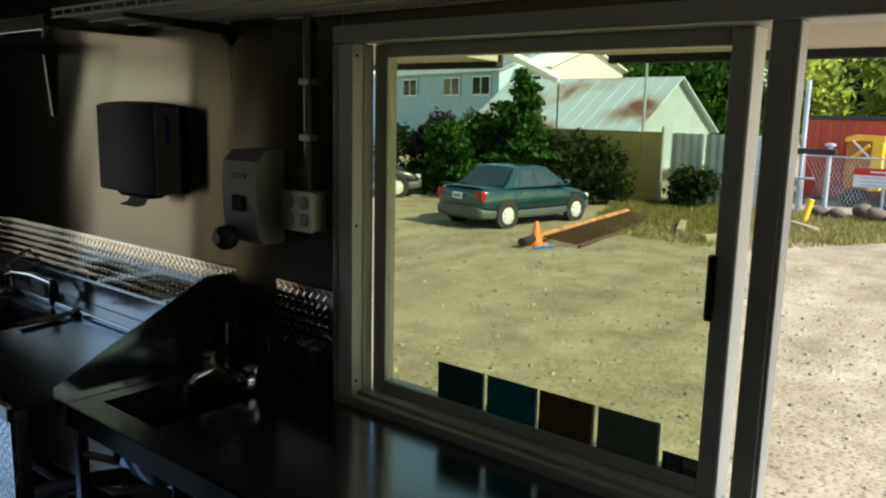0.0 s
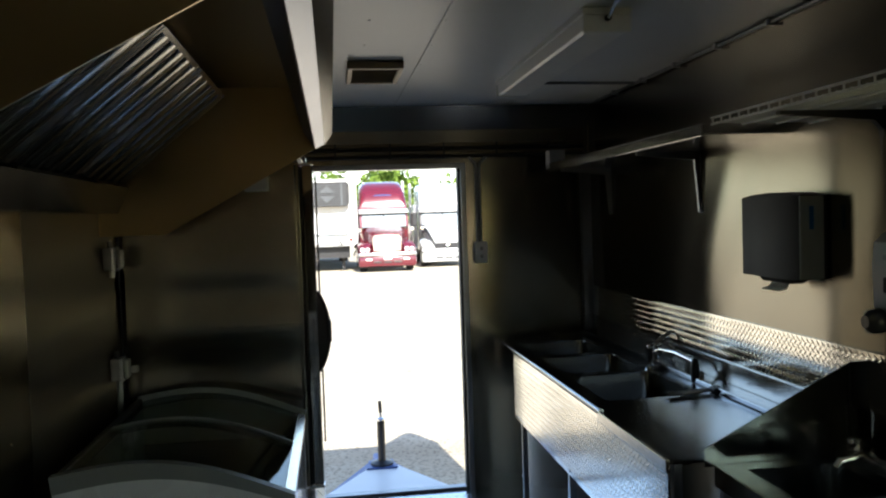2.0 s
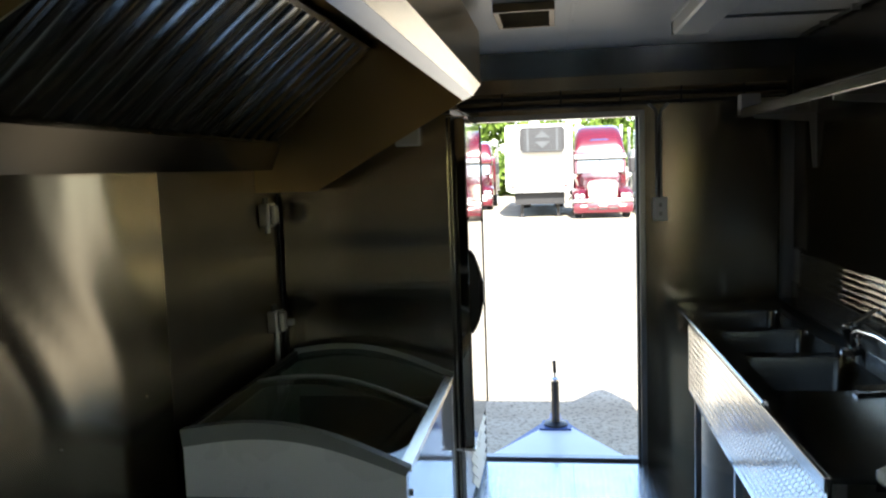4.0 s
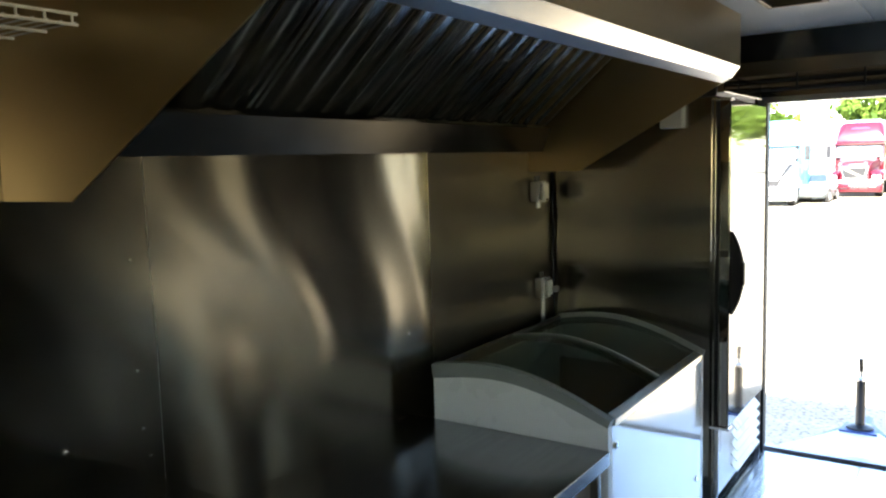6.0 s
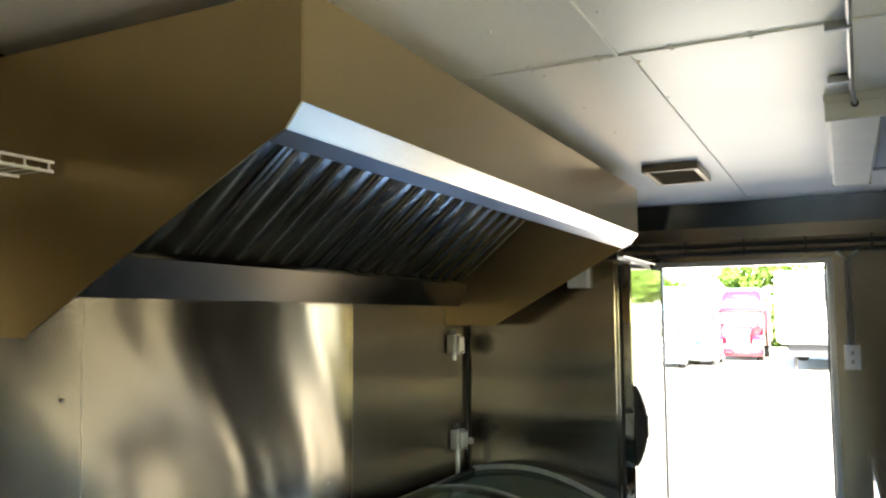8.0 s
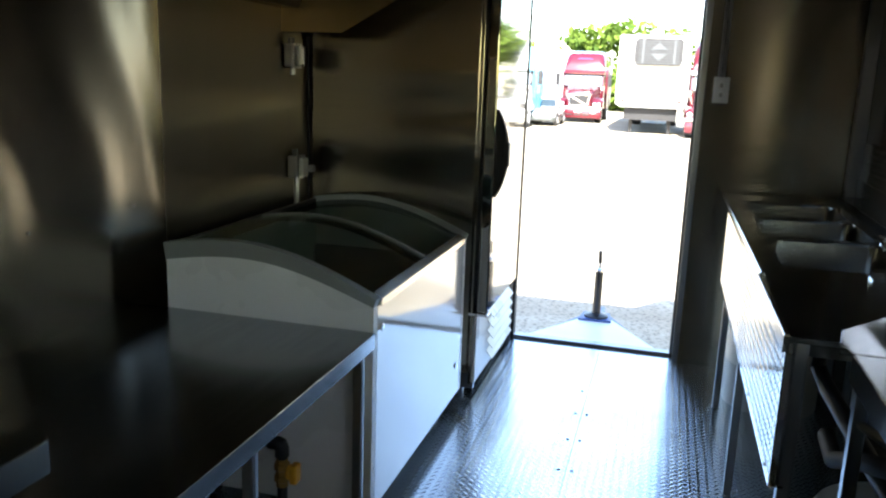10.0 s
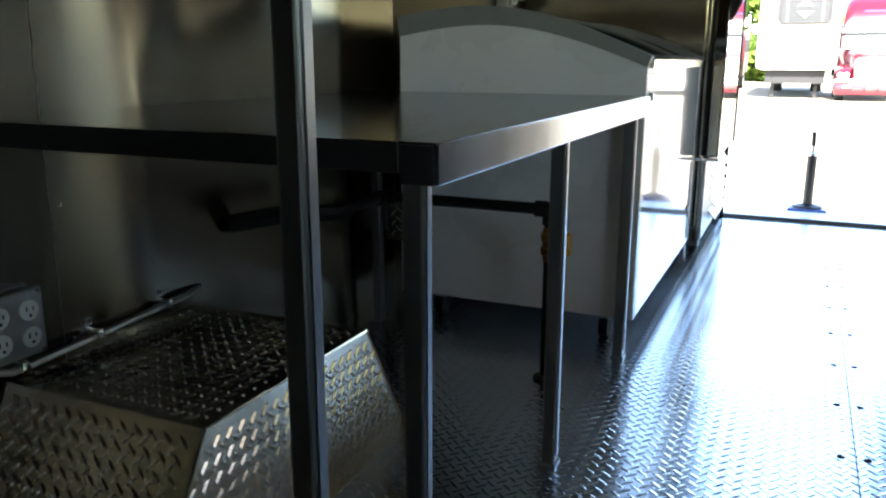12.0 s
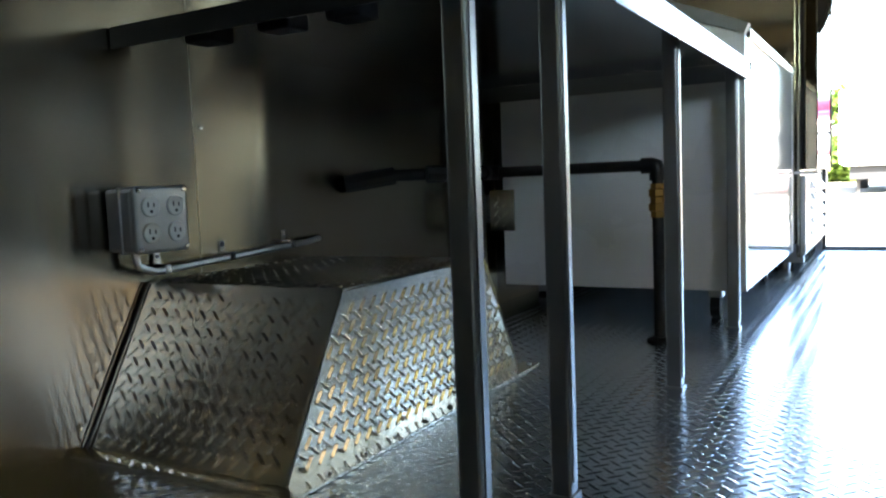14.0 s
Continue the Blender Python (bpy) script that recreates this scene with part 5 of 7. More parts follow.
wet_outlet("steel weatherproof outlet under the hood's far end", -0.635, 1.437, 0.075, False)
wet_outlet("steel weatherproof outlet with plugged cord above the freezer", -0.605, 0.985, 0.30, True)
cord = thing("power_cord", "black power cord hanging in the corner by the refrigerator", "cord", (0.03, -0.45, 0.8))
placed(cord)("cord", tube(B(), [(0.012, -0.440, 1.52), (0.012, -0.439, 1.2), (0.013, -0.440, 0.9), (0.012, -0.439, 0.55)], 0.0055, 8), BLACK_RUBBER, "", True)
jb = thing("junction_box", "white junction box on the refrigerator's side under the hood", "junction box", (0.60, -0.44, 1.70))
pj = placed(jb)
pj("box", box(B(), 0.552, 0.655, -0.478, -0.432, 1.702, 1.818, 0.006), WHITE_PLASTIC)
pj("lid", box(B(), 0.556, 0.651, -0.484, -0.4785, 1.706, 1.814, 0.002), WHITE_PLASTIC)

# four-socket steel box above the wheel well, with a clipped cable
ob4 = thing("outlet_box", "galvanised steel outlet box with four white sockets on the lower wall", "outlet", (0.01, -2.845, 0.30))
p4 = placed(ob4)
p4("box", box(B(), 0.008, 0.070, -2.893, -2.793, 0.302, 0.402, 0.006), WEATHERED_ZINC)
p4("box_ring", box(B(), 0.040, 0.046, -2.896, -2.790, 0.299, 0.405, 0.002), WEATHERED_ZINC)
cv = p4("cover_plate", box(B(), 0.0705, 0.082, -2.896, -2.790, 0.299, 0.405, 0.005), WEATHERED_ZINC, "embossed cover plate")
for yy in (-2.868, -2.818):
    duplex(p4, cv, Matrix.Translation((0.082, yy, 0.352)), WHITE_PLASTIC)
for yy, zz in ((-2.888, 0.398), (-2.798, 0.306), (-2.888, 0.306), (-2.798, 0.398)):
    p4("cover_screw", lathe(B(), [(0.0045, 0), (0.003, 0.003)], seg=8, m=Matrix.Translation((0.082, yy, zz)) @ Matrix.Rotation(radians(90), 4, "Y")), CHROME)
cab = thing("armoured_cable", "grey armoured cable clipped along the wall above the wheel well", "cable", (0.02, -2.6, 0.27))
pk = placed(cab)
pk("cable", tube(B(), [(0.03, -2.86, 0.300), (0.03, -2.855, 0.275), (0.03, -2.82, 0.263), (0.028, -2.60, 0.272), (0.026, -2.42, 0.280), (0.006, -2.36, 0.282)], 0.0065, 8), WEATHERED_ZINC, "", True)
for yy in (-2.80, -2.65, -2.48):
    zc = 0.263 + 0.0455 * (yy + 2.82) + 0.001
    bm = box(B(), 0.008, 0.040, yy - 0.007, yy + 0.007, zc - 0.006, zc + 0.0095, 0.003)
    box(bm, 0.007, 0.011, yy - 0.007, yy + 0.007, zc + 0.008, zc + 0.030, 0.001)
    cl = pk("clip", bm, CHROME, "bright cable clip")
    part("clip_screw", lathe(B(), [(0.0045, 0), (0.003, 0.003)], seg=8, m=Matrix.Translation((0.011, yy, zc + 0.022)) @ Matrix.Rotation(radians(90), 4, "Y")), STEEL_DARK, cl)


def gas_line():
    g = thing("gas_pipe", "black iron gas pipe with a yellow-handled brass valve", "pipe", (0.61, -1.88, 0))
    p = placed(g)
    x, y, z = 0.622, -1.885, 0.412
    p("riser", tube(B(), [(x, y, 0.001), (x, y, 0.30)], 0.0135, 12), BLACK_PIPE, "", True)
    p("riser", tube(B(), [(x, y, 0.36), (x, y, z - 0.02)], 0.0135, 12), BLACK_PIPE, "", True)
    p("floor_flange", lathe(B(), [(0.03, 0), (0.03, 0.006), (0.018, 0.012)], (x, y, 0), 16), BLACK_PIPE)
    p("elbow", tube(B(), [(x, y, z - 0.035), (x, y, z - 0.012), (x - 0.004, y, z - 0.002), (x - 0.012, y, z), (x - 0.036, y, z)], 0.019, 12), BLACK_PIPE, "", True)
    p("run", tube(B(), [(x - 0.03, y, z), (0.20, y + 0.0, z)], 0.0135, 12), BLACK_PIPE, "", True)
    p("elbow", tube(B(), [(0.225, y, z), (0.20, y, z), (0.192, y - 0.006, z), (0.19, y - 0.035, z)], 0.019, 12), BLACK_PIPE, "", True)
    p("run", tube(B(), [(0.19, y - 0.03, z), (0.19, -2.14, z)], 0.0135, 12), BLACK_PIPE, "", True)
    p("run", tube(B(), [(0.19, -2.10, z), (0.08, -2.20, z)], 0.0135, 12), BLACK_PIPE, "", True)
    p("union", tube(B(), [(0.19, -2.06, z), (0.19, -2.13, z), (0.165, -2.155, z)], 0.020, 8), BLACK_PIPE)
    p("hose_end", tube(B(), [(0.10, -2.19, z), (0.012, -2.262, z - 0.016)], 0.020, 8), BLACK_RUBBER)
    v = p("valve", lathe(B(), [(0.017, 0.292), (0.017, 0.305), (0.022, 0.308), (0.022, 0.322), (0.018, 0.326), (0.018, 0.338), (0.022, 0.342), (0.022, 0.356), (0.017, 0.36), (0.017, 0.37)], (x, y, 0), 8), BRASS, "brass gas valve")
    bm = B()
    cyl(bm, (x + 0.016, y, 0.332), (x + 0.032, y, 0.332), 0.008)
    box(bm, x + 0.028, x + 0.050, y - 0.020, y + 0.014, 0.308, 0.362, 0.006)
    lathe(bm, [(0.020, 0), (0.022, 0.006), (0.018, 0.010)], seg=14, m=Matrix.Translation((x + 0.018, y, 0.335)) @ Matrix.Rotation(radians(90), 4, "Y"))
    part("valve_handle", bm, YELLOW, v, "yellow valve handle")
    return g


gas_line()
plate = thing("pipe_bracket", "small diamond plate bracket on the wall behind the table", "bracket", (0.01, -1.66, 0.25))
pq = placed(plate)
pq("plate", box(B(), 0.078, 0.155, -1.660, -1.656, 0.246, 0.363), TREAD_WALL)
pq("arm", box(B(), 0.004, 0.110, -1.655, -1.640, 0.27, 0.35), STEEL_DARK)
treads("tread_pattern", (0.078, -1.660, 0.246), (1, 0, 0), (0, 0, 1), 0.077, 0.117, TREAD_WALL, plate, 0.028).location = -plate.location

# wall screws
ws = thing("wall_screw", "small bright screw head in the stainless wall", "screw", (0, 0, 0), "wall screws")
SPOTS = [(-2.757, 1.37), (-2.76, 1.094), (-2.755, 0.946), (-2.74, 0.872), (-2.958, 0.952), (-3.143, 0.951), (-2.684, 0.508), (-2.684, 0.271), (-2.965, 0.037), (-2.049, 0.954), (-2.458, 0.945), (-1.637, 0.966)]
part("head", lathe(B(), [(0.0055, 0), (0.0045, 0.003), (0.002, 0.004)], seg=8, m=Matrix.Rotation(radians(90), 4, "Y")), CHROME, ws)
ws.location = (0.009, *SPOTS[0])
for y, z in SPOTS[1:]:
    copy_thing(ws, Matrix.Translation((0.009, y, z)))

# unseen peak added at the roof's front corner to shape the shadow on the gravel
shadow_peak = thing("roof_vent", "unseen pointed shape on the trailer roof, added for its shadow", "vent", (2.2, 0.30, CEIL + 0.08))
pcw = placed(shadow_peak)
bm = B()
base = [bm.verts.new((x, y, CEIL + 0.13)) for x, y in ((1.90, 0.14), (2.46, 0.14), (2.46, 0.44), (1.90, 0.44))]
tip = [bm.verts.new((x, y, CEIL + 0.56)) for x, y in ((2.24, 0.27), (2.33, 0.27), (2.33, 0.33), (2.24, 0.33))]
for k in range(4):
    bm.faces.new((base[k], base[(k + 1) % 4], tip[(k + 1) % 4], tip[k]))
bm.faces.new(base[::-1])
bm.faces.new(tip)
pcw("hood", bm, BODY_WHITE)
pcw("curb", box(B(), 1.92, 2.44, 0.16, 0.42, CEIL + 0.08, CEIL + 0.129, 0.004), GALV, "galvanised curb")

# ---- the trailer's tongue outside the doorway ----
tongue = thing("trailer_tongue", "white decked trailer tongue with a blue steel A-frame", "trailer tongue", (1.19, END + THICK, -0.08))
pg = placed(tongue)
pg("deck", prism(B(), [(0.70, 0.50), (1.70, 0.50), (1.30, 1.19), (1.11, 1.19)], -0.075, -0.068, "z"), mat("white_deck_paint", (0.90, 0.90, 0.89), 0.4, 0.0, 0.03, 3), "white sheet deck")
for s in (-1, 1):
    bm = B()
    a, b = Vector((1.19 + s * 0.50, 0.50, -0.14)), Vector((1.19 + s * 0.02, 1.50, -0.14))
    d = (b - a)
    m = Matrix.Translation((a + b) / 2) @ Matrix.Rotation(math.atan2(d.y, d.x), 4, "Z")
    box(bm, -d.length / 2, d.length / 2, -0.025, 0.025, -0.05, 0.03, 0.004, m)
    pg("frame_rail", bm, BLUE_PAINT, "blue painted frame rail")
pg("coupler", box(B(), 1.15, 1.23, 1.42, 1.66, -0.18, -0.11, 0.02), BLUE_PAINT)
pg("jack_plate", prism(B(), [(1.09, 1.13), (1.29, 1.13), (1.27, 1.30), (1.11, 1.30)], -0.067, -0.055, "z"), BLUE_PAINT)
jk = thing("trailer_jack", "black trailer jack with an upright crank on the tongue", "jack", (1.193, 1.21, -0.055))
pjk = placed(jk)
pjk("tube", cyl(B(), (1.193, 1.21, -0.054), (1.193, 1.21, 0.235), 0.026, seg=20), BLACK_PLASTIC, "black outer tube", True)
pjk("base_flange", lathe(B(), [(0.075, 0), (0.075, 0.010), (0.035, 0.022)], (1.193, 1.21, -0.054), 20), BLACK_PLASTIC)
pjk("cap", lathe(B(), [(0.028, 0), (0.028, 0.012), (0.014, 0.022)], (1.193, 1.21, 0.235), 16), CHROME)
pjk("screw_rod", cyl(B(), (1.193, 1.21, 0.25), (1.193, 1.21, 0.29), 0.010), GALV)
pjk("crank_grip", cyl(B(), (1.193, 1.21, 0.288), (1.190, 1.21, 0.365), 0.012), BLACK_PLASTIC)
pjk("foot_tube", cyl(B(), (1.193, 1.21, -0.78), (1.193, 1.21, -0.05), 0.022), GALV)
pjk("foot_plate", box(B(), 1.11, 1.28, 1.13, 1.29, -0.80, -0.78, 0.004), GALV)

# ---- the yard outside ----
GZ = -0.80


def foliage(name, clumps, count, leaf, material, parent=None, label="", seed=1, flat=1.0):
    """Many small leaves scattered in uneven clumps: (x, y, z, radius across, radius up)."""
    rng = np.random.default_rng(seed)
    w = np.array([c[3] ** 2 * c[4] for c in clumps])
    pick = rng.choice(len(clumps), count, p=w / w.sum())
    c = np.array(clumps)[pick]
    d = rng.normal(size=(count, 3))
    d /= np.linalg.norm(d, axis=1)[:, None]
    r = rng.random(count) ** 0.45
    r *= 0.75 + 0.35 * np.sin(d[:, 0] * 5 + pick) * np.cos(d[:, 2] * 6 + d[:, 1] * 4)
    p = c[:, :3] + d * r[:, None] * np.stack([c[:, 3], c[:, 3], c[:, 4]], 1)
    a = rng.normal(size=(count, 3))
    a /= np.linalg.norm(a, axis=1)[:, None]
    b = np.cross(a, rng.normal(size=(count, 3)))
    b /= np.linalg.norm(b, axis=1)[:, None]
    s = leaf * (0.6 + 0.8 * rng.random(count))[:, None]
    verts = np.stack([p - a * s, p - b * s * 0.45, p + a * s, p + b * s * 0.45], 1).reshape(-1, 3)
    faces = np.arange(count * 4).reshape(-1, 4)
    me = bpy.data.meshes.new(name)
    me.from_pydata(verts.tolist(), [], faces.tolist())
    me.materials.append(material)
    ob = new(name, me)
    ob.parent = parent
    if label:
        ob["label"] = label
    return ob


def leaf_mat(name, dark, light):
    m, nt, b = nodes_of(name)
    g = nt.nodes.new("ShaderNodeNewGeometry")
    r = ramp_node(nt, g.outputs["Random Per Island"], [(0.0, dark), (0.6, light), (1.0, tuple(min(1, c * 1.2) for c in light))])
    nt.links.new(r.outputs[0], b.inputs["Base Color"])
    b.inputs["Roughness"].default_value = 0.7
    b.inputs["Specular IOR Level"].default_value = 0.12
    tr = nt.nodes.new("ShaderNodeBsdfTranslucent")
    nt.links.new(r.outputs[0], tr.inputs[0])
    mx = nt.nodes.new("ShaderNodeMixShader")
    mx.inputs[0].default_value = 0.28
    nt.links.new(b.outputs[0], mx.inputs[1])
    nt.links.new(tr.outputs[0], mx.inputs[2])
    nt.links.new(mx.outputs[0], nt.nodes["Material Output"].inputs[0])
    return m


LEAF = leaf_mat("green_leaves", (0.006, 0.020, 0.004), (0.040, 0.105, 0.014))
LEAF_DARK = leaf_mat("dark_leaves", (0.005, 0.010, 0.003), (0.026, 0.044, 0.010))
# Lime and sunlit leaves: sunlight on far trees is raised into their colours.
LEAF_LIME = leaf_mat("bright_leaves", (0.07, 0.12, 0.015), (0.30, 0.36, 0.05))
LEAF_SUN = leaf_mat("sunlit_leaves", (0.03, 0.065, 0.010), (0.13, 0.20, 0.035))
LEAF_PURPLE = leaf_mat("purple_leaves", (0.012, 0.010, 0.012), (0.038, 0.026, 0.030))
GRASS = leaf_mat("dry_grass", (0.08, 0.08, 0.02), (0.28, 0.25, 0.09))
BARK = mat("bark", (0.09, 0.065, 0.045), 0.9, 0, 0.3, 8, 0.6, 40)
TEAL_PAINT = mat("teal_car_paint", (0.004, 0.052, 0.070), 0.12, 0.45, 0.06, 2, coat=1.0)
BLACK_PAINT = mat("black_car_paint", (0.012, 0.012, 0.014), 0.2, 0.2, 0.06, 2, coat=1.0)
RED_PAINT = mat("red_truck_paint", (0.085, 0.004, 0.012), 0.22, 0.1, 0.08, 2, coat=0.8)
# White lowered to grey to keep sunlit bodies from washing out.
WHITE_PAINT = mat("greyed_white_vehicle_paint", (0.36, 0.37, 0.37), 0.25, 0.0, 0.05, 2, coat=0.6)
BLUE_BUS = mat("light_blue_paint", (0.10, 0.38, 0.55), 0.3, 0.0, 0.06, 2, coat=0.5)
TYRE = mat("tyre_rubber", (0.018, 0.018, 0.018), 0.8, 0, 0.2, 10, 0.1, 60)
RIM = mat("silver_wheel_rim", (0.62, 0.63, 0.64), 0.35, 0.0, 0.08, 12)
TAIL_RED = mat("red_lamp_lens", (0.35, 0.01, 0.01), 0.15, 0, 0.05, 10)
LAMP_CLEAR = mat("clear_lamp_lens", (0.6, 0.6, 0.6), 0.1, 0.3, 0.05, 10)
RUST = mat("rusted_steel", (0.40, 0.19, 0.10), 0.85, 0.2, 0.4, 6, 0.5, 40)
TAN_BOARD = mat("tan_fence_board", (0.42, 0.31, 0.10), 0.8, 0, 0.12, 2, 0.2, 20)
GREY_TIN = mat("grey_corrugated_tin", (0.42, 0.46, 0.48), 0.45, 0.5, 0.2, 2, 0.1, 30)
PALE_TIN = mat("pale_weathered_tin", (0.36, 0.43, 0.49), 0.55, 0.1, 0.14, 1.2, 0.1, 30)
PALE_SIDING = mat("pale_blue_siding", (0.42, 0.57, 0.70), 0.7, 0, 0.06, 1.5, 0.1, 20)
CREAM_SIDING = mat("cream_siding", (0.66, 0.64, 0.54), 0.7, 0, 0.06, 1.5, 0.1, 20)
ORANGE = mat("orange_plastic", (0.85, 0.20, 0.03), 0.5, 0, 0.08, 10)
CONTAINER_RED = mat("red_container_paint", (0.45, 0.06, 0.02), 0.6, 0, 0.15, 1.5, 0.1, 20)
MACHINE_YELLOW = mat("yellow_machine_paint", (0.75, 0.45, 0.02), 0.45, 0, 0.1, 4)
STONE = mat("grey_brown_stone", (0.10, 0.075, 0.05), 0.9, 0, 0.3, 5, 0.6, 20)

CAR_SCREEN = mat("sky_reflecting_glass", (0.07, 0.10, 0.12), 0.05, 0.6, 0.15, 3)

# roof sheet with rust blotches
ROOF, nt, b = nodes_of("rusty_tin_roof")
nz = noise_node(nt, 0.42, stretch=(1, 0.6, 0.5), detail=9)
cr = ramp_node(nt, nz.outputs[0], [(0.48, (0.60, 0.70, 0.78)), (0.555, (0.50, 0.46, 0.42)), (0.63, (0.23, 0.11, 0.07))])
nt.links.new(cr.outputs[0], b.inputs["Base Color"])
b.inputs["Roughness"].default_value, b.inputs["Metallic"].default_value = 0.55, 0.3


def loft(bm, rings, closed=True):
    """Skins rings of points, given in order along a body."""
    vs = [[bm.verts.new(q) for q in ring] for ring in rings]
    n = len(vs[0])
    for ra, rb in zip(vs, vs[1:]):
        for k in range(n if closed else n - 1):
            bm.faces.new((ra[k], ra[(k + 1) % n], rb[(k + 1) % n], rb[k]))
    if closed:
        bm.faces.new(vs[0][::-1])
        bm.faces.new(vs[-1])
    return bm


def rounded(ob, levels=2):
    """Softens a lofted body."""
    md = ob.modifiers.new("soft", "SUBSURF")
    md.levels = md.render_levels = levels
    return ob


def wheel(name, parent, x, y, z, r, wide, rim_mt):
    at = Matrix.Translation((x, y, z)) @ Matrix.Rotation(radians(90), 4, "X")
    h = wide / 2
    t = part(name, lathe(B(), [(r * 0.68, -h), (r * 0.93, -h), (r, -wide * 0.3), (r, wide * 0.3), (r * 0.93, h), (r * 0.68, h)], seg=28, m=at), TYRE, parent, "", True)
    rm = part("rim", lathe(B(), [(r * 0.12, -h - 0.020), (r * 0.30, -h - 0.018), (r * 0.56, -h - 0.010), (r * 0.65, -h - 0.002), (r * 0.65, h + 0.002), (r * 0.56, h + 0.010), (r * 0.30, h + 0.018), (r * 0.12, h + 0.020)], seg=24, m=at), rim_mt, t, "pale wheel cover", True)
    for k in range(7):
        a = 2 * math.pi * k / 7
        u, v = x + r * 0.46 * math.cos(a), z + r * 0.46 * math.sin(a)
        part("rim_hole", cyl(B(), (u, y - h - 0.0155, v), (u, y + h + 0.0155, v), r * 0.075, seg=8), DARK_GAP, rm)
    return t


GREY_SILL = mat("grey_lower_body", (0.075, 0.085, 0.085), 0.45, 0.0, 0.1, 4)


def sedan(label, paint, m):
    """A small four-door saloon; its nose points along x, its length is 3.95 m."""
    car = thing("parked_car", label, "car")
    # lower body: x, half width, lower edge, shoulder, crown
    secs = ((-1.97, 0.62, 0.40, 0.70, 0.80), (-1.90, 0.74, 0.33, 0.78, 0.925), (-1.70, 0.79, 0.30, 0.82, 0.955), (-1.28, 0.815, 0.28, 0.84, 0.945), (-0.60, 0.825, 0.27, 0.85, 0.90), (0.30, 0.825, 0.27, 0.84, 0.89), (0.95, 0.815, 0.28, 0.80, 0.875), (1.45, 0.79, 0.30, 0.71, 0.80), (1.82, 0.72, 0.34, 0.60, 0.69), (1.96, 0.58, 0.40, 0.52, 0.58))
    rings = []
    for x, w, lo, sh, cr in secs:
        half = [(w * 0.93, lo), (w * 1.0, lo + 0.05), (w * 1.012, lo + 0.22), (w * 0.985, sh), (w * 0.90, cr - 0.03), (w * 0.62, cr - 0.004), (w * 0.2, cr)]
        rings.append([(x, -q, z) for q, z in half] + [(x, q, z) for q, z in half[::-1]])
    rounded(part("body", loft(B(), rings), paint, car, "", True))
    # grey sills and bumpers round the lower body
    rings = []
    for x, w, lo in ((-2.03, 0.60, 0.30), (-1.96, 0.76, 0.22), (-1.70, 0.815, 0.20), (-0.6, 0.838, 0.17), (0.6, 0.838, 0.17), (1.55, 0.80, 0.20), (1.90, 0.72, 0.22), (2.02, 0.54, 0.28)):
        half = [(w * 0.92, lo), (w, lo + 0.05), (w * 1.005, lo + 0.22), (w * 0.95, lo + 0.27)]
        rings.append([(x, -q, z) for q, z in half] + [(x, q, z) for q, z in half[::-1]])
    rounded(part("lower_body", loft(B(), rings), GREY_SILL, car, "grey lower body and bumpers", True))

    def cabin(u, v, out=0.0):
        """A point on the cabin's side: u from rear to front, v from waist to roof."""
        base_x, roof_x = -1.30 + 2.28 * u, -0.80 + 1.10 * u
        top = 1.315 + 0.24 * u * (1 - u) + 0.008 * u
        e = v ** 0.92
        return base_x + (roof_x - base_x) * e, 0.772 - 0.175 * v ** 1.25 + out, 0.885 + (top - 0.885) * v

    rings = []
    for k in range(13):
        u = k / 12
        side = [cabin(u, v) for v in (0.0, 0.25, 0.5, 0.75, 0.92, 1.0)]
        crown = [(side[-1][0], side[-1][1] * f, side[-1][2] + 0.035 * (1 - f * f) + 0.004) for f in (0.8, 0.4)]
        half = side + crown
        rings.append([(x, -y, z) for x, y, z in half] + [(x, y, z) for x, y, z in half[::-1]])
    part("cabin", loft(B(), rings), paint, car, "", True)

    def pane(name, corners, steps, lab):
        bm = B()
        n = len(steps)
        rows = [[bm.verts.new(corners(a, b)) for b in steps] for a in steps]
        for i in range(n - 1):
            for j in range(n - 1):
                bm.faces.new((rows[i][j], rows[i + 1][j], rows[i + 1][j + 1], rows[i][j + 1]))
        return part(name, bm, CAR_SCREEN, car, lab, True)

    even = [k / 6 for k in range(7)]
    pane("rear_window", lambda a, b: (lambda q: (q[0] - 0.012, q[1] * (2 * b - 1) * 0.90, q[2] + 0.010 + 0.02 * (1 - (2 * b - 1) ** 2) * a))(cabin(0, 0.10 + 0.80 * a)), even, "sloping rear window")
    pane("windscreen", lambda a, b: (lambda q: (q[0] + 0.012, q[1] * (2 * b - 1) * 0.90, q[2] + 0.010))(cabin(1, 0.10 + 0.80 * a)), even, "windscreen")
    for s in (-1, 1):
        for u0, u1 in ((0.115, 0.175), (0.20, 0.485), (0.515, 0.88)):
            def side_pane(a, b, u0=u0, u1=u1, s=s):
                v = 0.08 + 0.74 * a
                x, y, z = cabin(u0 + (u1 - u0) * b, v, 0.006)
                return x, s * y, z
            pane("side_window", side_pane, even, "dark side window")
        part("window_trim", tube(B(), [(-1.18, s * 0.782, 0.905), (0.93, s * 0.782, 0.898)], 0.010, 6), BLACK_PLASTIC, car)
        part("side_moulding", box(B(), -1.0, 1.0, s * 0.842 - 0.010, s * 0.842 + 0.010, 0.445, 0.485, 0.006), BLACK_PLASTIC, car)
        for dx in (-0.93, -0.17, 0.86):
            part("door_line", box(B(), dx - 0.004, dx + 0.004, s * 0.836 - 0.003, s * 0.836 + 0.003, 0.49, 0.83), DARK_GAP, car)
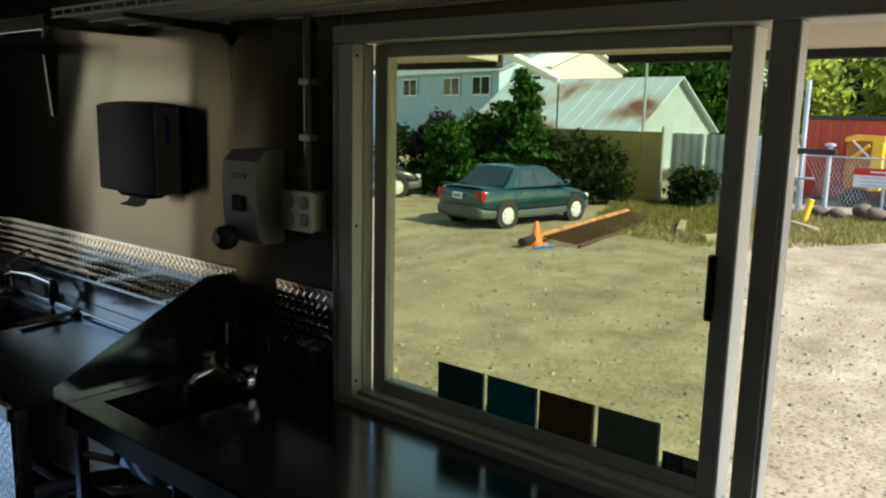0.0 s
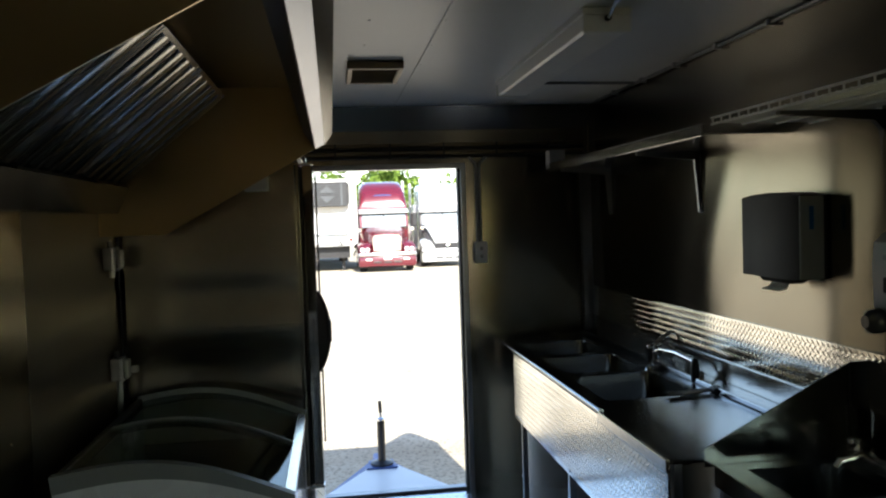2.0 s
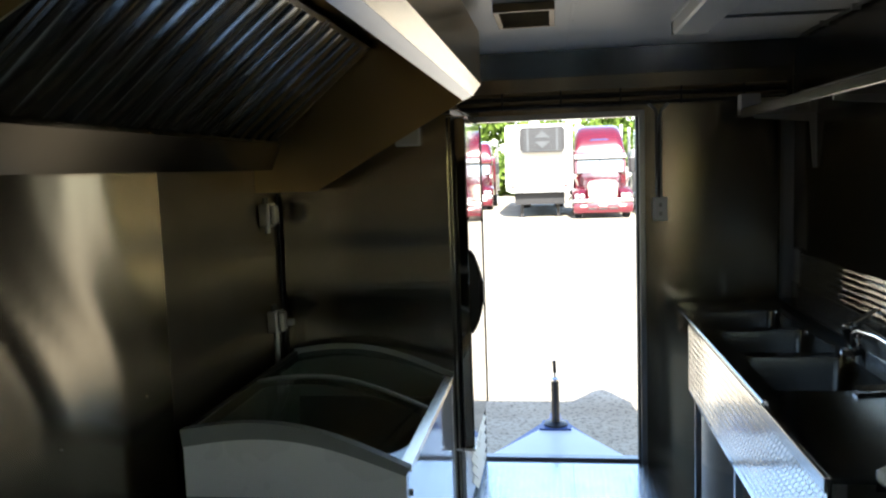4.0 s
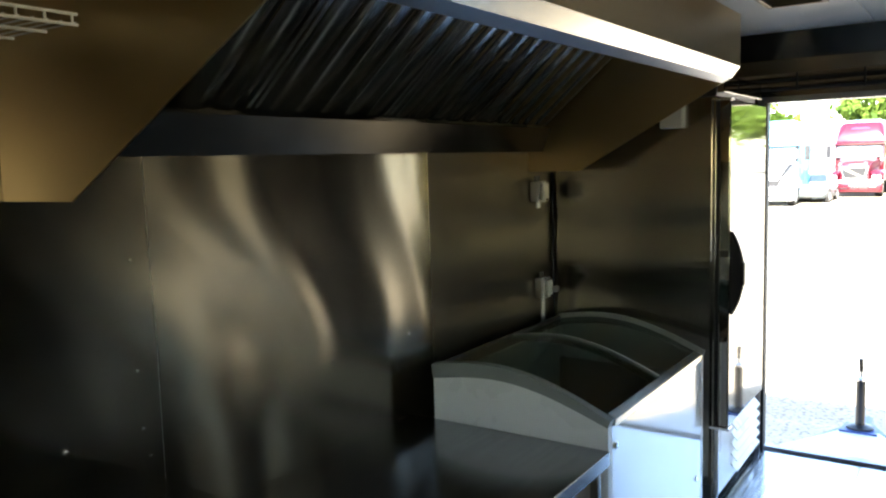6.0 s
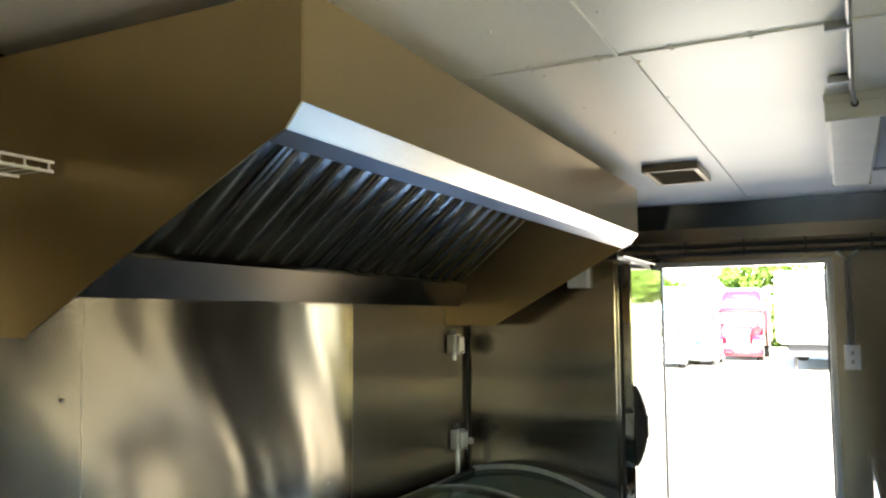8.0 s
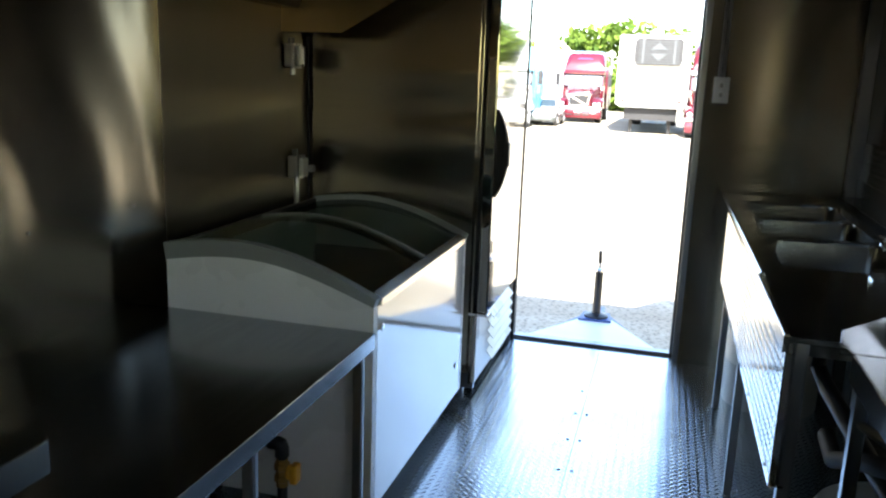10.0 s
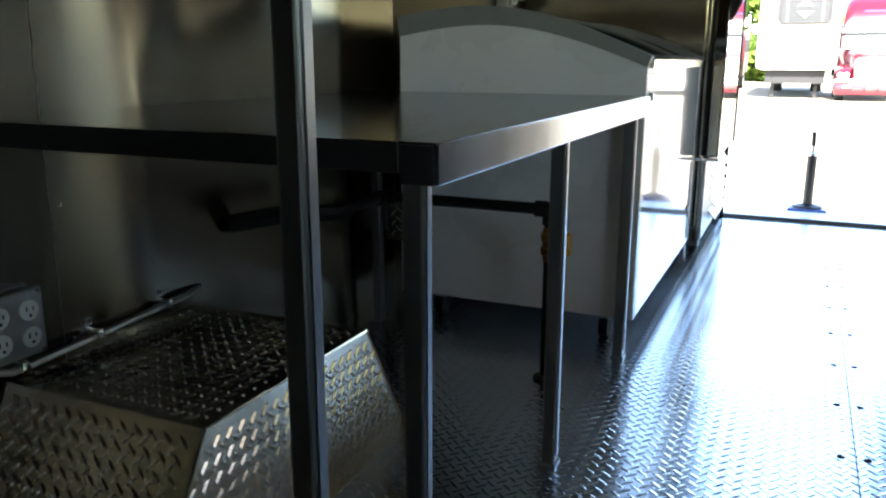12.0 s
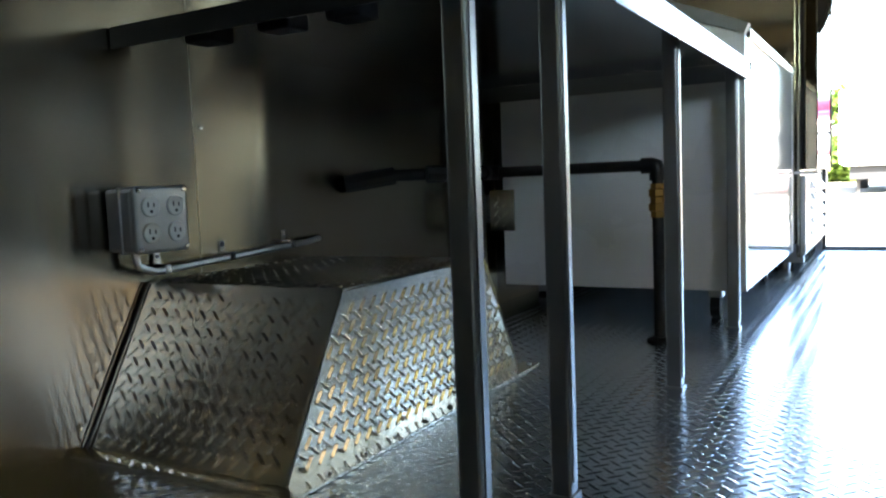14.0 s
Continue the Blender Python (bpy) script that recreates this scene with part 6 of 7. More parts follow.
        for dx in (-0.66, 0.10):
            part("door_handle", box(B(), dx - 0.07, dx + 0.07, s * 0.838 - 0.012, s * 0.838 + 0.012, 0.765, 0.795, 0.006), CHROME, car, "bright door handle")
        part("mirror", rounded_box(0.68, 0.80, s * 0.90 - 0.08, s * 0.90 + 0.08, 0.93, 1.04), paint, car, "", True)
        rings = [[(-1.945 + dx, s * a, z) for a, z in ((0.44, 0.66), (0.735, 0.66), (0.745, 0.80), (0.70, 0.86), (0.44, 0.86))] for dx in (0.0, 0.12)]
        part("tail_light", loft(B(), rings), TAIL_RED, car, "red tail light")
        part("headlight", rounded_box(1.78, 1.93, s * 0.55 - 0.12, s * 0.55 + 0.12, 0.52, 0.65), LAMP_CLEAR, car, "clear headlight", True)
        for wx in (-1.20, 1.22):
            wheel("wheel", car, wx, s * 0.755, 0.29, 0.29, 0.18, RIM)
            part("wheel_arch", lathe(B(), [(0.345, -0.065), (0.345, 0.0745)], seg=28, m=Matrix.Translation((wx, s * 0.77, 0.31)) @ Matrix.Rotation(radians(-90 * s), 4, "X")), DARK_GAP, car)
    pl = part("number_plate", box(B(), -2.005, -1.985, -0.16, 0.16, 0.66, 0.80, 0.006), PAPER, car, "pale plate with a dark bar")
    part("plate_bar", box(B(), -2.012, -2.006, -0.11, 0.11, 0.705, 0.755), BLUE_TAPE, pl)
    part("boot_spoiler", box(B(), -1.93, -1.76, -0.60, 0.60, 0.962, 0.985, 0.010), paint, car)
    car.matrix_world = m
    return car


def rounded_box(x0, x1, y0, y1, z0, z1):
    return box(B(), x0, x1, y0, y1, z0, z1, min(x1 - x0, y1 - y0, z1 - z0) * 0.3)


CAR = Matrix.Translation((15.82, 6.17, GZ)) @ Matrix.Rotation(radians(-8.2), 4, "Z") @ Matrix.Diagonal((0.93, 0.93, 0.93, 1))
sedan("teal four-door saloon car parked on the gravel", TEAL_PAINT, CAR)
sedan("black saloon car parked behind the bushes", BLACK_PAINT, Matrix.Translation((16.65, 12.5, GZ)) @ Matrix.Rotation(radians(-38), 4, "Z"))

# cone and the rack of rusty pipe
cone = thing("traffic_cone", "orange traffic cone standing on the gravel", "cone", (13.3, 4.0, GZ))
pz = placed(cone)
pz("base", box(B(), 13.13, 13.47, 3.83, 4.17, GZ, GZ + 0.03, 0.008), ORANGE)
pz("cone_body", lathe(B(), [(0.13, 0.03), (0.025, 0.44), (0.018, 0.45)], (13.3, 4.0, GZ), 20), ORANGE, "", True)
rack = thing("rusty_pipe_rack", "long rusty pipe with steel teeth lying on the gravel", "scrap metal", (15.5, 4.2, GZ))
pz = placed(rack)
A, Bv = Vector((12.75, 3.95, GZ + 0.12)), Vector((18.4, 4.75, GZ + 0.12))
pz("pipe", tube(B(), [A + (Bv - A) * k / 8 for k in range(1, 9)], 0.085, 12), RUST, "rust orange pipe", True)
pz("pipe_end", tube(B(), [A, A + (Bv - A) * 0.09], 0.075, 12), BLACK_PIPE, "grey pipe end", True)
RUST_DARK = mat("dark_rusted_bar", (0.09, 0.045, 0.028), 0.85, 0.2, 0.3, 6, 0.4, 40)
for k in range(26):
    q = A + (Bv - A) * (0.14 + 0.84 * k / 25)
    pz("tooth", tube(B(), [q + Vector((0.02, -0.08, 0.02)), q + Vector((0.10, -0.75, -0.06))], 0.026, 6), RUST_DARK)
pz("rail", tube(B(), [A + Vector((0.8, -0.72, -0.08)), Bv + Vector((0, -0.72, -0.08))], 0.03, 6), RUST_DARK)
tarp = thing("blue_strap", "crumpled blue strap beside the cone", "strap", (13.0, 3.7, GZ))
placed(tarp)("strap", tube(B(), [(12.85, 3.75, GZ + 0.02), (13.0, 3.66, GZ + 0.05), (13.15, 3.7, GZ + 0.02), (13.3, 3.62, GZ + 0.03)], 0.03, 6), BLUE_TAPE)
for k, (x, y, ln, a) in enumerate(((17.3, 2.9, 1.6, 20), (16.6, 1.8, 1.1, -15), (19.4, 1.0, 1.2, 40))):
    t = thing("timber_offcut", "weathered grey timber lying in dry grass", "timber", (x, y, GZ))
    part("beam", box(B(), -ln / 2, ln / 2, -0.07, 0.07, 0, 0.13, 0.01), mat("weathered_timber", (0.34, 0.28, 0.20), 0.85, 0, 0.2, 6, 0.4, 30), t)
    t.rotation_euler = (0, 0, radians(a))

# fences
fence = thing("board_fence", "tall tan board fence behind the bushes", "fence", (21.6, 6.5, GZ))
pz = placed(fence)
for k in range(9):
    y = 5.42 + k * 0.62
    pz("panel", box(B(), 21.58 - 0.01 * (k % 2), 21.62 - 0.01 * (k % 2), y + 0.004, y + 0.616, GZ, 1.18, 0.004), TAN_BOARD)
pz("post", cyl(B(), (21.5, 5.36, GZ), (21.5, 5.36, 1.32), 0.045), GREY_TIN, "grey steel post")
fence2 = thing("tin_fence", "grey corrugated tin fence panels", "fence", (21.9, 4.0, GZ))
pz = placed(fence2)
for k in range(3):
    y1 = 5.28 - k * 0.92
    bm = B()
    n = 16
    pts = [(21.9 + k * 0.10 + 0.022 * math.sin(i * math.pi / 2), y1 - 0.90 * i / n) for i in range(n + 1)]
    cols = [[bm.verts.new(v) for v in ((xa, ya, GZ), (xa, ya, 1.16), (xa + 0.01, ya, 1.16), (xa + 0.01, ya, GZ))] for xa, ya in pts]
    for ca, cb in zip(cols, cols[1:]):
        for i in range(4):
            bm.faces.new((ca[i], cb[i], cb[(i + 1) % 4], ca[(i + 1) % 4]))
    bm.faces.new(cols[0])
    bm.faces.new(cols[-1][::-1])
    pz("tin_panel", bm, GREY_TIN)
pz("rail", tube(B(), [(21.85, 5.3, 0.15), (22.15, 1.6, 0.15)], 0.03, 8), GREY_TIN)


def gabled(name, label, corners, eave, ridge, wall_mt, roof_mt, overhang=0.3):
    """A building on a rectangle (origin, length vector, width vector), ridge along the length."""
    o, u, v = [Vector((*c, 0)) for c in corners]
    h = thing(name, label, "building", (o.x, o.y, GZ))
    bm = B()
    base = [o, o + u, o + u + v, o + v]
    lo = [bm.verts.new((p.x, p.y, GZ)) for p in base]
    hi = [bm.verts.new((p.x, p.y, eave)) for p in base]
    ra, rb = bm.verts.new((*(o + v / 2).xy, ridge - 0.02)), bm.verts.new((*(o + u + v / 2).xy, ridge - 0.02))
    bm.faces.new((lo[0], lo[1], hi[1], hi[0]))
    bm.faces.new((lo[2], lo[3], hi[3], hi[2]))
    bm.faces.new((lo[1], lo[2], hi[2], rb, hi[1]))
    bm.faces.new((lo[3], lo[0], hi[0], ra, hi[3]))
    wl = part("wall", bm, wall_mt, h)
    wl.location = -h.location
    du, dv = u.normalized() * overhang, v.normalized() * overhang
    for a, b2, s in ((o - du - dv, o + u + du - dv, 1), (o + v - du + dv, o + u + v + du + dv, -1)):
        bm = B()
        drop = (ridge - eave) * overhang / (v.length / 2)
        p = [(a.x, a.y, eave - drop), (b2.x, b2.y, eave - drop), (*(o + u + du + v / 2).xy, ridge), (*(o - du + v / 2).xy, ridge)]
        vs = [bm.verts.new(q) for q in p] + [bm.verts.new((q[0], q[1], q[2] + 0.06)) for q in p]
        for f in ((0, 1, 2, 3), (4, 5, 6, 7), (0, 1, 5, 4), (1, 2, 6, 5), (2, 3, 7, 6), (3, 0, 4, 7)):
            bm.faces.new([vs[i] for i in f])
        rf = part("roof", bm, roof_mt, h)
        rf.location = -h.location
        for k in range(1, 14):
            f = k / 14
            q0, q1 = Vector(p[0]).lerp(Vector(p[1]), f), Vector(p[3]).lerp(Vector(p[2]), f)
            part("roof_seam", tube(B(), [q0 + Vector((0, 0, 0.065)), q1 + Vector((0, 0, 0.065))], 0.014, 4), roof_mt, rf)
    return h


gabled("barn", "low barn with a rust-blotched tin roof", ((33.95, 12.35), (1.6, 10.4), (6.5, -0.9)), 1.05, 3.40, PALE_TIN, ROOF)
house = gabled("house", "pale two-storey house with white framed windows", ((41.0, 25.0), (6.0, 17.0), (9.0, -3.0)), 4.2, 6.2, PALE_SIDING, GREY_TIN)


def house_window(parent, x, y, z, w, h, turn):
    m = Matrix.Translation((x, y, z)) @ Matrix.Rotation(turn, 4, "Z")
    fr = part("window", box(B(), -w / 2, w / 2, -0.05, 0.02, -h / 2, h / 2, 0, m), FRAME_WHITE, parent, "white framed window")
    fr.location = -parent.location
    for s in (-1, 1):
        part("pane", box(B(), s * w / 4 - w / 4 + 0.08, s * w / 4 + w / 4 - 0.08, -0.08, -0.055, -h / 2 + 0.1, h / 2 - 0.1, 0, m), CAR_GLASS, fr)


for f, zz in ((0.10, 3.25), (0.30, 3.25), (0.62, 3.25), (0.86, 3.25)):
    house_window(house, 41.0 + 6.0 * f - 0.1, 25.0 + 17.0 * f, zz, 2.0, 1.25, math.atan2(17, 6) + math.pi)
ell = gabled("house_wing", "cream wing of the house with a white fascia", ((41.5, 21.6), (1.0, 3.2), (6.0, -1.5)), 4.4, 5.6, CREAM_SIDING, FRAME_WHITE)
house_window(ell, 41.75, 23.0, 3.3, 1.6, 1.2, math.atan2(3.2, 1.0) + math.pi)
gut = thing("roof_gutter", "long white sloping roof edge above the yard", "gutter", (30, 14, GZ))
pz = placed(gut)
pz("gutter", tube(B(), [(30.0, 17.6, 4.62), (31.0, 14.6, 3.05)], 0.20, 6), FRAME_WHITE)
pz("hanger", cyl(B(), (31.0, 14.6, GZ), (31.0, 14.6, 2.9), 0.035), BLACK_PIPE, "thin dark support")
pole = thing("utility_pole", "grey steel lamp pole beside the barn", "pole", (30.5, 10.3, GZ))
placed(pole)("shaft", cyl(B(), (30.5, 10.3, GZ), (30.5, 10.3, 4.0), 0.07, 0.05), GREY_TIN)


def shrub(name, label, clumps, count, leaf, mt, seed, trunk):
    s = thing(name, label, "tree" if name == "tree" else "bush", (trunk[0], trunk[1], GZ))
    c = foliage("crown", clumps, count, leaf, mt, s, "", seed)
    c.location = -s.location
    bm = B()
    top = max(c[2] for c in clumps)
    tube(bm, [(trunk[0], trunk[1], GZ), (trunk[0] + 0.05, trunk[1], (GZ + top) / 2), (trunk[0], trunk[1] + 0.05, top)], trunk[2], 7)
    rng = random.Random(seed)
    for cx, cy, cz, r, h in clumps[:8]:
        tube(bm, [(trunk[0], trunk[1], GZ + (cz - GZ) * 0.35), (cx, cy, cz)], trunk[2] * 0.4, 5)
    t = part("trunk", bm, BARK, s)
    t.location = -s.location
    return s


# bushes along the fence, a small dark tree
rng = random.Random(5)
shrub("bush", "purple-leaved bush beside the parked car", [(19.3 + rng.uniform(-.5, .5), 11.1 + rng.uniform(-.8, .8), rng.uniform(-0.5, 1.35), 0.45, 0.45) for _ in range(14)], 5000, 0.085, LEAF_PURPLE, 11, (19.0, 11.0, 0.05))
shrub("bush", "bright green bush at the yard's edge", [(19.0 + rng.uniform(-.5, .5), 10.4 + rng.uniform(-.8, .8), rng.uniform(-0.4, 1.35), 0.55, 0.5) for _ in range(16)], 9000, 0.085, LEAF, 12, (19.2, 10.2, 0.05))
shrub("bush", "dense dark green bush behind the parked car", [(20.0 + rng.uniform(-.6, .6), 8.9 + rng.uniform(-1.1, 1.1), rng.uniform(-0.4, 1.0), 0.80, 0.6) for _ in range(22)], 14000, 0.085, LEAF_DARK, 13, (20.0, 8.9, 0.06))
shrub("bush", "dark green thicket against the tan fence", [(20.4 + rng.uniform(-.5, .5), 7.2 + rng.uniform(-.9, .9), rng.uniform(-0.6, 0.75), 0.70, 0.5) for _ in range(22)], 13000, 0.08, LEAF_DARK, 14, (20.4, 7.2, 0.05))
more = random.Random(9)
shrub("bush", "dark green bush behind the black car", [(20.0 + more.uniform(-.6, .6), 13.2 + more.uniform(-1.3, 1.3), more.uniform(-0.6, 1.0), 0.65, 0.5) for _ in range(22)], 11000, 0.085, LEAF_DARK, 18, (20.0, 13.2, 0.05))
shrub("bush", "dark bush in front of the tin fence", [(21.3 + rng.uniform(-.3, .3), 4.2 + rng.uniform(-.5, .5), rng.uniform(-0.7, 0.35), 0.5, 0.45) for _ in range(8)], 3500, 0.08, LEAF_DARK, 15, (21.3, 4.2, 0.04))
tiers = [(19.6 + rng.uniform(-.25, .25) * (1 + 2 * (2.6 - z)) * 0.4, 8.75 + rng.uniform(-.9, .9) * (3.3 - z) * 0.42, z, 0.20 + (2.9 - z) * 0.24, 0.20) for z in [0.4 + 0.085 * k for k in range(28)]]
shrub("tree", "small dark broadleaf tree rising above the bushes", tiers, 12000, 0.085, LEAF, 16, (19.6, 8.75, 0.07))

# taller trees behind: woods of many leaves
def wood(label, clumps, count, leaf, mt, seed):
    return tagged(foliage("tree_belt", clumps, count, leaf, mt, None, label, seed), category="trees", kind="stuff")


rng = random.Random(9)
wood("dark green woodland far behind the barn", [(62 + rng.uniform(-6, 6), 6 + rng.uniform(0, 40), rng.uniform(0, 6.5), 3.0, 2.4) for _ in range(40)], 26000, 0.42, LEAF_DARK, 21)
wood("sunlit green trees behind the barn roof", [(50 + rng.uniform(-2, 2), 20 + rng.uniform(-6, 6), rng.uniform(1, 5.5), 2.0, 1.6) for _ in range(12)], 9000, 0.30, LEAF, 22)
wood("bright lime green trees beyond the scrap yard", [(33 + rng.uniform(-2, 2), 1.5 + rng.uniform(-7, 4), rng.uniform(1.2, 5.0), 1.5, 1.2) for _ in range(26)], 14000, 0.20, LEAF_LIME, 23)
wood("sunlit green trees behind the parked trucks", [(rng.uniform(-32, 0), 66 + rng.uniform(-4, 4), rng.uniform(0, 6.2), 3.0, 2.2) for _ in range(30)], 16000, 0.40, LEAF_SUN, 24)
wood("low green trees on the horizon behind the trucks", [(rng.uniform(0, 40), 90 + rng.uniform(-4, 4), rng.uniform(0, 7.0), 3.0, 2.4) for _ in range(34)], 14000, 0.45, LEAF_SUN, 25)

# loose stones on the gravel
def loose_stones(count, seed):
    rng = np.random.default_rng(seed)
    verts, faces = [], []
    for k in range(count):
        x, y = 3.6 + 11.0 * rng.random() ** 1.3, rng.uniform(-7.0, 9.0)
        r = 0.008 + 0.026 * rng.random() ** 3.5
        a, base = rng.uniform(0, 6.28), len(verts)
        for i in range(5):
            t = a + i * 1.2566
            w = r * rng.uniform(0.75, 1.3)
            verts.append((x + w * math.cos(t), y + w * math.sin(t), GZ - 0.003))
        for i in range(5):
            t = a + i * 1.2566
            w = r * rng.uniform(0.4, 0.75)
            verts.append((x + w * math.cos(t), y + w * math.sin(t), GZ + r * rng.uniform(0.5, 0.9)))
        faces += [(base + i, base + (i + 1) % 5, base + 5 + (i + 1) % 5, base + 5 + i) for i in range(5)] + [tuple(base + 5 + i for i in range(5))]
    me = bpy.data.meshes.new("loose_stones")
    me.from_pydata(verts, [], faces)
    m, nt, b = nodes_of("loose_stone")
    g = nt.nodes.new("ShaderNodeNewGeometry")
    r = ramp_node(nt, g.outputs["Random Per Island"], [(0.0, (0.13, 0.11, 0.085)), (0.6, (0.26, 0.225, 0.165)), (1.0, (0.38, 0.35, 0.28))])
    nt.links.new(r.outputs[0], b.inputs["Base Color"])
    b.inputs["Roughness"].default_value = 0.9
    me.materials.append(m)
    return tagged(new("loose_stones", me), "scattered pale and grey pebbles on the gravel", "stones", kind="stuff")


loose_stones(4800, 7)

# dry grass tufts at the yard's edge
def tufts(count, seed):
    r = np.random.default_rng(seed)
    x = r.uniform(15.5, 22.5, count)
    y = r.uniform(-2.5, 7.5, count)
    keep = (y < 4.4 + (x - 15.5) * 0.35) & (y > 1.0 - (x - 15.5) * 0.55) & ((x > 17.6) | (r.random(count) < 0.25))
    x, y = x[keep], y[keep]
    n = len(x)
    h = r.uniform(0.05, 0.20, n)
    a = r.uniform(0, 6.28, n)
    lean = r.uniform(-0.10, 0.10, (n, 2))
    v = np.stack([np.stack([x - 0.012 * np.cos(a), y - 0.012 * np.sin(a), np.full(n, GZ)], 1), np.stack([x + 0.012 * np.cos(a), y + 0.012 * np.sin(a), np.full(n, GZ)], 1), np.stack([x + lean[:, 0], y + lean[:, 1], GZ + h], 1)], 1).reshape(-1, 3)
    me = bpy.data.meshes.new("grass")
    me.from_pydata(v.tolist(), [], np.arange(n * 3).reshape(-1, 3).tolist())
    me.materials.append(GRASS)
    return tagged(new("grass", me), "dry yellow-green grass tufts along the yard's edge", "grass", kind="stuff")


tufts(60000, 3)

# scrap yard seen through the open half of the window
cont = thing("shipping_container", "rust red shipping container behind the yard fence", "container", (27, 0.5, GZ))
pz = placed(cont)
pz("side_wall", box(B(), 27.0, 29.4, -4.0, 3.2, GZ + 0.1, 1.62, 0.02), CONTAINER_RED)
pz("roof_edge", box(B(), 26.95, 29.45, -4.05, 3.25, 1.625, 1.74, 0.01), BLACK_PLASTIC, "dark roof edge")
for k in range(20):
    pz("rib", box(B(), 26.96, 26.998, -3.85 + k * 0.35, -3.70 + k * 0.35, GZ + 0.2, 1.55, 0.01), CONTAINER_RED)
mach = thing("yellow_machine", "yellow machine with a cranked arm on dark tracks", "machine", (25.6, 1.2, GZ))
pz = placed(mach)
pz("boom", prism(B(), [(1.72, 1.02), (1.70, 1.14), (1.45, 1.22), (0.72, 1.20), (0.70, 1.04), (1.40, 1.06)], 25.30, 25.50, "x"), MACHINE_YELLOW)
pz("post", box(B(), 25.28, 25.56, 0.72, 1.02, GZ + 0.5, 1.05, 0.03), MACHINE_YELLOW)
pz("arm", box(B(), -0.06, 0.06, -0.28, 0.28, -0.05, 0.05, 0.02, Matrix.Translation((25.30, 1.28, 0.76)) @ Matrix.Rotation(radians(-42), 4, "X")), MACHINE_YELLOW)
pz("ram", cyl(B(), (25.26, 1.05, 0.62), (25.26, 1.50, 1.05), 0.03), CHROME, "bright hydraulic ram")
pz("housing", box(B(), 25.55, 26.6, 0.3, 1.72, GZ + 0.5, 1.10, 0.08), mat("orange_machine_panel", (0.45, 0.16, 0.01), 0.5, 0, 0.15, 3), "orange housing panel", True)
for ty in (0.5, 1.5):
    pz("track", box(B(), 25.3, 26.9, ty - 0.2, ty + 0.2, GZ, GZ + 0.49, 0.16), TYRE)
sign = thing("fence_sign", "white warning sign with a red band on the chain-link fence", "sign", (22.9, 0.2, 0.0))
pz = placed(sign)
SIGN_RED = mat("sign_red", (0.55, 0.01, 0.02), 0.4, 0, 0.05, 10)
pz("board", box(B(), 22.88, 22.90, -0.50, 0.87, -0.03, 0.27, 0.004), WHITE_PLASTIC)
pz("band", box(B(), 22.868, 22.879, -0.50, 0.87, 0.27, 0.45, 0.002), SIGN_RED, "red heading band")
pz("text_bar", box(B(), 22.862, 22.8675, -0.10, 0.50, 0.34, 0.38), WHITE_PLASTIC)
for k in range(3):
    pz("text_bar", box(B(), 22.872, 22.8795, -0.35, 0.70, 0.19 - k * 0.09, 0.22 - k * 0.09), GREY_TIN)
chain = thing("chain_link_fence", "grey chain-link fence with steel posts", "fence", (23.0, 0.0, GZ))
pz = placed(chain)
for k in range(4):
    pz("post", cyl(B(), (23.0, 2.1 - k * 1.9, GZ), (23.0, 2.1 - k * 1.9, 0.72), 0.035), GREY_TIN)
pz("top_rail", cyl(B(), (23.0, 2.1, 0.68), (23.0, -3.6, 0.68), 0.022), GREY_TIN)
bm = B()
for k in range(60):
    y = 2.1 - k * 0.095
    tube(bm, [(23.0, y, GZ), (23.0, y - 0.75, 0.68)], 0.004, 3)
    tube(bm, [(23.0, y - 0.75, GZ), (23.0, y, 0.68)], 0.004, 3)
tagged(pz("wire_mesh", bm, GREY_TIN), kind="stuff")
boll = thing("yellow_bollard", "leaning yellow bollard in the grass", "bollard", (20.4, 1.35, GZ))
placed(boll)("post", cyl(B(), (20.4, 1.30, GZ), (20.45, 1.17, -0.20), 0.075), MACHINE_YELLOW)
rng = random.Random(4)
for k in range(9):
    r = thing("boulder", "grey-brown boulder lying along the fence", "rock", (22.0 + rng.uniform(-.5, .3), 1.3 - k * 0.42, GZ), "boulders along the fence")
    bm = B()
    bmesh.ops.create_icosphere(bm, subdivisions=3, radius=0.22 + 0.14 * rng.random())
    off = Vector((rng.uniform(0, 90), 0, 0))
    for v in bm.verts:
        v.co *= 0.8 + 0.45 * noise.noise(v.co * 2.2 + off)
        v.co.z = v.co.z * 0.75 + 0.2
    part("stone", bm, STONE, r, "", True)
stand = thing("steel_stand", "dark steel stand with a silver valve by the fence", "stand", (22.6, 1.9, GZ))
pz = placed(stand)
pz("post", cyl(B(), (22.6, 1.41, GZ), (22.6, 1.41, 0.96), 0.06), GREY_TIN)
pz("beam", box(B(), 22.5, 22.7, 1.25, 2.4, 0.74, 0.88, 0.02), BLACK_PIPE)
pz("cap", lathe(B(), [(0.13, 0), (0.13, 0.05), (0.06, 0.07)], (22.6, 1.41, 0.96), 16), GREY_TIN)
pz("tall_post", cyl(B(), (22.9, 2.14, GZ), (22.9, 2.14, 2.6), 0.06), GREY_TIN)


SCREEN = mat("reflecting_windscreen", (0.30, 0.35, 0.37), 0.08, 0.7, 0.06, 1.5)


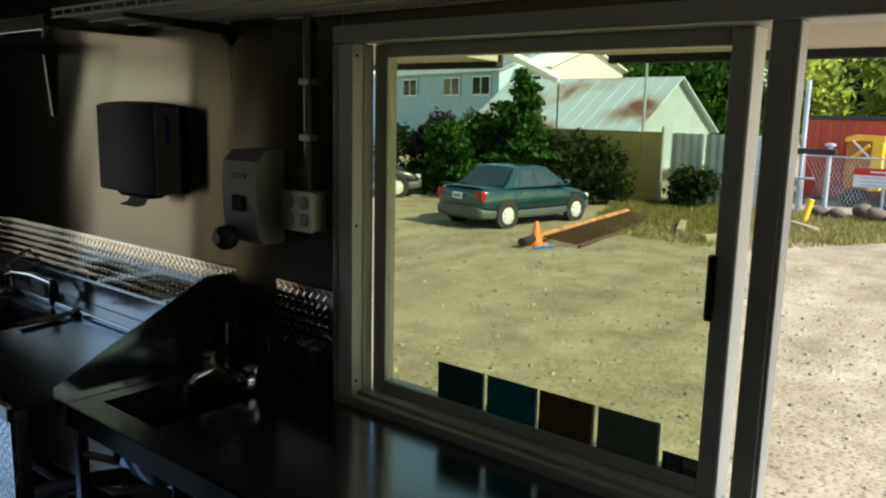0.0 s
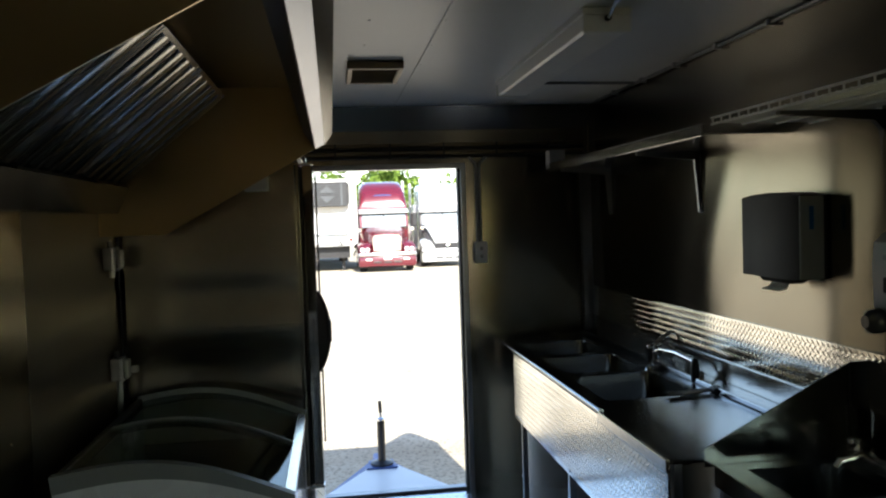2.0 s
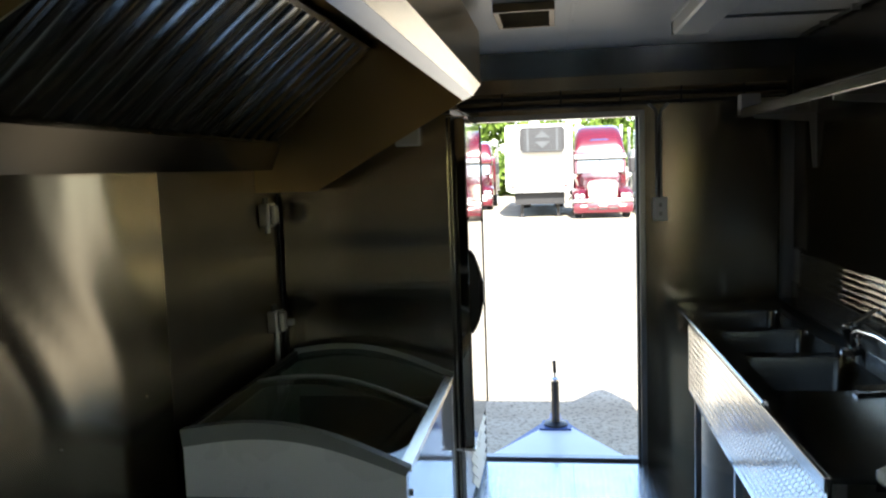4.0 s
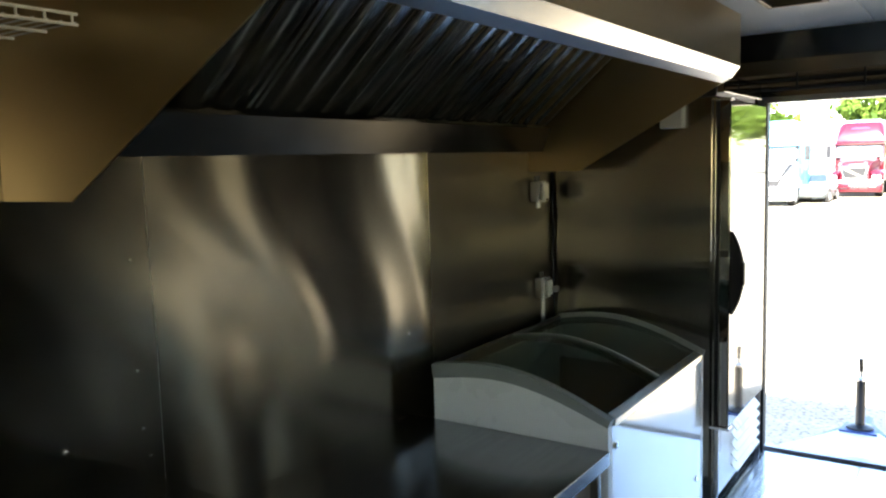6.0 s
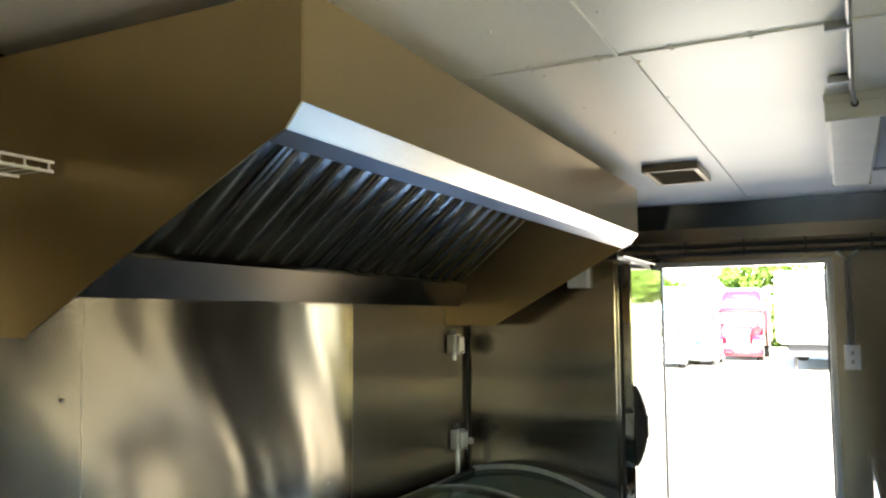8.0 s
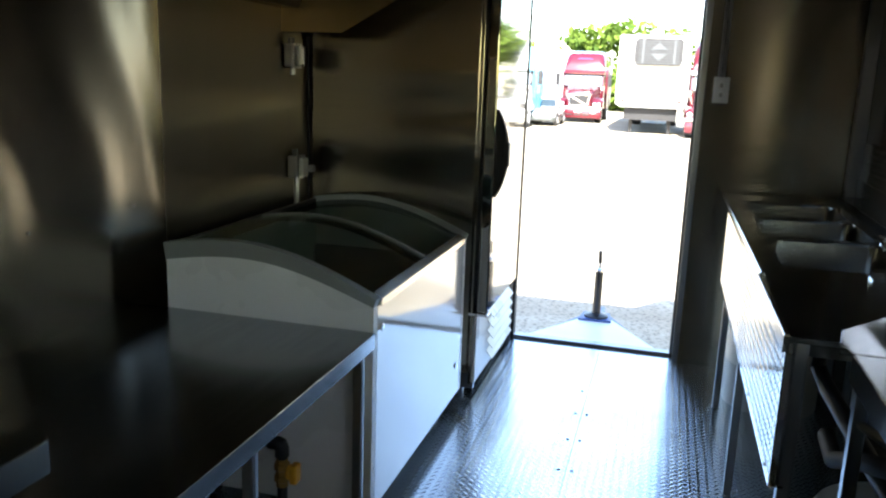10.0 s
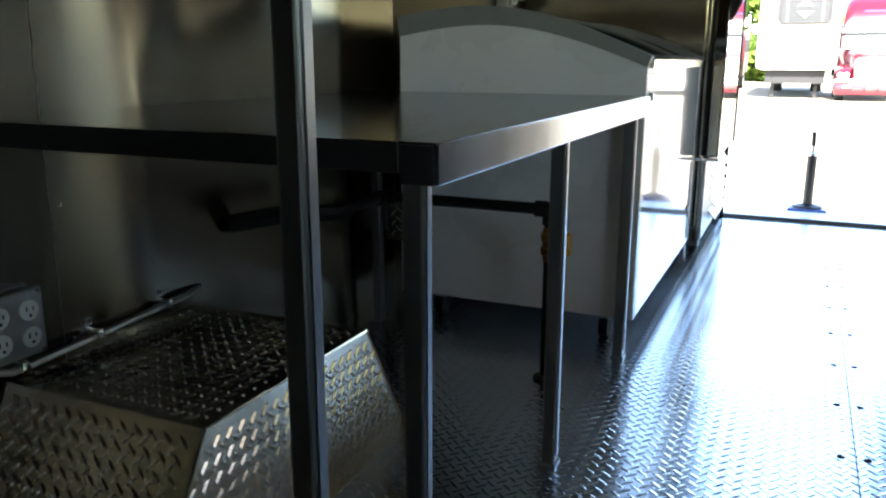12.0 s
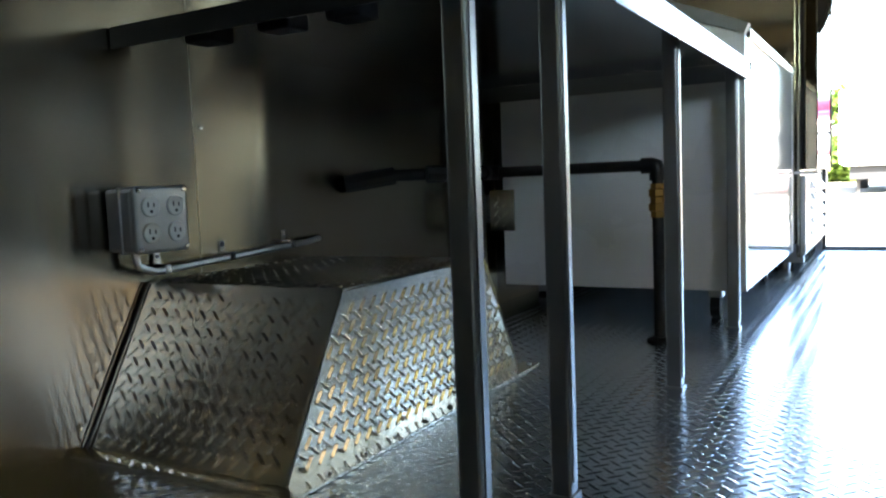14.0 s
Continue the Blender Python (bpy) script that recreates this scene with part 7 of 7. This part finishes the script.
# ---- trucks and trailers in front of the doorway ----
def fairing_mesh(base, tall):
    """A rounded roof fairing that rises backwards over the cab."""
    bm = B()
    rings = []
    for y, top, half in ((1.92, base + 0.12, 1.06), (2.10, base + 0.62, 1.04), (2.45, base + 1.02, 1.01), (2.95, tall - 0.12, 0.98), (3.5, tall, 0.97), (5.0, tall + 0.03, 0.97)):
        r = min(0.34, (top - base) * 0.6)
        side = [(half + 0.03, base), (half, top - r), (half - r * 0.12, top - r * 0.55), (half - r * 0.42, top - r * 0.16), (half - r, top)]
        rings.append([bm.verts.new((q, y, z)) for q, z in side] + [bm.verts.new((-q, y, z)) for q, z in reversed(side)])
    for ra, rb in zip(rings, rings[1:]):
        for k in range(len(ra)):
            bm.faces.new((ra[k], rb[k], rb[(k + 1) % len(ra)], ra[(k + 1) % len(ra)]))
    bm.faces.new(rings[0])
    bm.faces.new(list(reversed(rings[-1])))
    bmesh.ops.recalc_face_normals(bm, faces=bm.faces)
    return bm


def truck(label, paint, x, y, tall, style, nose=None):
    """A conventional road tractor seen from its nose, which points along -y."""
    t = thing("semi_truck", label, "truck", (x, y, GZ))
    def p(name, bm, mt, lab="", smooth=False, under=None):
        return part(name, bm, mt, under or t, lab, smooth)
    def shell(rows, low):
        """Rounded cross-sections: distance back, half width, top."""
        out = []
        for d, hw, top in rows:
            half = [(hw, low), (hw, top - 0.30), (hw * 0.96, top - 0.12), (hw * 0.80, top - 0.02), (hw * 0.35, top)]
            out.append([(q, d, z) for q, z in half] + [(-q, d, z) for q, z in half[::-1]])
        return out
    wide = style == "plain"
    p("hood", loft(B(), shell([(0.00, 0.60 if not wide else 0.74, 1.50), (0.10, 0.64 if not wide else 0.80, 1.68), (0.70, 0.74 if not wide else 0.92, 1.84), (1.70, 0.95 if not wide else 1.04, 2.00)], 0.82)), nose or paint, "", True)
    p("cab", box(B(), -1.08, 1.08, 1.7, 3.2, 0.80, 2.76, 0.12), paint, "", True)
    p("sleeper", box(B(), -1.18, 1.18, 3.2, 5.0, 0.70, 3.0, 0.10), paint, "", True)
    p("roof_fairing", fairing_mesh(2.72, tall), paint, "", True)
    p("fairing_window", prism(B(), [(-0.46, 3.40), (-0.30, 3.34), (0.30, 3.34), (0.46, 3.40), (0.30, 3.48), (-0.30, 3.48)], 2.16, 2.40, "y"), NAVY_GLASS, "dark blue fairing vent")
    w = p("windshield", prism(B(), [(1.56, 1.98), (1.70, 2.60), (1.78, 2.58), (1.64, 1.98)], -0.94, 0.94, "x"), SCREEN, "sky-reflecting windshield")
    part("divider", box(B(), -0.012, 0.012, 1.54, 1.70, 2.0, 2.60), BLACK_PLASTIC, w)
    part("frame_strip", box(B(), -0.98, 0.98, 1.53, 1.58, 1.945, 1.985), BLACK_PLASTIC, w)
    for s in (-1, 1):
        part("pillar", prism(B(), [(1.55, 1.96), (1.69, 2.66), (1.80, 2.66), (1.66, 1.96)], s * 0.945, s * 1.06, "x"), BLACK_PLASTIC if wide else paint, w)
        part("wiper", tube(B(), [(s * 0.15, 1.55, 2.02), (s * 0.62, 1.57, 2.14)], 0.018, 5), BLACK_PLASTIC, w)
    part("visor", prism(B(), [(1.46, 2.66), (1.94, 2.80), (1.94, 2.68), (1.46, 2.60)], -1.08, 1.08, "x"), WHITE_PAINT if style == "chrome" else paint, w)
    part("visor_shade", box(B(), -1.06, 1.06, 1.50, 1.70, 2.585, 2.615), BLACK_PLASTIC, w)
    if style == "chrome":
        g = p("grille", prism(B(), [(-0.56, 0.93), (-0.60, 1.50), (-0.50, 1.62), (0.50, 1.62), (0.60, 1.50), (0.56, 0.93)], -0.06, 0.015, "y"), CHROME, "bright chrome grille")
        for k in range(8):
            part("grille_bar", box(B(), -0.50, 0.50, -0.075, -0.062, 0.99 + k * 0.072, 1.015 + k * 0.072), STEEL_DARK, g)
        part("emblem", lathe(B(), [(0.07, 0), (0.05, 0.03)], seg=12, m=Matrix.Translation((0, -0.02, 1.63))), CHROME, g)
    elif style == "bar":
        g = p("grille", prism(B(), [(-0.46, 0.88), (-0.60, 1.52), (0.60, 1.52), (0.46, 0.88)], -0.06, 0.015, "y"), CHROME, "bright framed grille with a slanting bar")
        part("grille_mesh", prism(B(), [(-0.40, 0.94), (-0.52, 1.46), (0.52, 1.46), (0.40, 0.94)], -0.075, -0.062, "y"), MATT_BLACK, g)
        part("slant_bar", prism(B(), [(-0.48, 1.40), (-0.42, 1.46), (0.40, 1.00), (0.35, 0.94)], -0.095, -0.078, "y"), CHROME, g)
    else:
        g = p("grille", prism(B(), [(-0.56, 0.84), (-0.66, 1.12), (0.66, 1.12), (0.56, 0.84)], -0.06, 0.015, "y"), MATT_BLACK, "black lower grille")
        part("emblem", box(B(), -0.09, 0.09, -0.08, -0.062, 0.98, 1.03, 0.004), CHROME, g)
        for s in (-1, 1):
            part("hood_strip", tube(B(), [(s * 0.62, -0.03, 1.10), (s * 0.76, 0.0, 1.40), (s * 0.90, 0.42, 1.72), (s * 1.02, 1.45, 1.98)], 0.055, 6), MATT_BLACK, g, "black hood edge strip")
    p("bumper", box(B(), -1.20, 1.20, -0.24, 0.10, 0.24, 0.70, 0.09), nose or paint, "", True)
    p("bumper_bar", box(B(), -1.20, 1.20, -0.27, 0.06, 0.705, 0.86, 0.05), CHROME if style == "chrome" else WHITE_PAINT, "bright bumper top", True)
    for q in (-0.42, 0.0, 0.42):
        p("air_intake", box(B(), q - 0.17, q + 0.17, -0.255, -0.242, 0.40, 0.48, 0.004), BLACK_PLASTIC, "dark lower intake")
    for s in (-1, 1):
        rings = []
        for d, inn, outw, top in ((0.0, 0.74, 1.14, 1.06), (0.14, 0.66, 1.20, 1.20), (0.70, 0.64, 1.22, 1.34), (1.25, 0.64, 1.22, 1.20), (1.50, 0.66, 1.20, 0.98)):
            rings.append([(s * inn, d, 0.80), (s * inn, d, top), (s * (inn + outw) / 2, d, top + 0.03), (s * (outw - 0.10), d, top - 0.03), (s * outw, d, top - 0.14), (s * outw, d, 0.80)])
        p("fender", loft(B(), rings), nose or paint, "", True)
        for q in (0.82, 1.03):
            p("headlight", lathe(B(), [(0.10, 0.0), (0.105, 0.05), (0.075, 0.10)], seg=14, m=Matrix.Translation((s * q, 0.04, 0.99)) @ Matrix.Rotation(radians(90), 4, "X")), LAMP_CLEAR, "clear round headlight", True)
        p("fog_lamp", box(B(), s * 0.78 - 0.13, s * 0.78 + 0.13, -0.262, -0.242, 0.52, 0.60, 0.01), LAMP_CLEAR)
        mr = p("mirror", box(B(), s * 1.36 - 0.10, s * 1.36 + 0.10, 1.75, 1.90, 1.95, 2.62, 0.03), BLACK_PLASTIC, "black wing mirror")
        part("mirror_arm", tube(B(), [(s * 1.1, 1.9, 2.5), (s * 1.34, 1.82, 2.5)], 0.02, 6), BLACK_PLASTIC, mr)
        hm = p("hood_mirror", lathe(B(), [(0.10, 0), (0.08, 0.05)], seg=10, m=Matrix.Translation((s * 1.10, 0.40, 1.86)) @ Matrix.Rotation(radians(90), 4, "X")), CHROME)
        for dz in (0.0, 0.10):
            part("mirror_arm", tube(B(), [(s * 1.10, 0.42, 1.84 - dz), (s * 0.96, 0.55, 1.52 - dz), (s * 0.76, 0.70, 1.40)], 0.020, 6), CHROME, hm)
        p("exhaust_stack", cyl(B(), (s * 1.16, 5.12, 0.9), (s * 1.16, 5.12, tall + 0.1), 0.07), CHROME)
        for wy in (0.75, 4.6):
            ob = wheel("wheel", t, 0, 0, 0, 0.50, 0.30, RIM)
            ob.matrix_local = Matrix.Translation((s * 0.98, wy, 0.50)) @ Matrix.Rotation(radians(90), 4, "Z")
    p("chassis", box(B(), -0.5, 0.5, 0.2, 7.0, 0.5, 0.8), BLACK_PIPE)
    p("side_tank", cyl(B(), (-1.0, 2.2, 0.62), (-1.0, 4.0, 0.62), 0.32), CHROME)
    p("number_plate", box(B(), -0.16, 0.16, -0.275, -0.258, 0.56, 0.66), PAPER)
    t.scale = (1.08, 1.0, 1.02)
    return t


NAVY_GLASS = mat("navy_vent_glass", (0.02, 0.03, 0.12), 0.2, 0.0, 0.1, 2)
truck("dark red semi truck with a chrome grille parked in the yard", RED_PAINT, 3.38, 31.6, 4.12, "chrome")
truck("red semi truck with a white bumper at the yard's back", RED_PAINT, -3.45, 41.0, 3.9, "bar")
truck("white semi truck with a black grille in the yard", WHITE_PAINT, 6.45, 33.6, 4.05, "plain")
truck("pale blue semi truck with a white nose parked nose out", BLUE_BUS, -6.15, 33.2, 3.7, "plain", WHITE_PAINT)


def box_trailer():
    t = thing("semi_trailer", "white semi-trailer with a dark cooling unit standing on its legs", "trailer", (0.60, 33.0, GZ))
    def p(name, bm, mt, lab="", smooth=False):
        return part(name, bm, mt, t, lab, smooth)
    p("body", prism(B(), [(-1.30, 1.18), (-1.52, 1.30), (-1.55, 1.7), (-1.52, 4.22), (-1.44, 4.30), (1.44, 4.30), (1.52, 4.22), (1.55, 1.7), (1.52, 1.30), (1.30, 1.18)], 0.0, 12.0, "y"), WHITE_PAINT)
    p("front_skirt", box(B(), -1.15, 1.15, -0.06, -0.002, 1.24, 1.70, 0.03), WHITE_PAINT)
    p("vent_cover", box(B(), -0.55, 0.45, -0.085, -0.062, 1.28, 1.55, 0.01), GREY_TIN, "grey lower cover")
    unit_mt = mat("grey_unit_grille", (0.032, 0.036, 0.04), 0.5, 0.0, 0.1, 4)
    pale = mat("pale_unit_trim", (0.045, 0.05, 0.055), 0.5, 0.0, 0.1, 4)
    cx = 0.18
    u = p("cooling_unit", prism(B(), [(cx + q, z) for q, z in ((-0.90, 3.02), (-1.01, 3.2), (-1.01, 4.02), (-0.90, 4.14), (0.90, 4.14), (1.01, 4.02), (1.01, 3.2), (0.90, 3.02))], -0.38, -0.003, "y"), BLACK_PLASTIC, "dark grey cooling unit")
    for k in range(10):
        part("grille_slat", box(B(), cx - 0.86, cx + 0.86, -0.40, -0.382, 3.08 + k * 0.10, 3.125 + k * 0.10), unit_mt, u)
    for s in (-1, 1):
        part("arrow", prism(B(), [(cx - 0.36, 3.58 + s * 0.08), (cx + 0.36, 3.58 + s * 0.08), (cx, 3.58 + s * 0.40)], -0.425, -0.405, "y"), pale, u)
        part("side_trim", box(B(), cx + s * 0.66 - 0.05, cx + s * 0.66 + 0.05, -0.415, -0.402, 3.06, 4.10), pale, u)
        p("landing_leg", box(B(), s * 0.85 - 0.07, s * 0.85 + 0.07, 0.9, 1.04, 0.03, 0.615), BLACK_PIPE)
        p("leg_foot", box(B(), s * 0.85 - 0.15, s * 0.85 + 0.15, 0.8, 1.14, 0, 0.03), BLACK_PIPE)
        p("marker", box(B(), s * 1.2 - 0.08, s * 1.2 + 0.08, -0.020, -0.004, 1.42, 1.52), TAIL_RED)
        p("gas_line", tube(B(), [(s * 0.62, -0.08, 1.62), (s * 0.70, -0.10, 1.40), (s * 0.80, -0.08, 1.22)], 0.025, 6), BLACK_RUBBER)
        for wy in (9.5, 10.8):
            ob = wheel("wheel", t, 0, 0, 0, 0.50, 0.5, RIM)
            ob.matrix_local = Matrix.Translation((s * 0.95, wy, 0.50)) @ Matrix.Rotation(radians(90), 4, "Z")
    p("step", box(B(), -1.1, 1.1, -0.16, -0.062, 1.72, 1.86, 0.02), GREY_TIN)
    # Frame enlarged and coloured matt black for the shade beneath the trailer.
    p("under_frame_shade", box(B(), -1.15, 1.15, 0.35, 11.5, 0.62, 1.175), MATT_BLACK)
    return t


box_trailer()


def plain_trailer():
    """A white box trailer at the back of the yard, its front along -y."""
    t = thing("box_trailer", "plain white box trailer at the back of the yard", "trailer", (-5.6, 44.5, GZ))
    def p(name, bm, mt, lab="", smooth=False):
        return part(name, bm, mt, t, lab, smooth)
    p("body", box(B(), -1.30, 1.30, 0.0, 12.0, 1.15, 4.0, 0.06), WHITE_PAINT)
    for s in (-1, 1):
        p("corner_post", box(B(), s * 1.27 - 0.05, s * 1.27 + 0.05, -0.03, -0.002, 1.2, 3.95, 0.01), GREY_TIN)
        p("landing_leg", box(B(), s * 0.85 - 0.07, s * 0.85 + 0.07, 1.9, 2.04, 0.0, 0.795), BLACK_PIPE)
        for wy in (9.5, 10.8):
            ob = wheel("wheel", t, 0, 0, 0, 0.50, 0.5, RIM)
            ob.matrix_local = Matrix.Translation((s * 0.95, wy, 0.50)) @ Matrix.Rotation(radians(90), 4, "Z")
    # Matt black colour gives this frame the shade beneath the body.
    p("under_frame_shade", box(B(), -0.6, 0.6, 0.2, 11.5, 0.80, 1.145), MATT_BLACK)
    return t


plain_trailer()
sedan("white car parked nose out in the yard", WHITE_PAINT, Matrix.Translation((-4.75, 37.6, GZ)) @ Matrix.Rotation(radians(-90), 4, "Z"))
